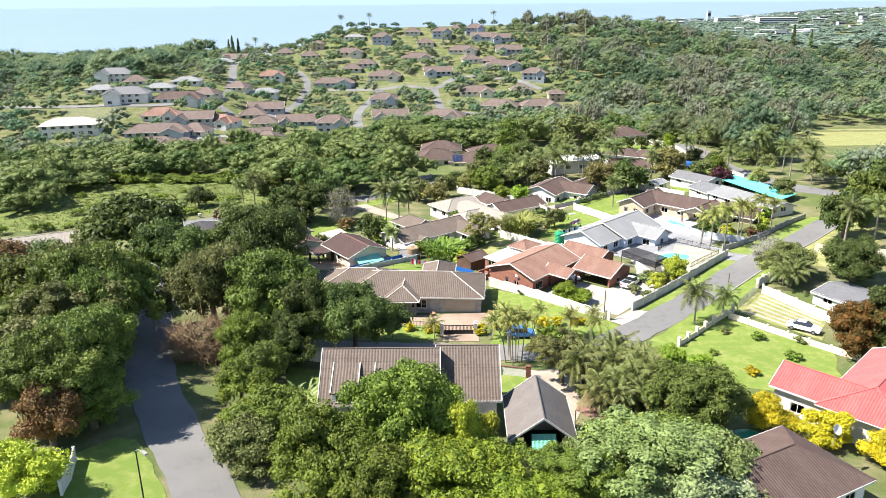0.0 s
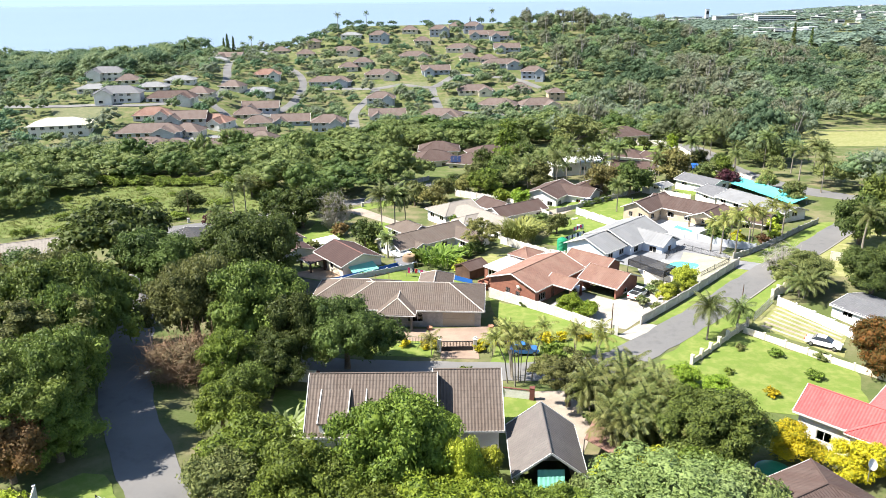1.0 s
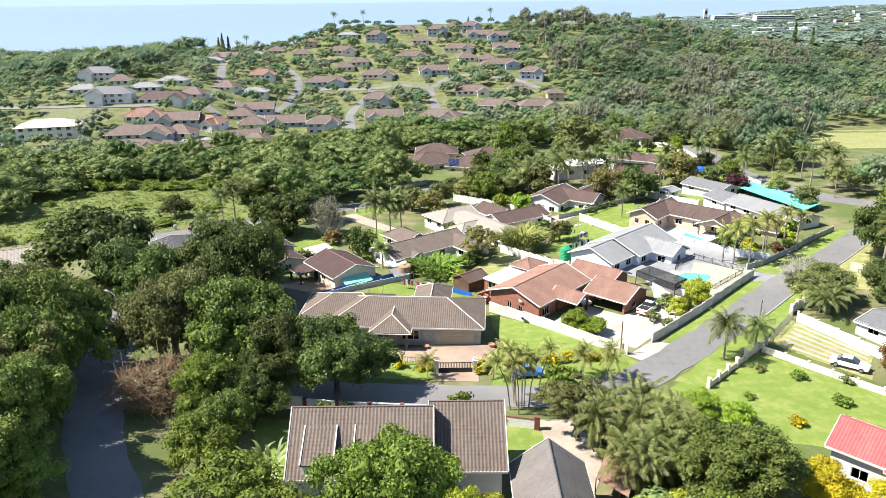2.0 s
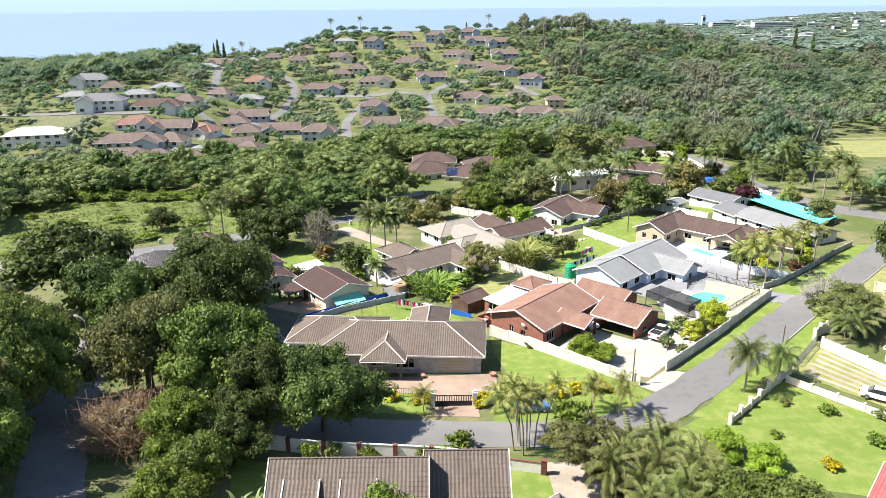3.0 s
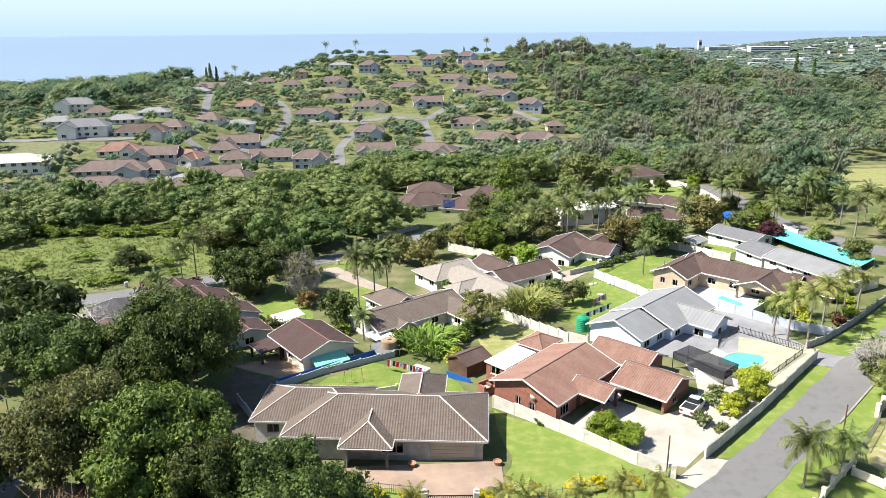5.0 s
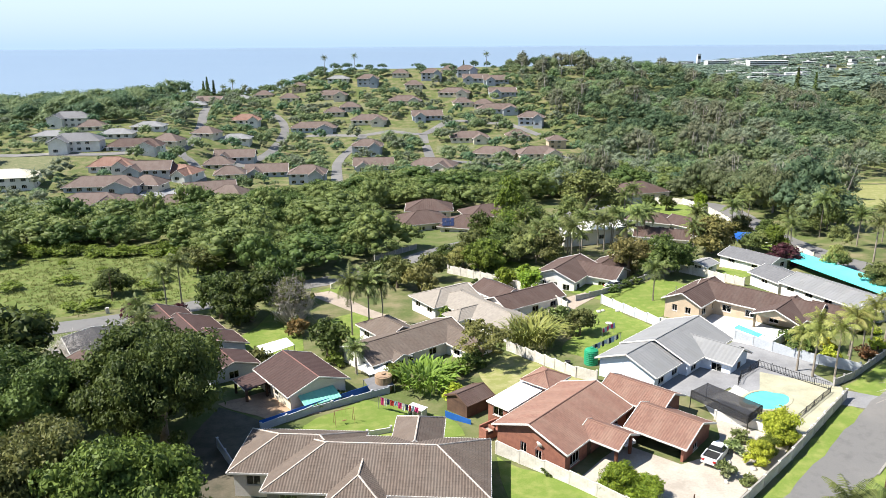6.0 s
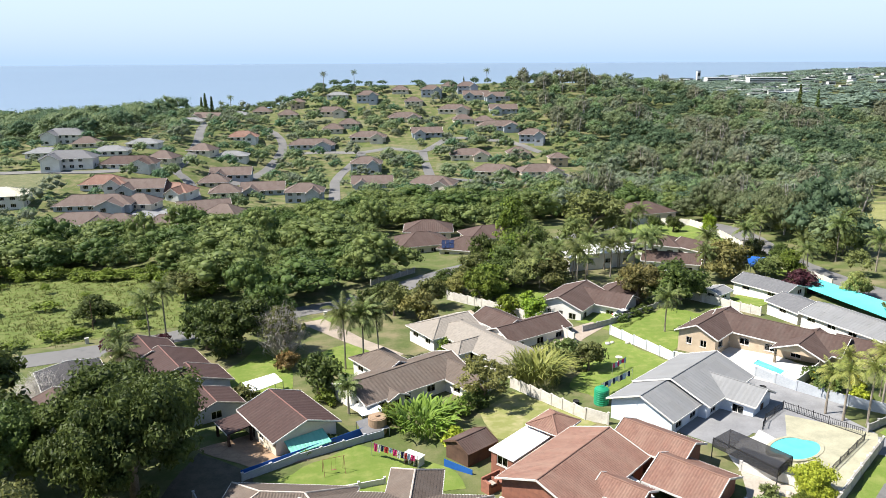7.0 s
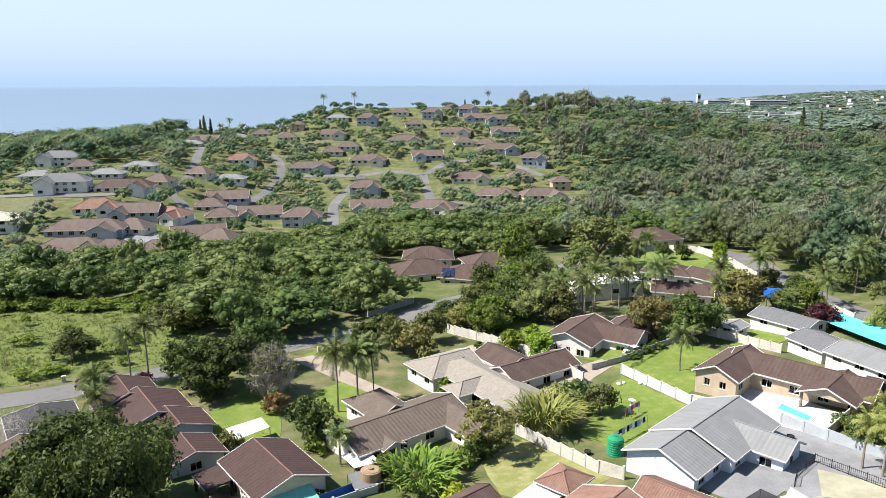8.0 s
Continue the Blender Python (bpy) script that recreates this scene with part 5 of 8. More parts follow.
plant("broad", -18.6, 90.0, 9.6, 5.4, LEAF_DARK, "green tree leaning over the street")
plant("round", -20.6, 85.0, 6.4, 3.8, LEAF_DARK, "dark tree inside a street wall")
plant("broad", -25.0, 94.5, 12.0, 7.2, LEAF_DEEP, "large green tree with several stems")
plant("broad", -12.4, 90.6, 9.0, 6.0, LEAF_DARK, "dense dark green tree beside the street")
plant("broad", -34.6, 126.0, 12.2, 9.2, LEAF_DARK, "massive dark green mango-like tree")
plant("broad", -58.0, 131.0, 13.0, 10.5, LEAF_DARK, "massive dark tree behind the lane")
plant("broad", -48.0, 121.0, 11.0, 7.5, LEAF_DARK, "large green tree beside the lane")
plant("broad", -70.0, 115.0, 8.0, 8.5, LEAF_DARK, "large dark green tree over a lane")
plant("broad", -76.0, 96.0, 10.0, 10.0, LEAF_DEEP, "large dark tree in a dense stand")
plant("broad", -66.0, 100.0, 12.0, 8.0, LEAF_RUST, "tree with reddish new leaves")
plant("shrub", -23.6, 73.6, 5.0, 3.6, LEAF_MID, "green bush beside the lane")
plant("shrub", -18.0, 66.0, 6.0, 4.6, LEAF_MID, "dense green shrub beside the lane")
plant("round", -25.2, 84.0, 7.0, 3.8, LEAF_MID, "green tree behind a street wall")
plant("shrub", -22.4, 79.0, 5.0, 3.4, LEAF_DEEP, "deep green shrub at the lane")
plant("airy", 14.4, 80.0, 6.8, 4.2, LEAF_OLIVE, "grey-brown loose tree beside a driveway")
plant("round", 60.5, 88.5, 8.5, 6.4, LEAF_DARK, "dark tree beside a parking yard")
plant("round", 55.8, 88.8, 6.6, 4.2, LEAF_ORANGE, "orange flowering shrub beside a dark tree")
plant("round", 66.0, 110.0, 7.0, 4.6, LEAF_DARK, "dark round tree beside a white wall")
plant("round", 57.0, 113.5, 5.4, 4.4, LEAF_OLIVE, "bushy tree at the street's bend")
plant("shrub", 34.8, 68.2, 3.6, 2.8, LEAF_YELLOW, "yellow flowering hedge bush")
plant("shrub", 39.6, 65.0, 3.6, 2.8, LEAF_YELLOW, "yellow flowering hedge bush")
plant("shrub", 43.6, 61.4, 3.4, 2.6, LEAF_YELLOW, "yellow flowering hedge bush")
plant("shrub", 47.0, 58.0, 4.8, 3.6, LEAF_MID, "green shrub between two roofs")
plant("shrub", 19.6, 61.0, 5.0, 3.4, LEAF_LIME, "lime green shrub beside a garage")
plant("round", -32.0, 166.0, 9.0, 5.6, LEAF_DARK, "dark dense tree beside the road")
plant("round", -38.0, 168.0, 8.5, 5.0, LEAF_DARK, "dark dense tree beside the road")
plant("round", -29.0, 176.0, 9.0, 5.4, LEAF_DARK, "dark tree at the road's edge")
plant("shrub", -16.0, 149.0, 5.6, 3.6, LEAF_DARK, "dark shrub beside a white carport")
plant("airy", 7.6, 143.0, 6.8, 3.8, LEAF_WILLOW, "wispy pale willow-like tree")
plant("shrub", 24.2, 153.0, 4.0, 2.8, LEAF_OLIVE, "round shrub beside a lawn")
plant("round", 10.0, 192.0, 6.8, 3.8, LEAF_MID, "round green tree by a lane")
plant("round", 15.0, 203.0, 6.0, 4.6, LEAF_DARK, "dark spreading tree by the road")
plant("tall", 21.0, 236.0, 15.0, 3.6, LEAF_MID, "tall bright green column-like tree")
plant("round", 24.0, 232.0, 9.0, 5.0, LEAF_DARK, "dark tree beside a tall one")
plant("shrub", -7.0, 186.0, 6.0, 3.6, LEAF_OLIVE, "olive tree along the road")
plant("shrub", -2.0, 183.0, 5.4, 3.4, LEAF_GOLD, "brownish shrub along the road")
plant("shrub", -8.6, 192.5, 5.0, 3.2, LEAF_DARK, "dark bush along the road")
plant("shrub", 0.0, 190.0, 5.8, 3.6, LEAF_OLIVE, "olive shrub along the road")
plant("shrub", 15.0, 181.5, 3.8, 2.8, LEAF_BRIGHT, "light green bush along a wall")
plant("shrub", 19.5, 178.0, 3.8, 2.8, LEAF_BRIGHT, "light green bush along a wall")
plant("round", 40.0, 184.0, 8.0, 5.0, LEAF_GOLD, "yellowish brown tree beside a white house")
plant("round", 46.5, 182.0, 8.0, 5.4, LEAF_DARK, "dark green tree beside a shed")
plant("round", 62.0, 198.0, 8.0, 5.4, LEAF_GOLD, "yellowish tree among palms")
plant("airy", 45.0, 250.0, 14.0, 8.6, LEAF_OLIVE, "tall gum tree with drooping leaves")
plant("shrub", 39.2, 115.8, 3.4, 2.4, LEAF_LIME, "yellow-green round bush beside a pool wall")
plant("shrub", 35.0, 111.6, 2.4, 1.7, LEAF_LIME, "yellow-green bush behind a wall")
plant("shrub", 36.6, 113.0, 2.2, 1.3, LEAF_MID, "green bush behind a wall")
plant("shrub", 19.4, 107.6, 3.0, 2.2, LEAF_BRIGHT, "loose green bush behind a precast wall")
plant("shrub", 21.8, 106.2, 2.2, 2.0, LEAF_BRIGHT, "loose green bush behind a precast wall")
plant("round", -52.0, 199.0, 6.0, 4.6, LEAF_OLIVE, "lone small tree in the meadow")
plant("round", -64.0, 183.0, 5.0, 4.0, LEAF_DARK, "bush at the meadow's edge")
plant("shrub", -51.5, 164.5, 4.2, 2.4, LEAF_RED, "dark red leafed shrub")
plant("shrub", -45.0, 166.0, 3.2, 1.8, LEAF_RED, "dark red leafed shrub")
plant("shrub", 72.0, 184.5, 4.0, 3.4, LEAF_RED, "dark purple shrub beside a roof")
plant("airy", -24.2, 165.6, 8.4, 3.6, LEAF_OLIVE, "thin olive tree beside a silvery one")
plant("round", 12.0, 197.0, 6.5, 4.4, LEAF_MID, "green tree along the road")
plant("round", 18.0, 208.0, 7.5, 5.0, LEAF_DARK, "dark tree along the road")
plant("round", 26.0, 200.0, 7.0, 4.6, LEAF_OLIVE, "olive tree among gardens")
plant("round", 7.0, 199.0, 5.0, 3.6, LEAF_GOLD, "golden tree along the road")
plant("round", 3.0, 203.0, 4.6, 3.4, LEAF_DARK, "dark tree along the road")
plant("round", -12.0, 189.0, 4.6, 3.2, LEAF_DARK, "dark tree along the road")
plant("shrub", 52.6, 139.0, 3.6, 2.4, LEAF_DARK, "dark green shrub beside a blue-grey wall")

plant("round", 65.8, 259.6, 4.2, 2.4, LEAF_DARK, "round dark tree on a lawn")
plant("round", 69.8, 255.3, 4.4, 2.5, LEAF_DARK, "round dark tree on a lawn")
plant("round", 76.5, 246.0, 5.6, 2.2, LEAF_BRIGHT, "bright yellow-green young tree on a lawn")
plant("shrub", 29.2, 84.6, 2.6, 2.4, LEAF_BRIGHT, "bright lime shrub at a lawn's corner")
plant("shrub", 32.2, 82.1, 2.4, 2.0, LEAF_BRIGHT, "bright lime shrub at a lawn's corner")
plant("shrub", 19.4, 74.6, 3.6, 3.4, LEAF_DARK, "dark undergrowth among cane palms")
plant("shrub", 21.4, 70.8, 3.4, 3.2, LEAF_DARK, "dark undergrowth among cane palms")
plant("round", 75.0, 196.5, 5.4, 3.2, LEAF_MID, "green tree behind a turquoise net")
plant("round", 77.6, 205.0, 4.8, 2.8, LEAF_DARK, "dark tree along a pale wall")
plant("round", 73.0, 210.0, 5.4, 3.0, LEAF_OLIVE, "olive tree along a pale wall")
plant("round", 79.0, 179.0, 4.6, 2.6, LEAF_WILLOW, "pale yellowish tree beside the road")
plant("round", 13.0, 219.0, 8.5, 5.0, LEAF_DARK, "dark dense tree beside the road's bend")
plant("round", 20.0, 216.0, 9.5, 5.4, LEAF_MID, "green tree beside the road's bend")
plant("round", 9.6, 209.0, 6.5, 4.2, LEAF_OLIVE, "olive tree along the road")
plant("round", 24.0, 222.0, 9.0, 5.0, LEAF_DARK, "dark tree among palms")
plant("broad", 75.6, 131.4, 8.5, 4.8, LEAF_DARK, "dark tree beside the street")
plant("broad", 83.4, 137.6, 10.5, 5.8, LEAF_DEEP, "tall dark tree beside the street")
plant("broad", 92.0, 147.4, 11.0, 6.6, LEAF_DARK, "tall dark tree at the street's end")
plant("broad", 90.0, 126.0, 10.0, 6.0, LEAF_MID, "green tree behind a cream wall")
plant("round", 84.0, 121.0, 7.0, 4.6, LEAF_OLIVE, "olive tree behind a cream wall")
plant("round", 79.4, 165.4, 4.6, 3.0, LEAF_GREY, "pale flowering tree over a turquoise net")
bare_shrub(56.6, 119.4, 3.6, 5.4, TWIGS, "half-bare grey tree overhanging the street", 9, "tree", 120)
plant("shrub", -31.8, 86.4, 3.8, 3.6, LEAF_DRY, "dry brown bush beside the lane")
bare_shrub(-31.6, 86.0, 5.6, 5.2, DRY_TWIGS, "bare brown twigs of a dry bush", 3, "shrub", 420, 1.1)
bare_shrub(-54.7, 147.3, 4.4, 4.2, PALE_TWIGS, "bare whitish shrub beside a dark roof", 4, "shrub", 420, 0.7)
bare_shrub(-24.5, 165.0, 4.6, 9.5, TWIGS, "silvery half-bare tree beside a lawn", 5, "tree", 220)
blade_clump("banana_clump", -0.5, 136.5, 5.2, 3.6, 260, 0.38, LEAF_BANANA, "bright green banana clump behind a back lawn", "banana plants")
blade_clump("cane_clump", 16.0, 149.5, 4.6, 5.0, 420, 0.26, LEAF_SUNPALM, "tall yellowish cane palm clump by a wall", "cane plants")
tree("shrub", -19.6, 61.6, 5.0, 3.6, LEAF_OLIVE, "olive bush beside the lane", "shrub", name="shrub")
for x, y, h, r, mt in ((8.0, 57.2, 4.2, 3.2, LEAF_MID), (13.4, 58.4, 4.4, 3.0, LEAF_GREY), (15.6, 61.4, 4.6, 2.6, LEAF_LIME), (22.4, 60.0, 5.6, 4.2, LEAF_MID), (24.8, 54.0, 6.0, 4.6, LEAF_GREY), (5.8, 52.0, 5.8, 3.6, LEAF_OLIVE)):
    tree("shrub", x, y, h, r, mt, "leafy shrub in a thick garden bed", "shrub", "garden shrubs", "shrub")
blade_clump("strelitzia_clump", -17.0, 73.0, 2.0, 3.6, 34, 0.42, LEAF_GREY, "grey-green giant strelitzia beside the lane", "strelitzia")
blade_clump("strelitzia_clump", -20.5, 69.0, 1.8, 3.4, 30, 0.42, LEAF_GREY, "grey-green giant strelitzia beside the lane", "strelitzia")

# palms
def feather_palm(x, y, h, n, ln, label):
    """One single-stemmed palm."""
    palm(x, y, h, label, n + 7, ln * 1.1, width=0.85)


feather_palm(-13.2, 158.5, 9.2, 16, 3.7, "tall feather palm beside a lawn")
feather_palm(-10.4, 159.5, 8.8, 16, 3.7, "tall feather palm beside a lawn")
feather_palm(-8.2, 161.5, 8.4, 16, 3.5, "tall feather palm beside a lawn")
feather_palm(-46.5, 172.5, 9.5, 15, 3.0, "tall palm beside the road")
feather_palm(-48.8, 171.0, 8.0, 15, 3.0, "tall palm beside the road")
feather_palm(-49.6, 160.8, 4.8, 15, 3.0, "palm beside a dark roof")
feather_palm(-45.8, 153.0, 5.0, 15, 3.0, "palm beside a dark roof")
feather_palm(-10.8, 142.0, 4.0, 12, 2.0, "slim palm beside a white house")
feather_palm(40.2, 167.6, 6.2, 13, 2.6, "lone palm on a walled lawn")
feather_palm(55.0, 240.0, 9.0, 14, 3.0, "tall palm among gardens")
feather_palm(51.0, 212.0, 7.6, 15, 3.6, "bushy palm beside a white house")
feather_palm(60.5, 205.0, 8.0, 14, 3.0, "tall palm beside a white house")
feather_palm(84.0, 231.0, 7.6, 14, 3.0, "tall palm beside the road")
for x, y, h, ln in ((49.6, 133.4, 5.4, 2.5), (50.6, 131.2, 6.2, 2.7), (52.6, 129.6, 7.4, 2.8), (56.2, 132.8, 7.4, 2.7), (60.0, 136.4, 5.6, 2.5), (62.8, 139.2, 6.6, 2.6), (55.4, 139.4, 5.0, 2.4), (58.8, 137.4, 6.0, 2.5), (66.4, 141.6, 5.4, 2.4)):
    palm(x, y, h, "slender sunlit palm in a garden above a stone wall", 13, ln, "garden palms", leaf=LEAF_SUNPALM)
for x, y, h in ((20.0, 203.0, 6.5), (23.5, 200.5, 6.0), (26.8, 203.5, 7.0), (28.4, 207.4, 7.4), (24.4, 206.4, 6.4), (31.6, 206.0, 6.2), (33.6, 202.0, 5.6)):
    palm(x, y, h, "slender palm in a crowded palm garden", 15, 2.9, slim=0.13)
for x, y, h in ((78.6, 198.0, 7.0), (76.8, 193.0, 6.4), (79.2, 224.0, 6.5), (88.4, 182.0, 8.0), (89.0, 172.0, 7.5)):
    palm(x, y, h, "tall palm beside the road and a pale wall", 16, 3.2, slim=0.15)
for x, y, h in ((71.0, 122.6, 8.2), (75.6, 121.6, 8.6)):
    palm(x, y, h, "tall palm with a pale trunk behind a cream wall", 15, 3.2, slim=0.17)
for x, y, h in ((53.7, 241.0, 7.5), (43.6, 214.0, 5.8), (47.2, 213.0, 3.8), (40.1, 212.6, 5.7), (50.8, 212.0, 7.0), (57.4, 197.4, 6.5), (18.4, 212.9, 6.2), (22.4, 209.4, 6.1), (25.8, 211.0, 6.1), (29.1, 211.6, 6.4)):
    palm(x, y, max(4.0, h), "tall palm standing round a white house", 16, 3.3, slim=0.15)
palm(55.4, 110.6, 3.0, "bushy dark palm clump at the street's bend", 13, 3.0, "cane palms", stems=5, width=0.6, slim=0.09)
feather_palm(36.6, 97.6, 4.8, 15, 2.9, "feather palm on the grass verge")
feather_palm(41.6, 100.0, 3.4, 12, 2.4, "small palm beside a low wall")
feather_palm(32.0, 205.0, 7.5, 14, 2.8, "palm in a dense garden")
feather_palm(35.5, 209.0, 8.0, 14, 2.8, "palm in a dense garden")
feather_palm(29.0, 211.0, 7.0, 14, 2.8, "palm in a dense garden")
feather_palm(40.0, 206.0, 7.5, 14, 2.8, "palm in a dense garden")
feather_palm(25.0, 206.0, 7.0, 14, 2.8, "palm in a dense garden")
feather_palm(44.0, 214.0, 7.5, 14, 2.8, "palm in a dense garden")
feather_palm(93.0, 196.0, 7.0, 14, 3.2, "palm by the far roadside")
feather_palm(97.0, 188.0, 7.5, 14, 3.2, "palm by the far roadside")
feather_palm(101.0, 200.0, 7.0, 14, 3.2, "palm by the far roadside")
feather_palm(47.0, 204.0, 9.0, 15, 3.0, "tall palm beside a white house")
feather_palm(70.0, 208.0, 8.5, 15, 3.2, "tall palm beside a white house")
feather_palm(22.0, 214.0, 8.0, 14, 3.0, "palm in a dense garden")
feather_palm(37.0, 215.0, 9.0, 14, 3.0, "palm in a dense garden")
feather_palm(31.0, 198.0, 8.0, 14, 3.0, "palm in a dense garden")
feather_palm(96.0, 214.0, 9.0, 15, 3.2, "palm by the far roadside")
feather_palm(90.0, 206.0, 8.5, 15, 3.2, "palm by the far roadside")
for x, y, h, st, label in ((9.3, 86.2, 6.8, 10, "tall slender cluster palm beside the street wall"), (17.4, 93.4, 3.6, 3, "multi-stemmed palm on the front verge"), (20.0, 93.0, 3.6, 3, "multi-stemmed palm on the front verge"), (6.6, 94.0, 2.6, 1, "short palm beside a gate"), (-1.6, 94.4, 2.4, 1, "short palm beside a gate"),
                           (17.0, 75.0, 5.0, 7, "dense golden cane palm clump"), (20.5, 73.0, 5.2, 7, "dense golden cane palm clump"), (23.0, 76.0, 5.0, 6, "dense golden cane palm clump"), (19.5, 78.5, 4.8, 6, "dense golden cane palm clump"), (17.0, 70.0, 4.6, 6, "dense golden cane palm clump"), (22.5, 69.5, 4.6, 6, "dense golden cane palm clump")):
    palm(x, y, h, label, 13 if y < 80 else 9, 2.6 if y < 80 else 2.0, "cane palms", stems=st + 1 if y < 80 else max(1, st - 1), width=0.6 if y < 80 else 0.55, slim=0.07, leaf=LEAF_CANE if y < 80 else LEAF_SUNPALM)


# ---- woods ----
def dome(rng, squash, lobes, leaves, leaf, core=1):
    """A wild crown: rounded clumps over an uneven dome, each clothed in small leaves: (verts, tris)."""
    V, T, n = [], [], 0
    iv, it = ICO[core]
    for i in range(lobes):
        up = 1.0 - 1.25 * (i + 0.5) / lobes + rng.uniform(-0.08, 0.08)
        a = 2.4 * i + rng.uniform(-0.5, 0.5)
        flat_r = math.sqrt(max(0.0, 1 - min(1.0, up * up)))
        out = rng.uniform(0.55, 0.84)
        c = np.array([math.cos(a) * flat_r, math.sin(a) * flat_r, up * squash]) * out
        sc = rng.uniform(0.7, 1.45) * 1.3 / math.sqrt(lobes) * np.array([1.1, 1.1, 0.78])
        V.append(iv * rng.uniform(0.5, 0.78, (len(iv), 1)) * sc + c)
        T.append(it + n)
        n += len(iv)
        p = rng.normal(0, 1, (leaves, 3))
        p /= np.linalg.norm(p, axis=1)[:, None]
        p[:, 2] = np.where(rng.random(leaves) < 0.75, np.abs(p[:, 2]), p[:, 2])
        lv, lq = leaves_at(rng, p * sc * rng.uniform(0.72, 1.2, (leaves, 1)) + c, p + np.array([0, 0, 0.25]), leaf, 0.55)
        V.append(lv)
        T.append(lq + n)
        n += len(lv)
    return np.concatenate(V), np.concatenate(T)


def woods(name, material, spots, label, lobes, leaves, leaf, seed, squash=0.75, core=0):
    """One sheet of many uneven tree crowns, too many to count."""
    rng = np.random.default_rng(seed)
    forms = [dome(np.random.default_rng(seed * 10 + k), squash * (0.8 + 0.1 * k), lobes, leaves, leaf, core) for k in range(5)]
    V, T, n = [], [], 0
    for x, y, r, h in spots:
        v, t = forms[int(rng.integers(0, 5))]
        a = rng.uniform(0, 6.28)
        c, s = math.cos(a), math.sin(a)
        k = rng.uniform(0.85, 1.15)
        w = np.stack([(v[:, 0] * c - v[:, 1] * s) * r * k + x, (v[:, 0] * s + v[:, 1] * c) * r / k + y, v[:, 2] * h * 0.6 + ground(x, y) + h * 0.5], 1)
        V.append(w)
        T.append(t + n)
        n += len(v)
    me = arrays_mesh(name, np.concatenate(V), np.concatenate(T), [], material)
    tagged(new(name, me), label, "woods", kind="stuff")


def scatter(rng, inside, bounds, spacing, rmin, rmax, hmin, hmax, limit=4000):
    """Tree places on a loose grid."""
    out = []
    x0, x1, y0, y1 = bounds
    y = y0
    while y < y1:
        x = x0
        while x < x1:
            px, py = x + rng.uniform(-0.45, 0.45) * spacing, y + rng.uniform(-0.45, 0.45) * spacing
            if abs(px) < 0.62 * py + 14 and inside(px, py):
                r = rng.uniform(rmin, rmax)
                out.append((px, py, r, rng.uniform(hmin, hmax)))
            x += spacing
        y += spacing
    return out[:limit]


def off_roads(x, y, gap=6.5):
    return all((Vector((x, y)) - p).length > gap for p in AVENUE_LINE)


AVENUE_LINE = curve_points(AVENUE, 4.0)


def in_valley(x, y):
    """The wooded valley between the avenue and the far houses."""
    if y > 345 + 12 * math.sin(x * 0.03) or not off_roads(x, y):
        return False
    if x < -45 and y < (min(221.0, 203 + (-48 - x) * 1.0) if x > -103 else 174):
        return False
    if -18 < x < 28 and 226 < y < 277 or x < -50 and y > max(242, 300 + (x + 50) * 0.97):
        return False
    road_y = 199.5 + (x + 13) * 1.6 if x > -13 else 199.5 + (x + 13) * 0.72
    if x < 60 and y < road_y + 6:
        return False
    if x > 30 and y < 262:
        return False
    if 52 < x < 86 and y < 300:
        return False
    # the low street of houses at the valley's far left
    return not (x < -75 and y > 285)


def woods_edge(y):
    """Where the hill's houses end and its woods begin."""
    return float(np.interp(y, (350, 460, 530, 600, 650), (64, 84, 76, 58, 60)))


def in_hill_woods(x, y):
    if not off_roads(x, y, 7) or x < 40 or x > 0.62 * y + 12:
        return False
    if 186 < y < 252 and x > 93 + (y - 200) * 0.5:
        return False
    if 250 < y < 366 and x > 122 + (y - 252) * 0.55:
        return False
    if x < (88 if y < 262 else 92) and y < 300 or y < 152 + 0.35 * (x - 88):
        return False
    if y > 350 and x < woods_edge(y):
        return False
    return x > 87 or y > 300


rw = np.random.default_rng(5)
valley = scatter(rw, in_valley, (-190, 95, 180, 350), 6.6, 2.8, 5.6, 5.0, 9.0)
valley = [(x, y, r * 1.6, h * 1.4) if (x * 7.3 + y * 3.1) % 1.0 < 0.28 else (x, y, r, h) for x, y, r, h in valley]
hill = scatter(rw, in_hill_woods, (40, 420, 150, 650), 9.6, 3.2, 5.6, 0.8, 1.25)


def grown(x, y, r, h):
    """Stands of tall gums alternate with low bush."""
    tall = noise.noise((x * 0.028, y * 0.028, 5.0)) + 0.55 * noise.noise((x * 0.11, y * 0.11, 9.0))
    height = h * (9.2 + 5.6 * max(-0.6, min(1.0, 1.6 * tall)))
    return x, y, r * (0.72 + 0.05 * height), height


hill = [grown(*s) for s in hill]
third = len(valley) // 3
rw.shuffle(valley)
rw.shuffle(hill)
valley, hill = [tuple(v) for v in valley], [tuple(v) for v in hill]
woods("woods_valley", LEAF_BUSH, valley[:third], "dense dark green bush filling the valley", 24, 44, 0.085, 1, 0.75, 1)
woods("woods_valley", LEAF_THICK, valley[third:], "mid-green tree crowns in the valley bush", 24, 44, 0.085, 2, 0.75, 1)


def in_gardens(x, y):
    """Thick planting between the houses beyond the lane."""
    if not off_roads(x, y, 5.5):
        return False
    if 17 < x < 24 and 212 < y < 224 or 36 < x < 54 and 246 < y < 264:
        return True
    if 24 < x < 40 and 228 < y < 256 or 14 < x < 24 and 196 < y < 206:
        return True
    if 186 < y < 300 and x > 93 + (y - 200) * 0.5:
        return False
    return 86 < x < 110 and 178 < y < 300 or 88 < x < 120 and 150 < y < 225 or 60 < x < 74 and 190 < y < 200


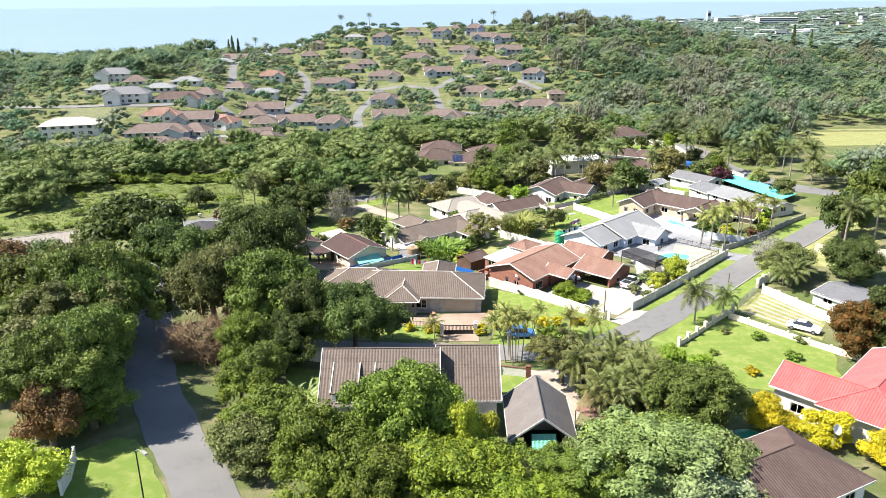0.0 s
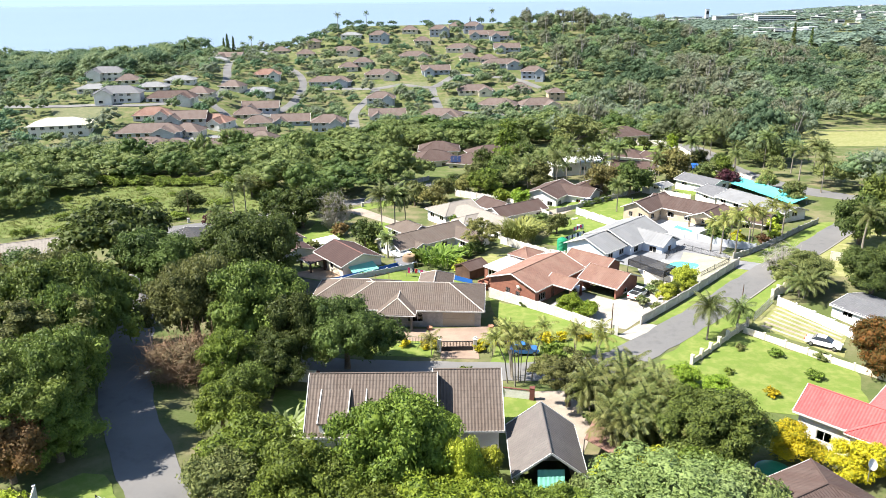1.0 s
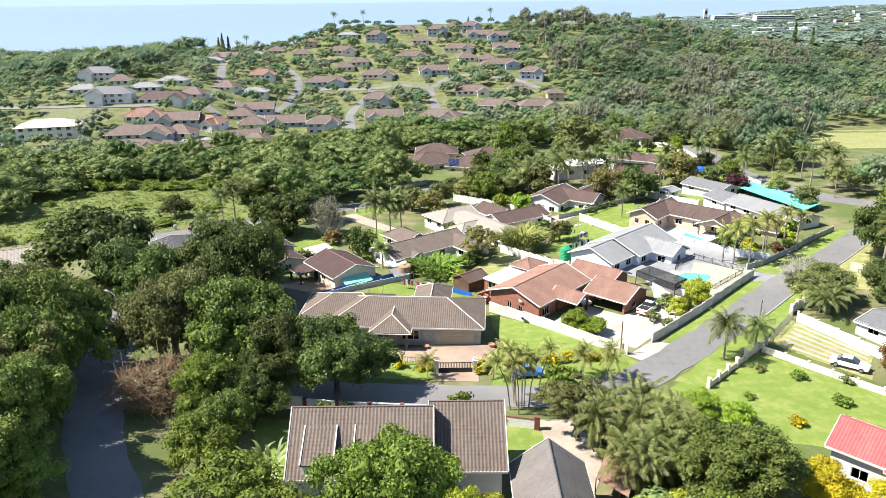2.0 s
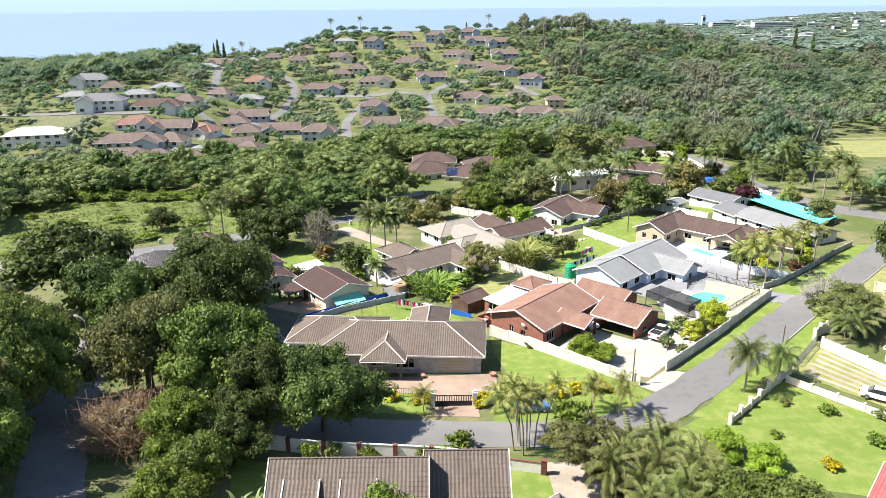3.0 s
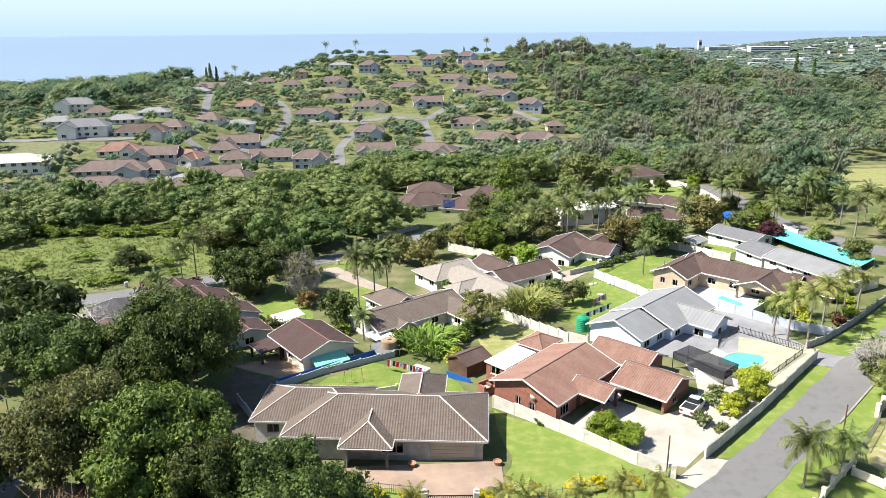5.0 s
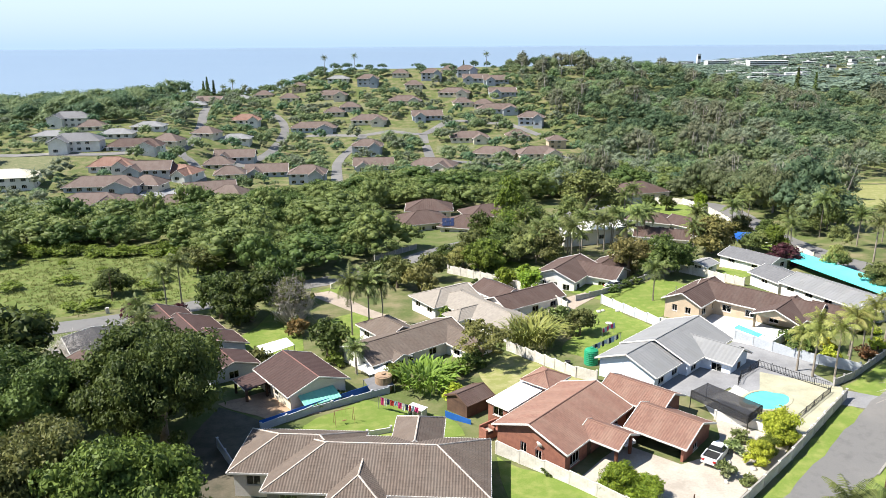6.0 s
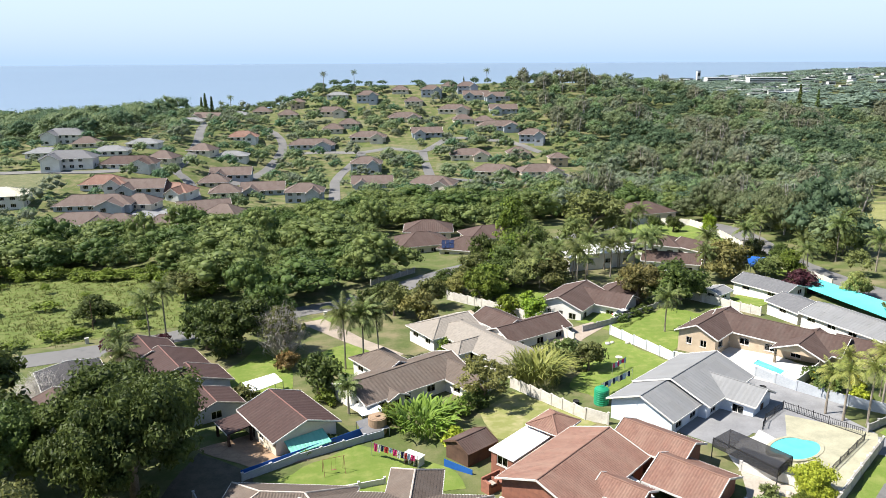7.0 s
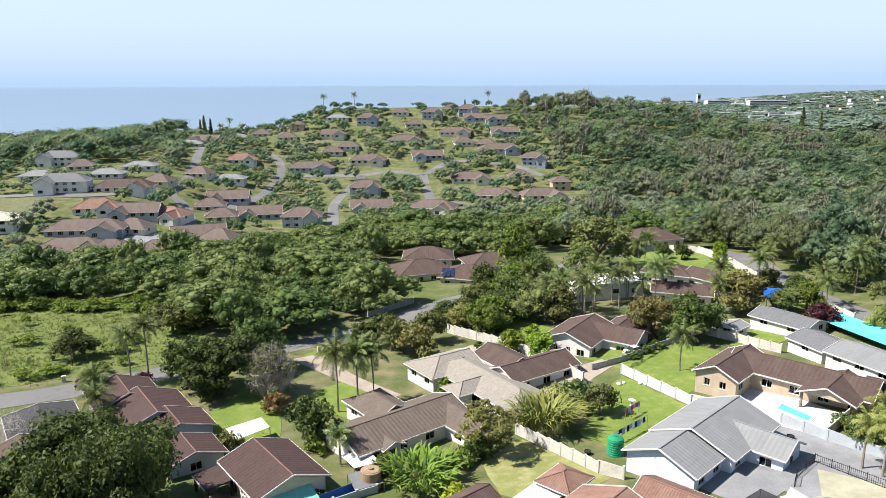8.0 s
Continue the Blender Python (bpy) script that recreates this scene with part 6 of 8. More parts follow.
verge_trees = [(p.x + float(rw.uniform(6.0, 9.0)), p.y, float(rw.uniform(3.8, 6.0)), float(rw.uniform(8.0, 13.0))) for p in AVENUE_LINE if p.x > 75 and 225 < p.y < 292]
planting = scatter(rw, in_gardens, (10, 122, 150, 302), 6.4, 2.6, 4.6, 4.5, 9.0)
rw.shuffle(planting)
planting = [tuple(v) for v in planting]
p2 = len(planting) // 2
woods("garden_thicket", LEAF_THICK, planting[:p2], "thick dark garden trees round half-hidden houses", 20, 60, 0.1, 7)
woods("roadside_thicket", LEAF_WILD, verge_trees, "tall olive trees leaning over the road", 20, 60, 0.09, 14, 0.85, 1)
woods("garden_thicket", LEAF_OLIVE, planting[p2:], "olive garden trees round half-hidden houses", 20, 60, 0.1, 8)


def tufts(name, inside, bounds, spacing, height, material, label, seed, blades=7):
    """Rough grass: countless small upright blades, thicker in some places than in others."""
    g = np.random.default_rng(seed)
    V, T = [], []
    x0, x1, y0, y1 = bounds
    for k in range(int((x1 - x0) * (y1 - y0) / spacing ** 2)):
        x, y = g.uniform(x0, x1), g.uniform(y0, y1)
        thick = 0.5 + 0.5 * noise.noise((x * 0.09, y * 0.09, 3.0))
        if g.random() > 0.25 + 0.9 * thick or not inside(x, y):
            continue
        z, r, h = ground(x, y), g.uniform(0.3, 1.1), height * g.uniform(0.4, 1.0) * (0.6 + 0.7 * thick)
        for j in range(blades):
            a, b = g.uniform(0, 6.28), g.uniform(0, 6.28)
            px, py = x + r * math.cos(a) * g.random(), y + r * math.sin(a) * g.random()
            n = len(V)
            V += [(px - 0.11 * math.sin(b), py + 0.11 * math.cos(b), z - 0.05), (px + 0.11 * math.sin(b), py - 0.11 * math.cos(b), z - 0.05), (px + h * 0.5 * math.cos(b), py + h * 0.5 * math.sin(b), z + h * g.uniform(0.5, 1.0))]
            T.append((n, n + 1, n + 2))
    tagged(new(name, arrays_mesh(name, V, T, [], material)), label, "grass", kind="stuff")


def in_meadow(x, y):
    return x < -44 and off_roads(x, y, 5.5) and y > 172 + (x + 46) * 0.42 and y < (min(219.0, 201 + (-48 - x) * 1.0) if x > -103 else 172)


MEADOW_BLADES = leafy("meadow_blades", (0.19, 0.215, 0.062), (0.12, 0.145, 0.04), back=0.3, tint=(0.23, 0.23, 0.085))
tufts("meadow_grass", in_meadow, (-120, -44, 140, 226), 0.95, 0.7, MEADOW_BLADES, "long rough grass of an open meadow", 41)
meadow_bushes = [s for s in scatter(np.random.default_rng(43), in_meadow, (-150, -44, 140, 250), 11.0, 0.9, 2.6, 1.0, 2.6) if (s[0] * 7 + s[1] * 3) % 1.0 < 0.6]
fringe = [(x + float(rw.uniform(-2, 2)), min(221.0, 203 + (-48 - x)) - float(rw.uniform(0.5, 4.5)), float(rw.uniform(1.4, 2.8)), float(rw.uniform(1.6, 4.0))) for x in np.arange(-108, -47, 1.5)]
edge_bushes = [s for s in scatter(np.random.default_rng(44), lambda x, y: x < -46 and 6.0 < min((Vector((x, y)) - q).length for q in AVENUE_LINE) < 10.0 and y > 172 + (x + 46) * 0.42, (-110, -46, 150, 200), 3.2, 0.9, 1.8, 1.0, 2.2) if (s[0] * 5) % 1.0 < 0.7]
woods("meadow_scrub", LEAF_MID, meadow_bushes + edge_bushes + fringe, "low scrub bushes scattered in the meadow", 10, 44, 0.2, 9)
# kinds of tree keep company: each takes the stands that suit it, with strays
stands = {"gum": [], "dark": [], "wild": [], "fresh": [], "grey": []}
for x, y, r, h in hill:
    site = noise.noise((x * 0.02 + 7.0, y * 0.02, 1.0)) + float(rw.uniform(-0.38, 0.38))
    stands["gum" if h > 12.2 and site > -0.05 else "dark" if site < -0.24 else "wild" if site < 0.0 else "fresh" if site < 0.2 else "grey"].append((x, y, r, h))
# leaf colours here hold distance haze, paler and bluer than the trees' own
for kind, leaf_kind, label, seed, squash in (("gum", LEAF_GUM, "tall brownish gum trees on the hill", 3, 1.0), ("dark", LEAF_COAST, "dark green forest on the hill", 4, 0.75), ("wild", LEAF_WILD, "olive forest crowns on the hill", 6, 0.8), ("fresh", LEAF_HAZED_GREEN, "green forest crowns on the hill, haze in their leaf colour", 15, 0.75), ("grey", LEAF_HILL, "gum crowns on the hill, greyed by haze in their leaf colour", 16, 0.95)):
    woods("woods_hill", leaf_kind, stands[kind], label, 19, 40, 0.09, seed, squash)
# pale gum stems that stand out of the canopy
bm = bmesh.new()
for x, y, r, h in [s for s in stands["gum"] + stands["grey"] if s[0] < 0.52 * s[1]][:110]:
    z = ground(x, y)
    for k in range(3):
        lean = Vector((float(rw.uniform(-2, 2)), float(rw.uniform(-2, 2)), 0))
        tube(bm, [(x, y - r * 0.5, z), Vector((x, y - r * 0.7, z + h * 0.6)) + lean * 0.6, Vector((x, y - r * 0.8, z + h * 0.94)) + lean], [0.26, 0.18, 0.06], 4)
tagged(part("gum_stems", bm, TWIGS), "pale bare gum stems among the hill woods", "tree stems", kind="stuff")


# ---- the far hillside ----
SHEET_CREAM = tiled_roof("cream_roof_sheet", (0.5, 0.47, 0.36), (0.42, 0.39, 0.3), lichen=(0.4, 0.38, 0.3), grey=0.2, rough=0.6)
HILL_TILE = tiled_roof("hill_brown_tiles", (0.13, 0.094, 0.08), (0.09, 0.066, 0.056), lichen=(0.21, 0.18, 0.16))


def far_house(label, L, D, roof, wall, wing, storeys, at, kind="hip", rise=3.2):
    x, y, rot = at
    ob = thing("hill_house", pose(x, y, ground(x, y) - 0.4, 0, 0, rot), label, "house", "houses on the far hill")
    e = 2.5 if storeys == 1 else 5.0
    wins = [("w", u, 1.8, 0.8, 1.4) for u in np.arange(1.2, L - 4.0, 3.6)]
    if storeys == 2:
        wins = wins + [("w", u, 1.8, 3.5, 1.3) for u in np.arange(1.2, L - 4.0, 3.6)]
    block(ob, 0, 0, L, D, 0, e, rise, kind, roof, wall, {"f": wins, "b": [], "l": [], "r": [("w", D * 0.3, 1.6, 0.9, 1.3)]}, over=0.7, plinth=2.6, rows=(3.0, 0.8, 0.0))
    if wing:
        block(ob, wing * L * 0.24, -D * 0.45, D * 0.8, L * 0.38, 90, e - 0.1, rise * 0.75, "gable", roof, wall, {"l": [("w", L * 0.08, 2.0, 0.7, 1.4)], "r": [], "f": [], "b": []}, over=0.5, plinth=2.6, rows=(3.0, 0.8, 0.0))
    return ob


FAR_FORMS = [
    far_house("far house with a broad brown hipped tile roof and cream walls", 23, 13, HILL_TILE, CREAM_WALL, 1, 1, (-118, 293, 8)),
    far_house("far house with a brown gabled tile roof and pale walls", 20, 12, HILL_TILE, GREY_WALL, -1, 1, (-120, 351, 6), "gable"),
    far_house("far two-storey house with a brown roof and pale walls", 17, 12, HILL_TILE, GREY_WALL, 1, 2, (-55, 362, 4)),
    far_house("far white house with a dark grey roof", 23, 12, SLATE, WHITE_WALL, -1, 2, (-162, 378, 10)),
    far_house("far house with a reddish tiled roof and white walls", 18, 12, TILE_TERRA, WHITE_WALL, 1, 1, (-135, 350, 12)),
    far_house("far long house with a dark brown roof", 28, 12, HILL_TILE, GREY_WALL, 1, 1, (-126, 321, 8)),
    far_house("far two-storey orange brick house with a flat-pitched roof", 11, 10, HILL_TILE, TAN_WALL, 0, 2, (-98, 590, 4), rise=2.4),
    far_house("far white house with a pale grey roof", 17, 11, TILE_GREY, WHITE_WALL, 0, 1, (-156, 408, 8), rise=2.2),
    far_house("far small house with a brown hipped roof", 14, 11, HILL_TILE, CREAM_WALL, 0, 1, (-112, 328, -6)),
    far_house("far two-storey white house with a pale cream hipped roof", 25, 14, SHEET_CREAM, WHITE_WALL, 0, 2, (-164, 321, 14), rise=2.6),
    far_house("far long white house with a dark brown roof", 25, 11, TILE_DARK, WHITE_WALL, 1, 1, (-137, 382, 6)),
]
HILL_HOUSES = [(o.location.x, o.location.y) for o in FAR_FORMS]


def hill_street(*houses):
    """A row of far houses: form, x, y, turn."""
    for form, x, y, turn in houses:
        copy_thing(FAR_FORMS[form], pose(x, y, ground(x, y) - 0.4, 0, 0, turn))
        HILL_HOUSES.append((x, y))


hill_street((7, -148, 429, 4), (8, -129, 402, -8), (4, -108, 353, -10), (8, -104, 290, 10), (8, -88, 287, 6), (1, -87, 325, 20), (8, -77, 317, -12), (8, -99, 380, 8))
hill_street((1, -97, 402, 6), (8, -90, 365, 12), (8, -120, 434, -14), (7, -106, 438, 4), (4, -112, 486, 10), (1, -156, 566, -12), (7, -158, 536, 6), (7, -140, 584, 4))
hill_street((8, -100, 562, 8), (5, -72, 489, 4), (0, -40, 506, 2), (0, -71, 566, 6), (1, -29, 398, 4), (2, -48, 598, 3), (2, -35, 434, 2), (7, -71, 608, 0))
hill_street((0, -19, 551, 4), (0, 0, 396, -14), (1, -4, 515, 6), (0, 21, 466, 2), (0, 15, 570, -4), (2, -1, 613, 2), (2, 26, 622, 6), (8, 13, 632, 0))
hill_street((8, -14, 590, 4), (8, -25, 622, 2), (1, 32, 606, -2), (1, 47, 602, 4), (1, 49, 570, 2), (5, 43, 529, 4), (2, 61, 500, -8), (0, 32, 424, -16))
hill_street((0, 55, 424, 10), (8, 49, 469, 4), (6, 68, 446, 2), (8, 20, 545, 8), (8, 34, 541, -4), (1, -77, 380, 8), (8, -124, 590, 6), (8, -55, 536, 4))
hill_street((8, -178, 430, 14), (7, -186, 404, 8), (3, -196, 446, 4), (8, -64, 524, 6))

HILL_ROADS = ([(-103, 300), (-98, 313), (-95, 330), (-99, 352), (-110, 377), (-121, 393), (-123, 424), (-131, 462), (-146, 520), (-150, 560)],
              [(-94, 387), (-87, 422), (-87, 458), (-89, 486), (-97, 510), (-108, 525)],
              [(-42, 360), (-46, 390), (-48, 419), (-41, 477)], [(-86, 472), (-67, 478), (-41, 477), (-26, 486), (-6, 479), (11, 508), (32, 503), (48, 498), (63, 475)],
              [(1, 379), (0, 407), (-3, 440), (-6, 479)], [(61, 370), (70, 416), (62, 420), (50, 404), (31, 405), (6, 413), (0, 407)],
              [(-250, 366), (-184, 367), (-171, 369), (-154, 368), (-142, 371), (-121, 393)])
for line in HILL_ROADS:
    strip("road_far", line, 5.0, ASPHALT, 0.14, "grey street on the far hillside", "road", 6.0, 2)
patch("court", [(-111, 308), (-112, 328), (-99, 332), (-90, 326), (-92, 304)], GREY_PAVE, 0.12, "pale concrete turning court between far houses", "driveway", 8.0)
patch("field", [(-190, 364), (-161, 365), (-152, 347), (-172, 332)], HILL_GRASS, 0.1, "dry mown field beside far houses", "field", 9.0)
patch("field", [(2, 432), (22, 444), (26, 460), (2, 456)], HILL_GRASS, 0.1, "dry mown lawn between far houses", "lawn", 9.0)
patch("field", [(-65, 484), (-9, 493), (-9, 482), (-63, 471)], HILL_GRASS, 0.1, "dry mown lawn between far houses", "lawn", 9.0)
patch("field", [(-62, 538), (-45, 555), (-29, 547), (-47, 534)], HILL_GRASS, 0.1, "dry mown lawn between far houses", "lawn", 9.0)
patch("field", [(-96, 530), (-66, 552), (-67, 560), (-96, 548)], HILL_GRASS, 0.1, "dry mown lawn between far houses", "lawn", 9.0)
HILL_LINES = [p for line in HILL_ROADS for p in curve_points(line, 6.0)]


def on_hill(x, y):
    if any(abs(x - hx) < 12.5 and -17 < y - hy < 8 for hx, hy in HILL_HOUSES) or any((p - Vector((x, y))).length < 4.8 for p in HILL_LINES):
        return False
    if -190 < x < -150 and 330 < y < 367 or -114 < x < -88 and 302 < y < 334 or -66 < x < -8 and 470 < y < 492 or 1 < x < 26 and 432 < y < 460:
        return False
    return x < woods_edge(y) and not (x > -75 and y < 350) and off_roads(x, y) and not (y < 300 and (x > -55 or y < max(238, 296 + (x + 50) * 0.97)))


rh = np.random.default_rng(8)
gardens = scatter(rh, on_hill, (-330, 90, 236, 630), 7.2, 1.0, 1.0, 1.0, 1.0)
gardens = [s for s in gardens if rh.random() < 0.88 - 0.3 * math.sin(s[0] * 0.07) * math.sin(s[1] * 0.06)]
gardens = [(x, y, 1.8 + 3.3 * g ** 1.5, 2.4 + 6.6 * g ** 1.6) for (x, y, _, _), g in zip(gardens, rh.random(len(gardens)))]
coast = scatter(rh, lambda x, y: x < -176 - 0.12 * (y - 470) and y > 452, (-460, -120, 450, 640), 13.0, 6.5, 12.5, 8.0, 17.0)
crest = scatter(rh, lambda x, y: (x * 0.61) % 1.0 < 0.6, (-150, 70, 618, 650), 10.0, 2.6, 5.0, 4.0, 7.5)
rh.shuffle(gardens)
gardens = [tuple(v) for v in gardens]
g4 = len(gardens) // 4
# garden and shore leaves likewise have haze mixed into their colour
for k, (leaf_kind, label) in enumerate(((LEAF_COAST, "dark garden trees between the far houses"), (LEAF_HILL, "garden trees between the far houses, greyed by haze in their leaf colour"), (LEAF_HAZED_GREEN, "green garden trees between the far houses, haze in their leaf colour"), (LEAF_WILD, "olive garden trees between the far houses"))):
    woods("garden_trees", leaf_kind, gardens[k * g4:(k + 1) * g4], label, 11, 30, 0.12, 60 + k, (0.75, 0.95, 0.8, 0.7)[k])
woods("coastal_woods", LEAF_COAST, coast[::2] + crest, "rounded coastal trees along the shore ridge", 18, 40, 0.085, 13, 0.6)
woods("coastal_woods", LEAF_WILD, coast[1::2], "domed coastal trees along the shore ridge, paled by haze in their leaf colour", 18, 40, 0.085, 17, 0.6)


# ---- walls and fences ----
def boundary(name, pts, height, panel, post, label, every=2.2, thick=0.12, post_w=0.22, extra=0.15, cap_mat=None, group=""):
    """A wall of panels between posts along points on the plan, stepping with the land."""
    ob = thing(name, pose(*pts[0], ground(*pts[0])), label, "fence" if "fence" in name else "wall", group)
    z0 = ground(*pts[0])
    o = Vector((*pts[0], z0))
    last = None
    for a, b in zip(pts, pts[1:]):
        a, b = Vector(a), Vector(b)
        n = max(1, round((b - a).length / every))
        turn = math.atan2(b.y - a.y, b.x - a.x)
        ln = (b - a).length / n
        for i in range(n + 1):
            p = a + (b - a) * (i / n)
            g = ground(p.x, p.y)
            if i < n:
                q = a + (b - a) * ((i + 1) / n)
                low = min(g, ground(q.x, q.y))
                pan = part("panel", boxed((post_w / 2 + 0.003, ln - post_w / 2 - 0.003, -thick / 2, thick / 2, -0.4, height + max(g, ground(q.x, q.y)) - low)), panel, ob)
                pan.matrix_local = Matrix.Translation(Vector((p.x, p.y, low)) - o) @ pose(0, 0, 0, 0, 0, math.degrees(turn))
                if cap_mat:
                    cp = part("coping", boxed((post_w / 2, ln - post_w / 2, -thick / 2 - 0.04, thick / 2 + 0.04, 0, 0.07)), cap_mat, ob)
                    cp.matrix_local = Matrix.Translation(Vector((p.x, p.y, height + max(g, ground(q.x, q.y)))) - o + Vector((0, 0, 0.002))) @ pose(0, 0, 0, 0, 0, math.degrees(turn))
            if last is None or (p - last).length > 0.05:
                po = part("post", boxed((-post_w / 2, post_w / 2, -post_w / 2, post_w / 2, -0.4, height + extra), (-post_w / 2 - 0.03, post_w / 2 + 0.03, -post_w / 2 - 0.03, post_w / 2 + 0.03, height + extra, height + extra + 0.06)), post, ob)
                po.matrix_local = Matrix.Translation(Vector((p.x, p.y, g)) - o) @ pose(0, 0, 0, 0, 0, math.degrees(turn))
            last = p
    return ob


def bar_fence(name, pts, height, material, label, gap=0.2, bar=0.035, every=2.4):
    """A fence of upright bars between rails."""
    z0 = ground(*pts[0])
    o = Vector((*pts[0], z0))
    ob = thing(name, Matrix.Translation(o), label, "fence")
    for a, b in zip(pts, pts[1:]):
        a, b = Vector(a), Vector(b)
        n = max(1, round((b - a).length / every))
        for i in range(n):
            p, q = a + (b - a) * (i / n), a + (b - a) * ((i + 1) / n)
            P, Q = Vector((p.x, p.y, ground(p.x, p.y))) - o, Vector((q.x, q.y, ground(q.x, q.y))) - o
            up = Vector((0, 0, 1))
            bm = bmesh.new()
            beam(bm, P - up * 0.3, P + up * (height + 0.1), 0.07, 0.07)
            part("post", bm, material, ob)
            for h in (0.15, height - 0.12):
                bm = bmesh.new()
                beam(bm, P + up * h, Q + up * h, 0.045, 0.045)
                part("rail", bm, material, ob)
            k = int((Q - P).length / gap)
            for j in range(1, k):
                r = P + (Q - P) * (j / k)
                bm = bmesh.new()
                beam(bm, r + up * 0.06, r + up * height, bar, bar)
                part("bar", bm, material, ob)
    return ob


boundary("precast_wall", [(7.6, 116.4), (14.6, 109.4), (21.4, 102.2), (24.6, 99.6)], 1.5, PRECAST, PRECAST, "weathered white precast concrete wall round a brick house", 3.6, post_w=0.16, extra=0.04)
boundary("street_wall", [(28.8, 102.9), (38.7, 111.9), (49.8, 122.8), (51.0, 124.0)], 1.25, PRECAST, PRECAST, "weathered cream street wall with posts", 3.0, cap_mat=KERB)
boundary("terrace_wall", [(41.2, 114.9), (36.8, 118.9), (34.0, 121.2)], 1.0, WHITE_WALL, WHITE_WALL, "low white terrace wall with stepped piers", 2.0)
boundary("terrace_wall", [(50.4, 123.6), (41.4, 114.9)], 1.0, WHITE_WALL, WHITE_WALL, "low white terrace wall along the street", 2.0)
boundary("garden_wall", [(31.0, 168.0), (37.4, 154.2), (40.4, 152.2)], 1.5, WHITE_WALL, GREY_WALL, "white plastered garden wall beside a lawn", 3.0)
boundary("garden_wall", [(51.6, 127.8), (55.2, 129.8), (62.7, 135.9), (69.9, 142.5), (76.1, 147.4)], 1.0, STONE_WALL, STONE_WALL, "low rough stone wall below a palm garden", 2.4)
boundary("lot_wall", [(66.5, 123.5), (69.5, 121.8), (80.0, 117.0)], 1.4, CREAM_WALL, CREAM_WALL, "cream wall under tall palms", 2.6)
boundary("garden_wall", [(46.6, 146.6), (49.6, 140.8), (53.4, 135.2), (57.0, 131.6)], 1.3, GREY_WALL, GREY_WALL, "blue-grey plastered garden wall", 3.0)
boundary("terrace_wall", [(49.8, 141.4), (56.0, 147.2)], 1.4, WHITE_WALL, WHITE_WALL, "white wall round a pool terrace", 2.5)
boundary("precast_wall", [(12.0, 148.6), (20.3, 136.2), (22.8, 134.4)], 1.5, PRECAST, PRECAST, "weathered precast wall behind a dry yard")
boundary("precast_wall", [(3.6, 196.4), (11.6, 187.2), (20.8, 174.4), (24.2, 165.0)], 1.7, PRECAST, PRECAST, "tall weathered precast wall along a lane")
boundary("garden_wall", [(26.8, 170.2), (32.4, 173.2), (42.2, 180.2), (50.0, 185.4)], 1.0, STONE_WALL, STONE_WALL, "low dark stone garden wall with plants", 3.0)
boundary("precast_wall", [(50.6, 184.4), (55.2, 177.4), (58.6, 172.4)], 1.5, PRECAST, PRECAST, "brownish precast wall behind a lawn")
boundary("roadside_wall", [(72.6, 275.0), (79.2, 268.4), (78.2, 243.0), (76.4, 218.6), (76.8, 204.0), (78.4, 186.0)], 1.7, PRECAST, CREAM_WALL, "long pale precast wall along the road", 3.0)
boundary("street_wall", [(-19.2, 86.8), (-11.7, 85.6), (-0.6, 84.4), (6.0, 83.0)], 1.5, WHITE_WALL, PIER_BRICK, "white street wall with dark red brick piers", 3.4, post_w=0.42, extra=0.1, cap_mat=WHITE_WALL)
boundary("street_wall", [(6.4, 82.6), (10.4, 81.6)], 1.2, WHITE_WALL, PIER_BRICK, "curved white entrance wall with brick pier", 4.6, post_w=0.55, extra=0.4, cap_mat=PIER_BRICK)
boundary("verge_wall", [(32.2, 90.6), (39.3, 97.4), (43.6, 101.3)], 0.75, CREAM_WALL, CREAM_WALL, "low cream wall with taller posts", 2.6, post_w=0.4, extra=0.6)
boundary("lot_wall", [(42.4, 99.4), (52.0, 88.4), (54.4, 85.6)], 0.9, CREAM_WALL, CREAM_WALL, "low cream wall beside a parking yard", 3.0)
boundary("lot_wall", [(50.6, 107.4), (56.4, 97.0), (58.4, 93.6)], 1.4, WHITE_WALL, WHITE_WALL, "tall white wall behind a parking yard", 3.0)
boundary("gate_wall", [(50.6, 109.4), (52.0, 110.8), (54.6, 112.0)], 1.5, WHITE_WALL, CREAM_WALL, "white gate wall at the parking yard", 1.6, post_w=0.45)
boundary("yard_wall", [(-20.6, 124.0), (-15.2, 128.6), (-7.8, 133.4), (-5.6, 134.6)], 0.9, GREY_WALL, GREY_WALL, "low grey wall with blue sheeting behind", 3.0)
boundary("lane_wall", [(-35.6, 59.4), (-34.6, 56.4), (-34.2, 54.0)], 1.4, WHITE_WALL, WHITE_WALL, "short white wall beside the lane", 2.4)
boundary("yard_wall", [(-24.6, 119.6), (-21.2, 114.0), (-19.0, 109.4)], 1.2, GREY_WALL, GREY_WALL, "weathered grey wall beside a tiled house", 3.0)
boundary("villa_fence", [(-13.6, 210.4), (-9.0, 216.0), (-4.0, 222.0)], 1.2, STONE_WALL, PRECAST, "grey panel fence beside the road", 2.6)
boundary("far_fence", [(52.0, 274.0), (66.0, 276.4), (78.0, 284.0)], 1.8, GREY_WALL, PRECAST, "grey panel fence round a far house", 3.0)
bar_fence("steel_fence", [(-9.4, 99.4), (-0.9, 97.6)], 1.25, surface("green_steel", (0.09, 0.16, 0.08), (0.05, 0.1, 0.05), rough=0.5), "green steel palisade fence before a driveway")
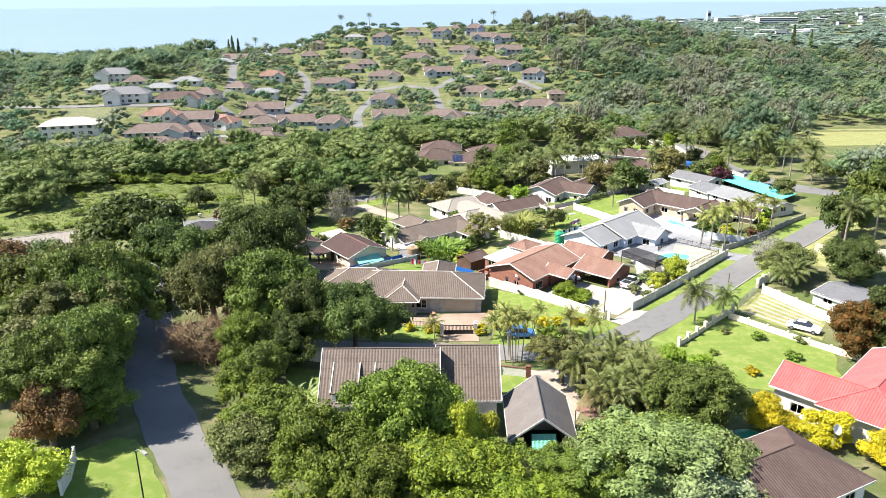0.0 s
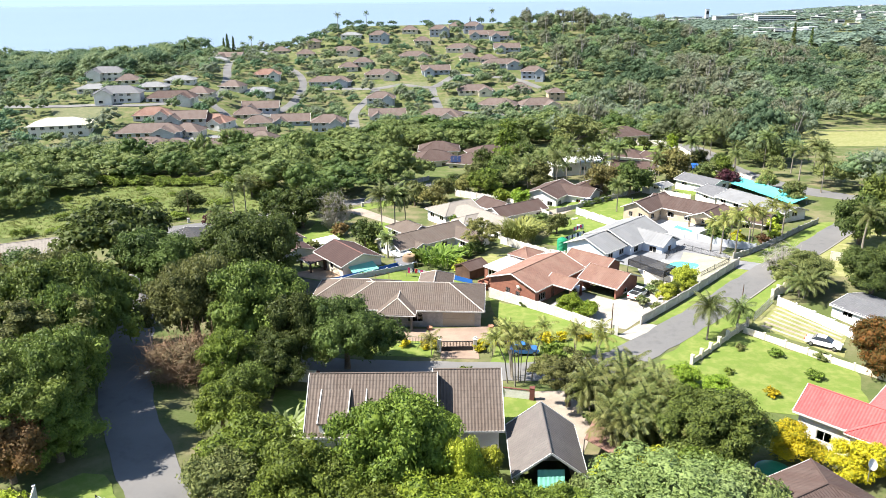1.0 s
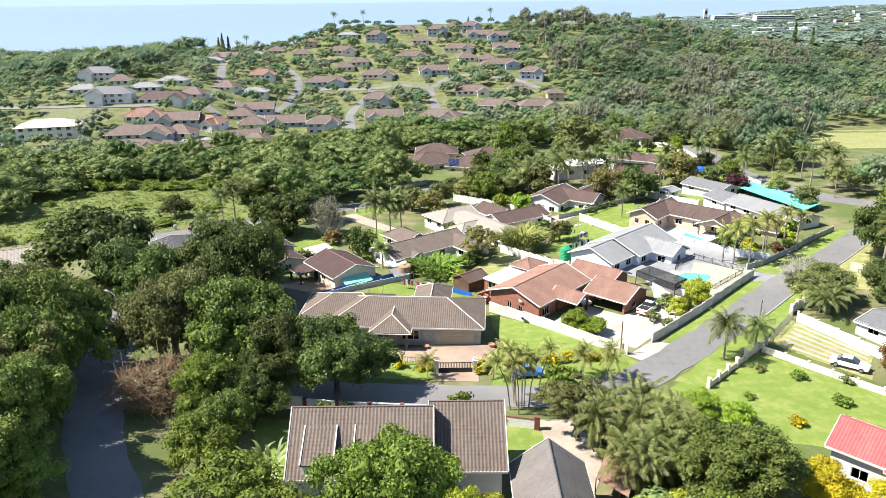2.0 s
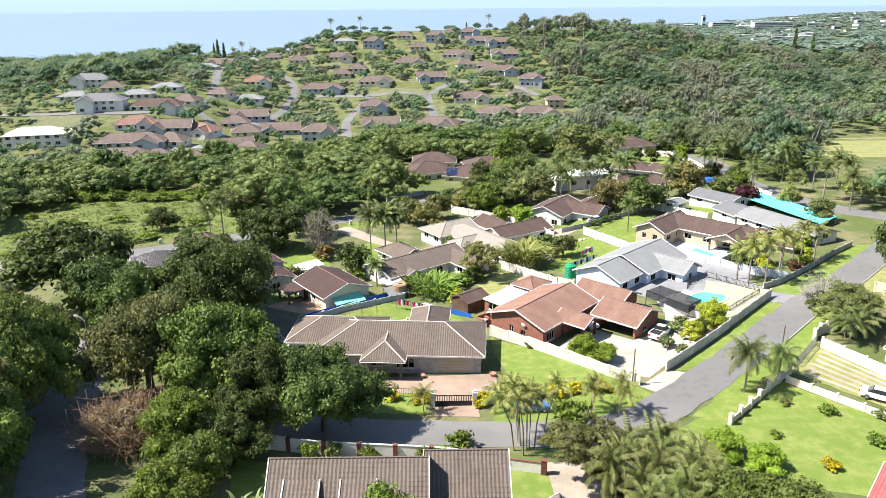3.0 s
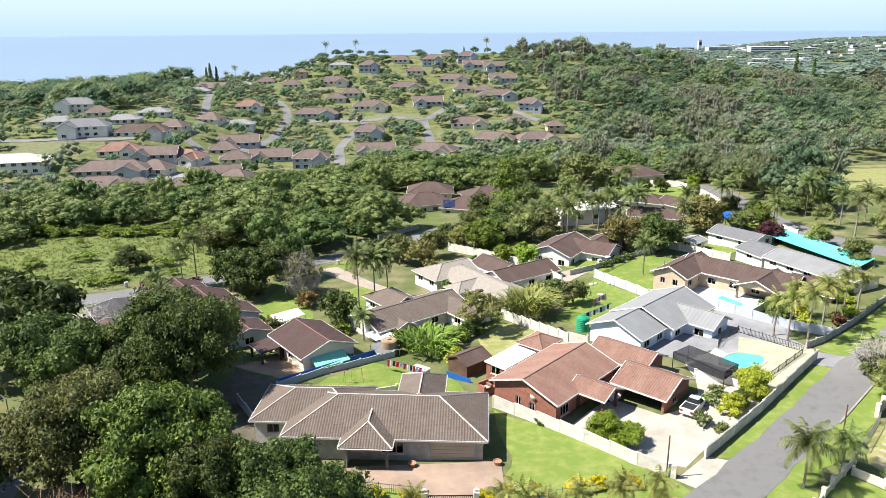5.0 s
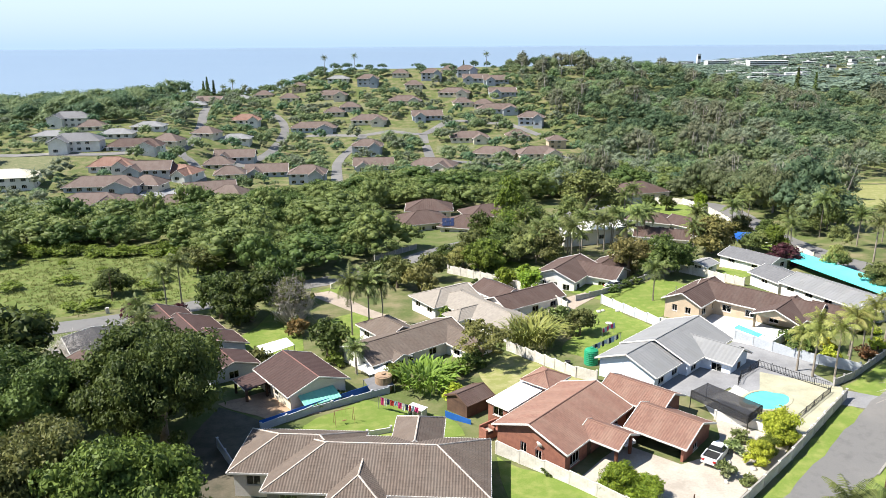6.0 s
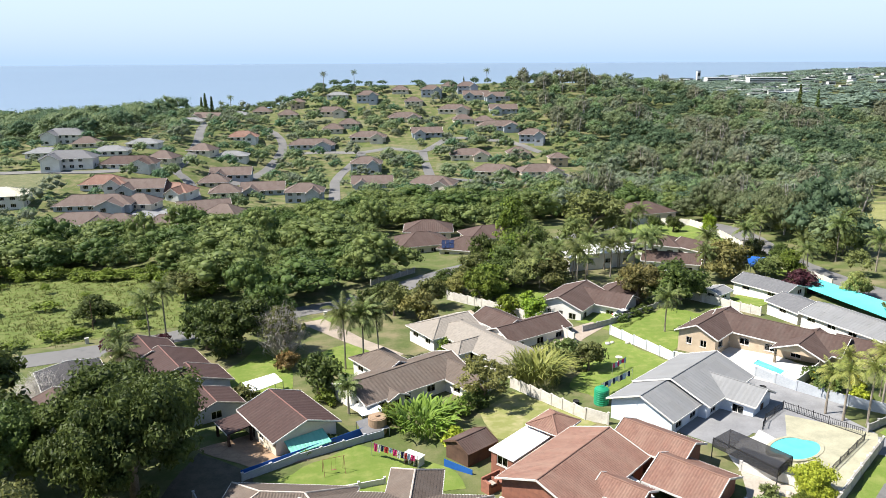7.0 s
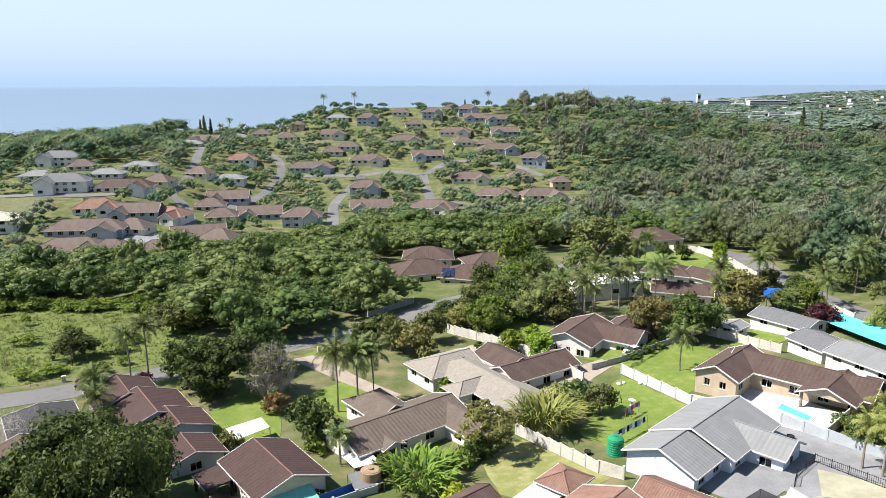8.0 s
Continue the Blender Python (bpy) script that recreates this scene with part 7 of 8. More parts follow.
bar_fence("wire_fence", [(8.4, 96.4), (15.0, 97.6), (23.4, 99.6)], 1.0, STEEL, "light wire fence at the lawn's edge", 0.5, 0.02)
bar_fence("pool_fence", [(40.4, 130.2), (41.6, 132.2), (45.4, 135.6), (48.4, 130.4), (50.6, 126.8)], 1.1, BLACK_METAL, "black steel fence round a swimming pool", 0.22, 0.03)
bar_fence("pool_fence", [(50.2, 126.0), (46.4, 122.6), (43.0, 119.6)], 0.9, BLACK_METAL, "black steel fence above the terrace wall", 0.22, 0.03)
bar_fence("sliding_gate", [(45.2, 102.8), (50.4, 108.4)], 1.5, STEEL, "long grey steel sliding gate", 0.2, 0.03)


def drive_gate():
    z = ground(1.9, 95.6)
    ob = thing("driveway_gate", pose(1.9, 95.7, z), "dark slatted sliding gate between white posts", "gate")
    for x in (-2.45, 2.45):
        part("gatepost", boxed((x - 0.25, x + 0.25, -0.25, 0.25, -0.4, 1.75), (x - 0.31, x + 0.31, -0.31, 0.31, 1.75, 1.87), (x - 0.14, x + 0.14, -0.14, 0.14, 1.87, 2.15)), WHITE_WALL, ob, "white plastered gatepost")
    part("frame", boxed((-2.15, 2.15, -0.03, 0.03, 0.05, 0.15), (-2.15, 2.15, -0.03, 0.03, 0.62, 0.7), (-2.15, 2.15, -0.03, 0.03, 1.38, 1.48)), BLACK_METAL, ob)
    part("lower_panel", boxed((-2.15, 2.15, -0.015, 0.015, 0.15, 0.62)), BLACK_METAL, ob)
    for i in range(22):
        x = -2.1 + i * 0.2
        part("slat", boxed((x - 0.04, x + 0.04, -0.02, 0.02, 0.7, 1.38)), DARK_WOOD, ob)


drive_gate()


# ---- pools ----
def pool(outline, label, coping):
    cx, cy = sum(p[0] for p in outline) / len(outline), sum(p[1] for p in outline) / len(outline)
    z = max(ground(*p) for p in outline) + 0.08
    ob = thing("swimming_pool", pose(cx, cy, z), label, "swimming pool")
    bm = bmesh.new()
    inner = [bm.verts.new((x - cx, y - cy, 0.06)) for x, y in outline]
    outer = [bm.verts.new(((x - cx) * 1.16, (y - cy) * 1.16, 0.06)) for x, y in outline]
    down = [bm.verts.new((v.co.x, v.co.y, -0.5)) for v in outer]
    well = [bm.verts.new((v.co.x, v.co.y, -0.3)) for v in inner]
    n = len(outline)
    for i in range(n):
        j = (i + 1) % n
        bm.faces.new((inner[i], inner[j], outer[j], outer[i]))
        bm.faces.new((outer[i], outer[j], down[j], down[i]))
        bm.faces.new((well[i], well[j], inner[j], inner[i]))
    bmesh.ops.recalc_face_normals(bm, faces=bm.faces[:])
    part("coping", bm, coping, ob)
    bm = bmesh.new()
    f = bm.faces.new([bm.verts.new((x - cx, y - cy, 0.0)) for x, y in outline])
    if f.normal.z < 0:
        f.normal_flip()
    part("water", bm, POOL_WATER, ob, "clear turquoise water")


POOL_WATER = pool_water("turquoise_water")
bean = []
for i in range(28):
    a = 2 * math.pi * i / 28
    r = 1.0 - 0.32 * math.exp(-((a - 4.2) / 0.5) ** 2) - 0.2 * math.exp(-((a - 1.3) / 0.45) ** 2)
    u, v = 3.5 * r * math.cos(a), 2.6 * r * math.sin(a)
    bean.append((41.6 + u * 0.77 + v * 0.64, 124.7 + u * -0.1 + v * 0.95))
pool(bean, "small bean-shaped turquoise swimming pool in a paved terrace", POOL_DECK)
pool([(47.9, 150.4), (49.3, 151.8), (51.4, 147.8), (50.2, 146.6)], "long pale turquoise swimming pool on a white terrace", WHITE_PAVE)


# ---- vehicles ----
def paint(name, colour):
    m, nt, b = blank(name)
    nt.links.new(mixed(nt, colour, tuple(c * 0.85 for c in colour), noise_of(nt, 3.0)), b.inputs["Base Color"])
    b.inputs["Roughness"].default_value = 0.25
    b.inputs["Coat Weight"].default_value = 0.7
    return m


CAR_GLASS = surface("car_glass", (0.03, 0.035, 0.04), (0.02, 0.022, 0.025), 1.0, 5.0, rough=0.08, bump=0.0, spec=0.6)
LAMP_CLEAR = surface("headlamp_glass", (0.7, 0.7, 0.68), (0.55, 0.55, 0.55), 2.0, 9.0, rough=0.15)
LAMP_RED = surface("tail_lamp", (0.4, 0.02, 0.02), (0.3, 0.015, 0.015), 2.0, 9.0, rough=0.2)
ALLOY = surface("alloy", (0.5, 0.5, 0.5), (0.35, 0.35, 0.35), 3.0, 9.0, rough=0.35, metal=0.8)


def extruded(profile, half, inset=0.0):
    """A side outline (x, z) extruded across y, narrower towards the top."""
    bm = bmesh.new()
    zs = [p[1] for p in profile]
    lo, hi = min(zs), max(zs)
    sides = []
    for s in (-1, 1):
        sides.append([bm.verts.new((x, s * (half - inset * (z - lo) / (hi - lo)), z)) for x, z in profile])
    bm.faces.new(sides[0])
    bm.faces.new(sides[1][::-1])
    for i in range(len(profile)):
        j = (i + 1) % len(profile)
        bm.faces.new((sides[0][j], sides[0][i], sides[1][i], sides[1][j]))
    bmesh.ops.recalc_face_normals(bm, faces=bm.faces[:])
    bmesh.ops.bevel(bm, geom=bm.edges[:], offset=0.05, segments=2, affect="EDGES", clamp_overlap=True)
    return bm


def car(label, x, y, rot, colour, kind="hatch"):
    ob = thing("car" if kind != "pickup" else "pickup_truck", pose(x, y, ground(x, y) + 0.08, 0, 0, rot), label, "car" if kind != "pickup" else "pickup")
    k = {"hatch": 3.9, "sedan": 4.5, "pickup": 4.8}[kind] / 4.0
    body = [(-2.0, 0.35), (-2.02, 0.75), (-1.9, 0.95), (0.9, 0.95), (1.7, 0.82), (2.0, 0.65), (2.0, 0.32)]
    part("body", extruded([(px * k, pz) for px, pz in body], 0.84, 0.05), colour, ob)
    if kind == "hatch":
        roof = [(-1.75, 0.93), (-1.5, 1.4), (-0.9, 1.5), (0.15, 1.48), (0.95, 0.93)]
    elif kind == "sedan":
        roof = [(-1.35, 0.93), (-0.85, 1.36), (-0.3, 1.42), (0.3, 1.4), (1.0, 0.93)]
    else:
        roof = [(-0.35, 0.93), (-0.3, 1.5), (0.1, 1.55), (0.45, 1.5), (0.95, 0.93)]
    part("cabin", extruded([(px * k, pz) for px, pz in roof], 0.78, 0.16), CAR_GLASS, ob, "dark tinted windows")
    xs = [p[0] * k for p in roof]
    part("roof_panel", boxed(((xs[1] + 0.1), (xs[3] - 0.05), -0.56, 0.56, roof[2][1] - 0.03, roof[2][1] + 0.025)), colour, ob)
    if kind == "pickup":
        part("load_bed", boxed((-1.95 * k, -0.42 * k, -0.84, -0.76, 0.9, 1.12), (-1.95 * k, -0.42 * k, 0.76, 0.84, 0.9, 1.12), (-1.99 * k, -1.93 * k, -0.84, 0.84, 0.9, 1.12)), colour, ob)
        part("bed_floor", boxed((-1.9 * k, -0.45 * k, -0.74, 0.74, 0.955, 0.975)), RUBBER, ob)
    for wx in (-1.25 * k, 1.3 * k):
        for s in (-1, 1):
            bm = bmesh.new()
            beam(bm, (wx, s * 0.68, 0.31), (wx, s * 0.87, 0.31), 0.62, 0.62, 16)
            w = part("wheel", bm, RUBBER, ob)
            bm = bmesh.new()
            beam(bm, (wx, s * 0.86, 0.31), (wx, s * 0.885, 0.31), 0.38, 0.38, 10)
            part("rim", bm, ALLOY, w)
    for s in (-0.6, 0.6):
        part("headlight", boxed((1.93 * k, 2.03 * k, s - 0.17, s + 0.17, 0.58, 0.72)), LAMP_CLEAR, ob)
        part("tail_light", boxed((-2.05 * k, -1.95 * k, s - 0.16, s + 0.16, 0.68, 0.85)), LAMP_RED, ob)
    return ob


CAR_WHITE, CAR_BLUE = paint("white_car_paint", (0.8, 0.8, 0.8)), paint("blue_car_paint", (0.03, 0.14, 0.4))
car("blue hatchback parked on the verge", 10.9, 94.4, 2, CAR_BLUE)
car("white sedan parked in a grassy yard", 51.4, 95.0, -38, CAR_WHITE, "sedan")
car("white pickup truck parked on a concrete forecourt", 31.0, 112.9, 50, CAR_WHITE, "pickup")
car("white hatchback parked beside a porch", 21.6, 117.6, -60, CAR_WHITE)
car("white sedan parked beside a gabled house", 35.5, 176.4, 30, CAR_WHITE, "sedan")


# ---- yard things ----
def round_thing(name, profile, x, y, material, label, category, sides=20, lift=0.0):
    bm = bmesh.new()
    lathe(bm, profile, sides)
    ob = part(name, bm, material)
    ob.matrix_world = pose(x, y, ground(x, y) + lift)
    return tagged(ob, label, category)


GREEN_PLASTIC = surface("green_plastic", (0.02, 0.28, 0.13), (0.015, 0.2, 0.1), 0.5, 5.0, rough=0.4)
BLUE_SHEET = surface("blue_sheet", (0.02, 0.11, 0.4), (0.015, 0.08, 0.3), 0.5, 5.0, rough=0.5)
ribs = []
for i in range(7):
    ribs += [(0.98, 0.3 * i), (1.02, 0.3 * i + 0.06), (1.02, 0.3 * i + 0.2), (0.98, 0.3 * i + 0.26)]
tank = round_thing("water_tank", ribs + [(0.95, 2.2), (0.5, 2.45), (0.28, 2.5), (0.28, 2.6)], 23.4, 140.9, GREEN_PLASTIC, "ribbed green plastic water tank", "water tank", 24)
round_thing("water_tank", [(1.2, 0), (1.2, 2.2), (1.05, 2.25), (1.05, 2.3), (0.3, 2.32), (0.3, 2.5)], -6.4, 136.0, EARTH, "round brown concrete water tank with a lid", "water tank", 24)
gp = round_thing("splash_pool", [(1.75, 0), (1.8, 0.1), (1.8, 0.85), (1.7, 0.92)], 31.6, 65.2, BLUE_SHEET, "round above-ground pool with a green cover", "pool", 28)
bm = bmesh.new()
lathe(bm, [(1.68, 0.925), (1.2, 1.0), (0.05, 1.05)], 28)
part("cover", bm, GREEN_PLASTIC, gp, "taut green cover")


def sheet_roof(name, corners, posts, material, label, category, post_mat=STEEL, sag=0.0, n=6):
    """A canopy between four corners at their own heights on posts."""
    c = [Vector(p) for p in corners]
    base = sum(c, Vector()) / 4
    g = ground(base.x, base.y)
    ob = thing(name, pose(base.x, base.y, g), label, category)
    o = Vector((base.x, base.y, g))
    bm = bmesh.new()
    uv = bm.loops.layers.uv.new("UVMap")
    lay = []
    for h in (0, -0.05):
        grid = []
        for j in range(n + 1):
            row = []
            for i in range(n + 1):
                s, t = i / n, j / n
                p = (c[0] * (1 - s) + c[1] * s) * (1 - t) + (c[3] * (1 - s) + c[2] * s) * t
                p = p - o + Vector((0, 0, h - sag * math.sin(math.pi * s) * math.sin(math.pi * t)))
                row.append(bm.verts.new(p))
            grid.append(row)
        lay.append(grid)
    for k, grid in enumerate(lay):
        for j in range(n):
            for i in range(n):
                q = (grid[j][i], grid[j][i + 1], grid[j + 1][i + 1], grid[j + 1][i])
                f = bm.faces.new(q if k == 0 else q[::-1])
                for loop in f.loops:
                    loop[uv].uv = loop.vert.co.xy
    a, b = lay
    for e in range(n):
        for (p, q) in (((0, e), (0, e + 1)), ((n, e), (n, e + 1)), ((e, 0), (e + 1, 0)), ((e, n), (e + 1, n))):
            bm.faces.new((a[p[0]][p[1]], a[q[0]][q[1]], b[q[0]][q[1]], b[p[0]][p[1]]))
    bmesh.ops.recalc_face_normals(bm, faces=bm.faces[:])
    part("canopy", bm, material, ob)
    for p in c if posts else ():
        bm = bmesh.new()
        beam(bm, (p.x - o.x, p.y - o.y, ground(p.x, p.y) - g - 0.3), p - o - Vector((0, 0, 0.05)), 0.09, 0.09)
        part("post", bm, post_mat, ob)
    return ob


TURQ_NET = surface("turquoise_shade_net", (0.12, 0.58, 0.56), (0.09, 0.48, 0.47), 0.3, 4.0, rough=0.7)
NET_BLACK = surface("black_shade_net", (0.035, 0.035, 0.038), (0.02, 0.02, 0.022), 0.5, 8.0, rough=0.9)
nt = NET_BLACK.node_tree
holes = nt.nodes.new("ShaderNodeMixShader")
holes.inputs[0].default_value = 0.3
nt.links.new(nt.nodes["Principled BSDF"].outputs[0], holes.inputs[1])
nt.links.new(nt.nodes.new("ShaderNodeBsdfTransparent").outputs[0], holes.inputs[2])
nt.links.new(holes.outputs[0], nt.nodes["Material Output"].inputs["Surface"])
sheet_roof("carport", [(-26.8, 148.4, -5.1), (-24.9, 145.4, -5.3), (-21.1, 149.0, -5.2), (-22.8, 151.4, -5.0)], True, SHEET_WHITE, "white flat-roofed carport beside a lawn", "carport")
sheet_roof("shade_carport", [(32.1, 124.4, -1.3), (36.4, 117.9, -1.3), (39.0, 120.2, -1.1), (34.7, 126.1, -1.1)], True, NET_BLACK, "black shade-net carport beside a pool", "carport", BLACK_METAL)
sheet_roof("shade_sail", [(71.3, 183.1, -2.4), (75.9, 158.7, -1.3), (81.3, 162.8, -1.0), (76.4, 188.1, -2.3)], True, TURQ_NET, "large turquoise shade net over a yard", "shade net", sag=0.2)
sheet_roof("shade_sail", [(69.6, 206.0, -2.5), (67.2, 197.2, -2.5), (70.8, 197.8, -2.2), (73.0, 203.6, -2.2)], True, BLUE_SHEET, "bright blue shade sail on poles", "shade net", sag=0.3)
sheet_roof("lean_to_roof", [(-10.6, 141.4, -5.3), (-8.6, 138.6, -5.5), (-5.6, 139.6, -5.2), (-7.6, 142.4, -5.0)], True, SHEET_WHITE, "pale sheet lean-to beside a white house", "lean-to")
sheet_roof("lean_to_roof", [(-9.2, 136.6, -5.2), (-8.0, 133.6, -5.5), (-4.8, 135.0, -5.3), (-6.4, 138.0, -5.0)], True, SLATE, "grey sheet roof beside a water tank", "lean-to")
sheet_roof("garden_canopy", [(16.0, 73.6, -0.6), (14.2, 69.6, -0.6), (16.4, 66.6, -0.4), (18.2, 70.6, -0.4)], True, TILE_TERRA, "rusty brown sheet lean-to beside a garage", "lean-to")

net = bpy.data.objects["shade_carport"]
for (ax, ay), (bx, by) in (((36.4, 117.9), (32.1, 124.4)), ((39.0, 120.2), (36.4, 117.9))):
    bm = boxed((0, math.hypot(bx - ax, by - ay), -0.015, 0.015, 0.9, 2.05))
    ob = part("side_net", bm, NET_BLACK, net)
    ob.matrix_local = Matrix.Translation(Vector((ax, ay, ground(ax, ay))) - net.matrix_basis.translation) @ pose(0, 0, 0, 0, 0, math.degrees(math.atan2(by - ay, bx - ax)))
bm = boxed((0, 17.6, -0.02, 0.02, -0.4, 0.95))
bs = tagged(part("blue_screen", bm, BLUE_SHEET), "bright blue sheet screen along a yard wall", "screen")
bs.matrix_world = pose(-20.9, 124.5, -5.7, -1.5, 2, 40)
bm = boxed((0, 4.0, -0.02, 0.02, -0.1, 0.85))
bs = tagged(part("blue_screen", bm, BLUE_SHEET), "short bright blue sheet screen beside a shed", "screen")
bs.matrix_world = pose(2.0, 126.4, ground(3, 125), 0, 0, -38)


def washing_line(a, b, label, colours, seed):
    g = np.random.default_rng(seed)
    za, zb = ground(*a), ground(*b)
    o = Vector((*a, za))
    ob = thing("washing_line", Matrix.Translation(o), label, "washing line")
    e = Vector((b[0] - a[0], b[1] - a[1], zb - za))
    for p in (Vector(), e):
        bm = bmesh.new()
        beam(bm, p - Vector((0, 0, 0.3)), p + Vector((0, 0, 1.9)), 0.07, 0.07, 8)
        part("pole", bm, STEEL, ob)
    bm = bmesh.new()
    beam(bm, Vector((0, 0, 1.85)), e + Vector((0, 0, 1.85)), 0.02, 0.02)
    part("line", bm, STEEL, ob)
    s, k = 0.05, 0
    d = e.normalized()
    turn = math.degrees(math.atan2(e.y, e.x))
    while s < 0.92:
        w, h = g.uniform(0.35, 0.7), g.uniform(0.6, 1.1)
        bm = bmesh.new()
        cols = 5
        front = [[bm.verts.new((w * i / cols, 0.05 * math.sin(i * 1.7 + r), -h * r / 3)) for i in range(cols + 1)] for r in range(4)]
        for r in range(3):
            for i in range(cols):
                bm.faces.new((front[r][i], front[r][i + 1], front[r + 1][i + 1], front[r + 1][i]))
        bmesh.ops.solidify(bm, geom=bm.faces[:], thickness=0.015)
        c = part("garment", bm, colours[k % len(colours)], ob)
        c.matrix_local = Matrix.Translation(e * s + Vector((0, 0, 1.84))) @ pose(0, 0, 0, 0, 0, turn)
        s += (w + 0.06) / e.length
        k += 1


CLOTHS = [surface("cloth_%s" % n, c, tuple(v * 0.8 for v in c), 1.0, 9.0, rough=0.9) for n, c in (("pink", (0.6, 0.06, 0.22)), ("white", (0.75, 0.75, 0.75)), ("navy", (0.03, 0.04, 0.12)), ("red", (0.45, 0.05, 0.05)), ("pale_blue", (0.35, 0.45, 0.6)))]
washing_line((-6.6, 129.6), (-1.0, 125.6), "washing line with colourful clothes on a back lawn", CLOTHS, 1)
washing_line((23.9, 143.4), (29.4, 148.0), "washing line with pale clothes on a lawn", CLOTHS[1:3] + CLOTHS[4:], 2)
washing_line((27.2, 150.6), (29.6, 152.8), "short washing line with a pink cloth", CLOTHS[:1] + CLOTHS[4:], 3)


def swing_frame(x, y):
    ob = thing("swing_frame", pose(x, y, ground(x, y), 0, 0, 20), "thin rusty metal swing frame on a lawn", "swing")
    for s in (-1.2, 1.2):
        for d in (-0.8, 0.8):
            bm = bmesh.new()
            beam(bm, (s, d, -0.1), (s, 0, 2.0), 0.05, 0.05, 6)
            part("leg", bm, RUST, ob)
    bm = bmesh.new()
    beam(bm, (-1.3, 0, 2.0), (1.3, 0, 2.0), 0.05, 0.05, 6)
    part("crossbar", bm, RUST, ob)
    for s in (-0.25, 0.25):
        bm = bmesh.new()
        beam(bm, (s, 0, 0.5), (s, 0, 2.0), 0.015, 0.015)
        part("chain", bm, RUST, ob)
    part("seat", boxed((-0.28, 0.28, -0.1, 0.1, 0.47, 0.5)), RUST, ob)


RUST = surface("rusty_steel", (0.25, 0.12, 0.07), (0.14, 0.07, 0.04), 1.0, 9.0)
swing_frame(-10.6, 125.6)


def pole(name, x, y, h, label, arm=0.0, turn=0, r=0.09, mat=None):
    ob = thing(name, pose(x, y, ground(x, y), 0, 0, turn), label, "pole" if not arm else "street lamp")
    bm = bmesh.new()
    tube(bm, [(0, 0, -0.5), (0, 0, h * 0.5), (0, 0, h)], [r, r * 0.85, r * 0.7], 8)
    part("shaft", bm, mat or DARK_WOOD, ob)
    if arm:
        bm = bmesh.new()
        tube(bm, [(0, 0, h - 0.25), (arm * 0.4, 0, h + 0.1), (arm, 0, h + 0.2)], [0.04, 0.035, 0.03], 6)
        part("arm", bm, STEEL, ob)
        part("lamp_head", boxed((arm - 0.1, arm + 0.6, -0.14, 0.14, h + 0.12, h + 0.26)), KERB, ob)
    return ob


pole("street_lamp", -25.2, 50.4, 8.2, "black street lamp post beside the lane", 1.2, -40, 0.08, BLACK_METAL)
pole("street_lamp", -43.6, 104.0, 8.0, "grey street lamp among trees", 1.4, 150, 0.08, STEEL)
pole("utility_pole", 23.8, 99.9, 4.8, "dark wooden service pole beside a wall")
pole("utility_pole", 43.4, 103.6, 5.4, "dark wooden pole beside the street")
pole("utility_pole", -62.4, 179.0, 5.6, "dark wooden pole at the meadow's edge")
pole("utility_pole", 41.6, 160.0, 5.0, "grey steel pole beside a tan house", mat=STEEL)
for x, y in ((-60.0, 171.4), (-20.4, 186.0)):
    b2 = tagged(part("marker_post", boxed((-0.3, 0.3, -0.2, 0.2, -0.1, 1.0), (-0.34, 0.34, -0.24, 0.24, 1.0, 1.08)), PRECAST), "small concrete service box beside the road", "service box")
    b2.matrix_world = pose(x, y, ground(x, y), 0, 0, 30)

# small bushes of the front verge and garden beds
def small_bush(x, y, h, r, mat, label):
    """A low bush."""
    tree("hedge", x, y, h, r, mat, label, "bush", name="bush")


small_bush(-5.3, 97.4, 1.3, 0.8, LEAF_YELLOW, "clipped yellow bush before a fence")
small_bush(-2.4, 96.8, 1.2, 0.8, LEAF_YELLOW, "clipped yellow bush beside a gate")
small_bush(-1.2, 96.4, 1.2, 0.7, LEAF_YELLOW, "clipped yellow bush beside a gate")
small_bush(5.0, 95.6, 1.2, 0.9, LEAF_YELLOW, "clipped yellow bush beside a gate")
small_bush(5.4, 96.8, 1.2, 0.8, LEAF_YELLOW, "clipped yellow bush beside a gate")
small_bush(8.0, 97.2, 1.2, 1.0, LEAF_YELLOW, "yellow flowering bush on the verge")
small_bush(10.0, 97.6, 1.2, 1.0, LEAF_YELLOW, "yellow flowering bush on the verge")
small_bush(14.3, 97.6, 1.4, 1.1, LEAF_YELLOW, "yellow flowering bush on the verge")
small_bush(16.6, 98.4, 1.2, 0.9, LEAF_YELLOW, "yellow flowering bush on the verge")
small_bush(19.8, 98.4, 1.3, 1.1, LEAF_YELLOW, "yellow flowering bush on the verge")
small_bush(-8.0, 98.2, 1.1, 0.9, LEAF_MID, "green bush before a fence")
small_bush(14.6, 91.0, 2.6, 1.9, LEAF_MID, "green leafy bush on the verge")
small_bush(12.8, 111.8, 0.8, 0.8, LEAF_DARK, "small bush beside a precast wall")
small_bush(54.4, 143.4, 1.6, 1.3, LEAF_YELLOW, "yellow-green bush beside a garden wall")
small_bush(57.4, 140.8, 1.4, 1.2, LEAF_YELLOW, "yellow-green bush beside a garden wall")
small_bush(55.6, 136.6, 1.8, 1.4, LEAF_LIME, "lime bush along a garden bed")
small_bush(60.4, 136.0, 1.6, 1.3, LEAF_RUST, "reddish bush along a garden bed")
small_bush(63.6, 138.6, 1.6, 1.3, LEAF_LIME, "lime bush along a garden bed")
small_bush(30.8, 109.6, 1.4, 1.0, LEAF_GREY, "pale garden bush in a stony bed")
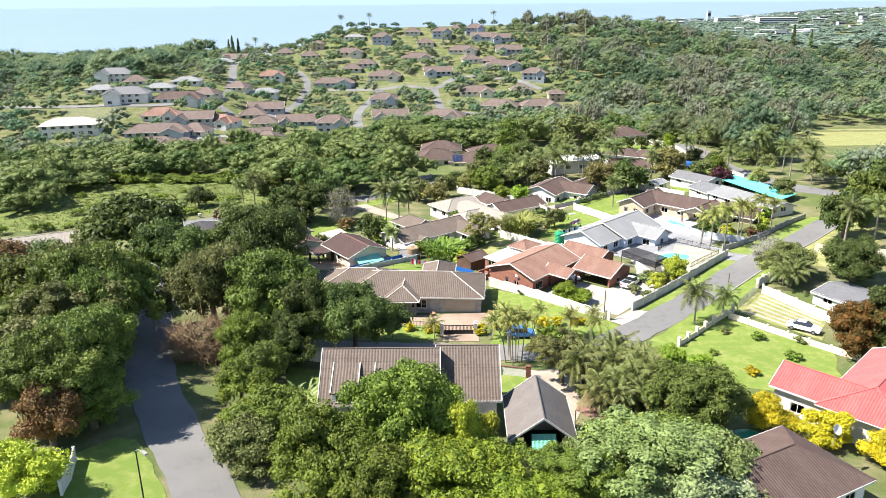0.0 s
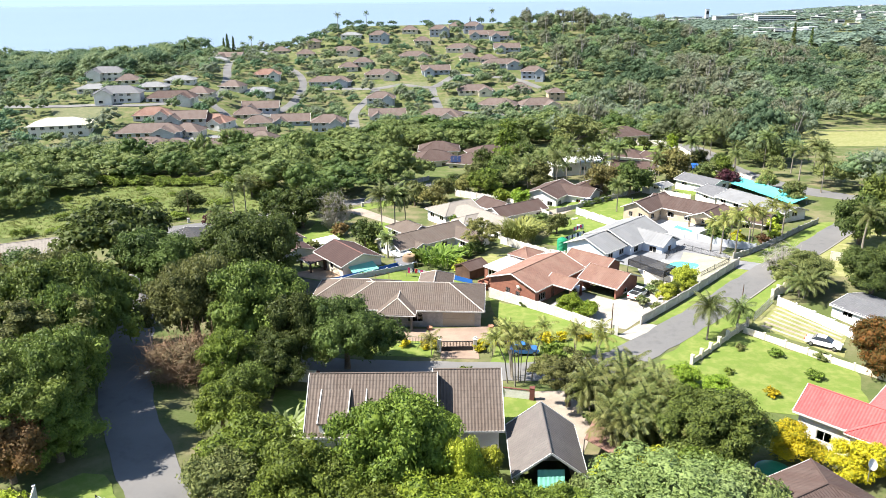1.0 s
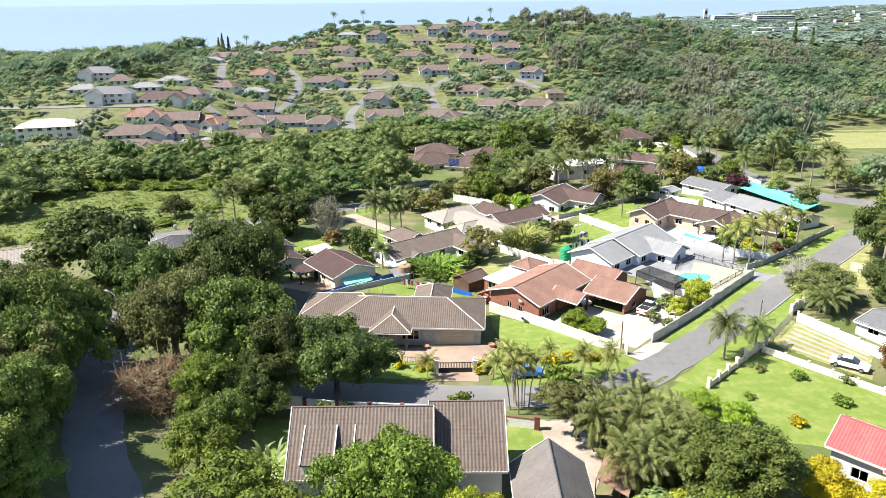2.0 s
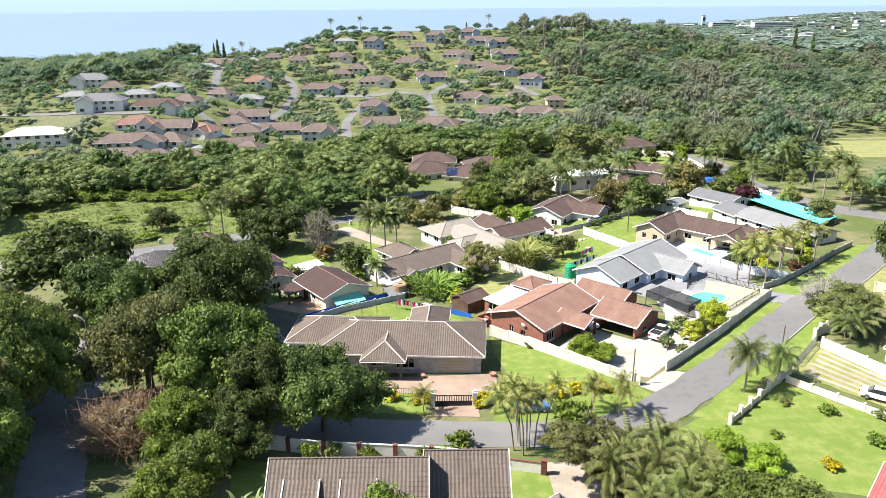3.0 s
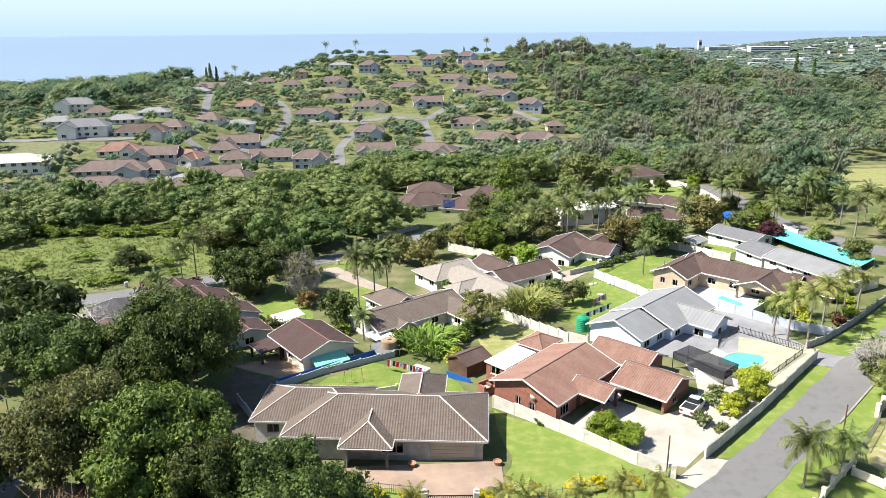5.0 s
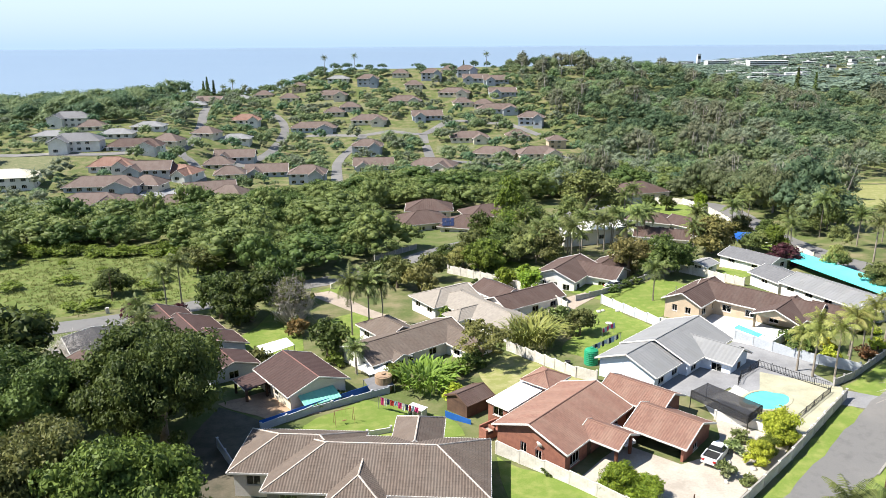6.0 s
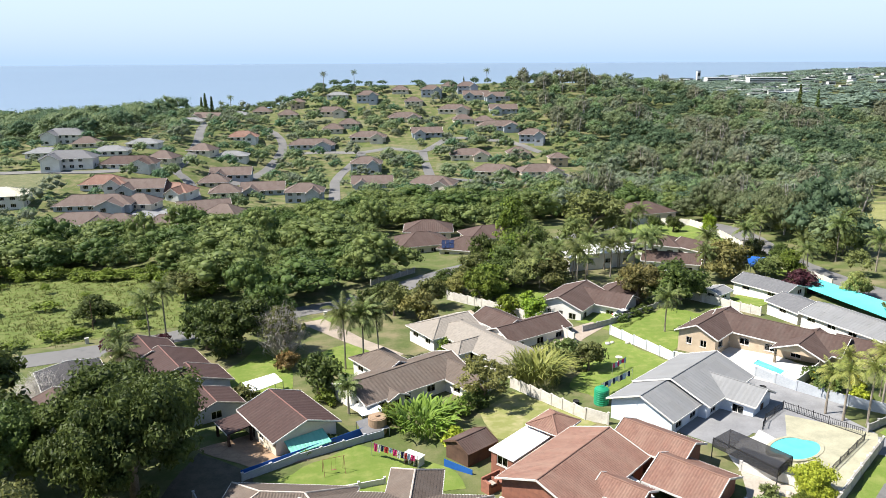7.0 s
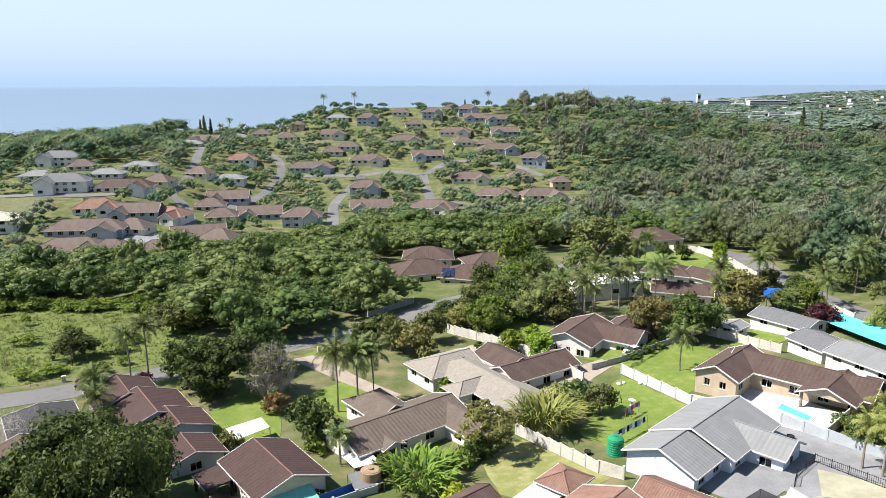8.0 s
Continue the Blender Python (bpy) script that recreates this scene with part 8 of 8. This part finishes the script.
small_bush(33.2, 113.8, 1.4, 1.2, LEAF_GREY, "pale garden bush in a stony bed")
small_bush(34.8, 116.0, 1.2, 1.0, LEAF_GREY, "pale garden bush in a stony bed")
small_bush(32.4, 107.6, 1.1, 0.9, LEAF_GREY, "pale garden bush in a stony bed")
small_bush(36.0, 88.0, 0.7, 0.7, LEAF_MID, "small tuft on an open lawn")
small_bush(44.0, 92.6, 0.9, 0.9, LEAF_MID, "small tuft on an open lawn")
small_bush(46.0, 86.4, 1.0, 1.1, LEAF_MID, "small bush on an open lawn")
small_bush(40.0, 94.6, 0.7, 0.7, LEAF_OLIVE, "small tuft on an open lawn")
small_bush(49.4, 91.6, 1.0, 1.0, LEAF_OLIVE, "small bush along a low wall")
small_bush(38.8, 82.0, 0.9, 0.9, LEAF_YELLOW, "small yellow bush on an open lawn")
small_bush(34.6, 174.6, 1.2, 1.3, LEAF_DARK, "low shrub along a garden wall")
small_bush(37.4, 176.8, 1.2, 1.3, LEAF_DARK, "low shrub along a garden wall")
small_bush(40.0, 178.8, 1.2, 1.3, LEAF_DARK, "low shrub along a garden wall")
small_bush(-22.4, 158.6, 2.6, 1.8, LEAF_RUST, "reddish shrub at a lawn's edge")
small_bush(-23.4, 162.0, 2.0, 1.6, LEAF_OLIVE, "shrub at a lawn's edge")
small_bush(-11.6, 149.6, 2.4, 1.8, LEAF_MID, "garden shrub beside a white house")
small_bush(-14.4, 145.4, 2.0, 1.6, LEAF_MID, "garden shrub beside a brown roof")
small_bush(9.0, 184.6, 1.4, 1.0, LEAF_DARK, "round dark bush on a track")
small_bush(12.2, 181.6, 1.5, 1.1, LEAF_LIME, "round yellowish bush on a track")
small_bush(-0.6, 174.6, 1.6, 1.4, LEAF_MID, "garden bush before a cream house")
small_bush(2.6, 163.0, 2.6, 1.6, LEAF_MID, "small tree before a cream house")
for k in range(6):
    s = strip("concrete_strip", [(45.8 + k * 0.85, 101.4 + k * 1.0), (52.4 + k * 0.62, 93.4 + k * 0.85)], 0.5, TRACK, 0.075, "pale concrete strip in a grassy parking yard", "paving", 2.0, 1)
dish = thing("satellite_dish", pose(37.6, 60.6, 1.3, 0, 0, 20), "white satellite dish on a roof edge", "dish")
bm = bmesh.new()
lathe(bm, [(0.03, 0.0), (0.3, 0.06), (0.5, 0.18), (0.52, 0.18), (0.3, 0.03), (0.03, -0.03)], 18)
d2 = part("bowl", bm, WHITE_PAINT, dish)
d2.matrix_local = pose(0, 0, 1.2, 60, 0, 0)
bm = bmesh.new()
beam(bm, (0, 0, -0.6), (0, 0.1, 1.2), 0.06, 0.06, 8)
part("mast", bm, STEEL, dish)

bar_fence("garden_fence", [(-13.8, 150.6), (-10.5, 152.0), (-6.5, 157.5)], 1.3, WHITE_PAINT, "white slatted garden fence before a white house", gap=0.22, bar=0.09)


# ---- far coast ----
TOWN_WHITE = surface("far_white_walls", (0.66, 0.65, 0.64), (0.5, 0.5, 0.5), 0.05, 0.6)


def town_block(x, y, w, d, h, rot, tiers):
    ob = thing("coastal_building", pose(x, y, ground(x, y), 0, 0, rot), "pale flat-roofed building of a distant coastal town", "building", "coastal town")
    bm = bmesh.new()
    box(bm, -w / 2, w / 2, -d / 2, d / 2, -4, h)
    part("wall", bm, TOWN_WHITE, ob)
    part("roof", boxed((-w / 2 - 0.8, w / 2 + 0.8, -d / 2 - 0.8, d / 2 + 0.8, h, h + 0.8)), TOWN_WHITE if w > 30 else SLATE, ob)
    for t in range(tiers):
        z = h * (t + 0.25) / tiers
        part("window_band", boxed((-w / 2 + 1, w / 2 - 1, -d / 2 - 0.15, -d / 2 + 0.1, z, z + h / tiers * 0.5)), CAR_GLASS, ob)


rt = np.random.default_rng(21)
for i in range(150):
    y = float(rt.uniform(1700, 3300))
    x = y * float(rt.uniform(0.31, 0.66))
    town_block(x, y, float(rt.uniform(12, 42)), float(rt.uniform(10, 22)), float(rt.uniform(6, 15)), float(rt.uniform(-25, 25)), int(rt.integers(1, 4)))
patch("field", [(560, 1230), (700, 1190), (1000, 1170), (1000, 1260), (690, 1290)], DRY_LAWN, 0.3, "pale open field on the coastal plain", "field", 40.0)
for x, y, w, d, h, turn, n in ((620, 2150, 90, 26, 15, -6, 3), (700, 2330, 70, 30, 20, 8, 4), (560, 2050, 60, 24, 9, 4, 2), (985, 2250, 110, 34, 24, -4, 5), (1060, 2420, 60, 40, 16, 10, 3), (1000, 2080, 84, 26, 9, 2, 2), (930, 2500, 70, 30, 22, 0, 4), (905, 2600, 11, 11, 44, 0, 2)):
    town_block(x, y, w, d, h, turn, n)
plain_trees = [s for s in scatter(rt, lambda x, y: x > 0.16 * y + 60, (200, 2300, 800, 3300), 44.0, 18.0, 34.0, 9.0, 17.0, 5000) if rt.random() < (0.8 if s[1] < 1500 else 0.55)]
# leaf colour turned blue-green to stand for haze over the plain
woods("plain_woods", LEAF_PLAIN, plain_trees, "distant woods on the coastal plain, blued by haze in their leaf colour", 8, 20, 0.26, 31, 0.6)


def pine(x, y, h, label):
    """A columnar pine with tiers of drooping branches."""
    ob = thing("norfolk_pine", pose(x, y, ground(x, y)), label, "pine")
    bm = bmesh.new()
    tube(bm, [(0, 0, -0.5), (0, 0, h * 0.5), (0, 0, h)], [h * 0.02, h * 0.014, 0.05], 6)
    part("trunk", bm, BARK, ob)
    g = np.random.default_rng(int(abs(x)) + 3)
    pts, nr = [], []
    for k in range(420):
        s = g.random() ** 0.8
        a = g.uniform(0, 6.28)
        r = h * 0.17 * (1 - s) ** 0.7 * (0.55 + 0.45 * abs(math.sin(s * 40))) * g.uniform(0.5, 1.0)
        pts.append((r * math.cos(a), r * math.sin(a), h * (0.08 + 0.92 * s)))
        nr.append((math.cos(a), math.sin(a), 0.4))
    v, q = leaves_at(g, np.array(pts), np.array(nr), h * 0.06)
    c = new("crown", arrays_mesh("crown", v, q, [], LEAF_DARK))
    c.parent = ob


for x, y, h in ((-165, 590, 17), (-169, 594, 14), (-161, 592, 15), (-227, 552, 13), (-190, 566, 13), (-194, 570, 10), (24, 628, 10), (352, 760, 24), (372, 764, 19), (250, 520, 14)):
    pine(x, y, h, "dark column-like pine on the skyline")
for x, y, h in ((-146, 588, 14), (-82, 612, 17), (-60, 622, 15), (42, 630, 14), (86, 630, 12), (-152, 586, 10), (-96, 566, 9)):
    palm(x, y, h, "tall palm on the skyline", 14, 3.4, slim=0.2)

# panels on the villa roof
for i in range(6):
    sp = tagged(part("solar_panel", boxed((-0.5, 0.5, -0.85, 0.85, 0.0, 0.05), (-0.46, 0.46, -0.81, 0.81, 0.05, 0.056)), surface("solar_cells", (0.02, 0.03, 0.07), (0.015, 0.02, 0.045), rough=0.15, spec=0.6)) if i == 0 else new("solar_panel", sp.data), "dark blue solar panel on a brown roof", "solar panel", "solar panels")
    sp.matrix_world = pose(3.4 + (i % 3) * 1.15, 242.6 + (i // 3) * 1.7, -9.15 + (i // 3) * 0.72, 23, 0, -8)


# ---- small yard things ----
boundary("yard_wall", [(-10.2, 121.2), (-7.4, 122.0), (-4.6, 122.9)], 0.7, WHITE_WALL, WHITE_WALL, "low white wall at the edge of a back lawn", 2.8)

# brick fireplace beside the shed
fp = thing("outdoor_fireplace", pose(7.4, 120.6, ground(7.4, 120.6), 0, 0, 38), "unfinished red brick outdoor fireplace beside a shed", "fireplace")
part("hearth", boxed((-1.3, 1.3, -0.5, 0.6, -0.2, 0.75)), RED_BRICK, fp)
for s in (-1.3, -0.15, 1.0):
    part("pier", boxed((s, s + 0.3, -0.5, 0.6, 0.755, 1.35)), RED_BRICK, fp)
part("back_wall", boxed((-1.3, 1.3, 0.604, 0.8, -0.2, 1.6)), RED_BRICK, fp)
part("slab", boxed((-0.95, -0.2, -0.45, 0.55, 1.0, 1.06)), CONCRETE, fp)

# white hutch on the back lawn
hu = thing("hutch", pose(-1.5, 127.4, ground(-1.5, 127.4), 0, 0, -36), "white open-fronted hutch on a back lawn", "hutch")
part("roof", boxed((-1.2, 1.2, -0.65, 0.65, 1.15, 1.24)), WHITE_PAINT, hu)
part("back_panel", boxed((-1.1, 1.1, 0.5, 0.56, -0.05, 1.145)), WHITE_PAINT, hu)
for s in (-1.1, -0.4, 0.3, 1.0):
    part("divider", boxed((s, s + 0.1, -0.55, 0.495, -0.05, 1.145)), WHITE_PAINT, hu)

round_thing("bird_bath", [(0.3, 0), (0.32, 0.1), (0.12, 0.2), (0.1, 0.75), (0.5, 0.85), (0.55, 0.95), (0.48, 0.95), (0.05, 0.88)], 29.3, 155.3, PRECAST, "pale stone bird bath on a lawn", "bird bath", 18)
POT = surface("clay_pot", (0.4, 0.2, 0.12), (0.28, 0.14, 0.09), 2.0, 12.0)
for x, y, mt, label in ((45.6, 141.9, RUBBER, "dark round planter on a grey forecourt"), (43.8, 144.6, CONCRETE, "pale concrete planter beside a porch"), (20.1, 141.3, RUBBER, "dark round planter on a lawn"), (-2.0, 103.4, POT, "clay pot beside a garage"), (7.0, 103.2, POT, "clay pot beside a garage")):
    round_thing("planter", [(0.3, 0), (0.42, 0.35), (0.46, 0.5), (0.38, 0.5), (0.36, 0.42), (0.02, 0.42)], x, y, mt, label, "planter", 14)

# rough stones along garden edges
for i, (x, y, r) in enumerate(((29.5, 163.3, 0.55), (30.4, 163.8, 0.4), (32.7, 163.2, 0.5), (34.2, 161.9, 0.45), (33.4, 162.6, 0.35), (31.2, 110.8, 0.5), (32.0, 111.8, 0.4), (34.0, 110.4, 0.45), (35.8, 114.6, 0.5), (33.8, 115.0, 0.4), (37.0, 116.4, 0.4), (30.4, 108.4, 0.35), (34.6, 112.6, 0.3), (36.2, 112.2, 0.35), (33.0, 109.4, 0.4))):
    g = np.random.default_rng(60 + i)
    v, t = ICO[1]
    st = new("rock", arrays_mesh("rock", v * g.uniform(0.75, 1.2, (len(v), 1)) * np.array([r, r * 0.8, r * 0.6]), t, [], PRECAST))
    st.matrix_world = pose(x, y, ground(x, y) + r * 0.25, 0, 0, float(g.uniform(0, 360)))
    tagged(st, "rough pale stone in a garden bed", "rock", "garden stones")

# dishes and vents on the houses
for x, y, z, turn, label in ((26.2, 133.8, -1.7, 130, "white satellite dish on a pale blue gable"), (11.7, 113.2, -2.0, 130, "white satellite dish on a brick gable")):
    dh = thing("satellite_dish", pose(x, y, z, 0, 0, turn), label, "dish")
    bm = bmesh.new()
    lathe(bm, [(0.03, 0.0), (0.25, 0.05), (0.4, 0.14), (0.42, 0.14), (0.25, 0.02), (0.03, -0.03)], 16)
    bw = part("bowl", bm, WHITE_PAINT, dh)
    bw.matrix_local = pose(0, -0.25, 0.1, 70, 0, 0)
    bm = bmesh.new()
    beam(bm, (0, 0.4, -0.1), (0, -0.22, 0.1), 0.05, 0.05, 6)
    part("mast", bm, STEEL, dh)

# plants along the street wall and in the back gardens
small_bush(-13.1, 85.0, 1.6, 1.0, LEAF_MID, "climbing plant along a street wall")
small_bush(-10.6, 84.6, 1.9, 0.9, LEAF_OLIVE, "climbing plant along a street wall")
small_bush(-6.9, 84.2, 1.3, 1.0, LEAF_MID, "climbing plant along a street wall")
small_bush(-1.6, 83.8, 1.7, 0.8, LEAF_OLIVE, "climbing plant along a street wall")
small_bush(0.4, 84.0, 1.4, 1.3, LEAF_BRIGHT, "bright climbing plant along a street wall")
small_bush(2.5, 86.6, 1.8, 1.5, LEAF_MID, "green bush before a street wall")
small_bush(3.6, 83.4, 1.5, 0.8, LEAF_GREY, "pale plant along a street wall")
small_bush(6.6, 142.6, 2.4, 1.9, LEAF_DARK, "dark bush under a wispy tree")
small_bush(4.4, 140.4, 2.0, 1.6, LEAF_MID, "green bush behind a dry yard")
small_bush(3.6, 131.4, 2.2, 1.6, LEAF_LIME, "yellow-green bush beside bananas")
small_bush(-4.8, 138.6, 2.4, 2.0, LEAF_MID, "green bush beside a water tank")
small_bush(-12.2, 133.0, 1.2, 1.0, LEAF_DARK, "small dark bush beside an awning")
small_bush(-14.6, 130.0, 1.0, 0.9, LEAF_MID, "small bush beside blue sheeting")
small_bush(19.2, 156.4, 3.0, 2.4, LEAF_OLIVE, "olive bush beside a lawn")
small_bush(22.0, 158.8, 3.0, 2.2, LEAF_GREY, "pale bush beside a lawn")
small_bush(53.4, 144.6, 1.4, 1.2, LEAF_DARK, "dark bush beside a garden wall")
small_bush(66.0, 146.0, 2.0, 1.8, LEAF_LIME, "lime bush along a garden bed")
small_bush(69.0, 150.0, 2.2, 1.8, LEAF_MID, "green bush along a garden bed")
small_bush(56.0, 119.0, 2.4, 2.2, LEAF_PALM, "dark arching bush at the street's bend")
small_bush(60.0, 124.0, 2.2, 2.0, LEAF_MID, "green bush at the street's bend")
small_bush(-38.0, 160.0, 1.8, 1.6, LEAF_MID, "garden bush beside a brown roof")
small_bush(-26.0, 146.0, 2.2, 1.8, LEAF_OLIVE, "garden bush beside a brown roof")
small_bush(25.0, 182.0, 1.6, 1.5, LEAF_MID, "green bush before a white gable")
small_bush(19.6, 190.0, 2.2, 1.9, LEAF_BRIGHT, "bright bush on a lawn")
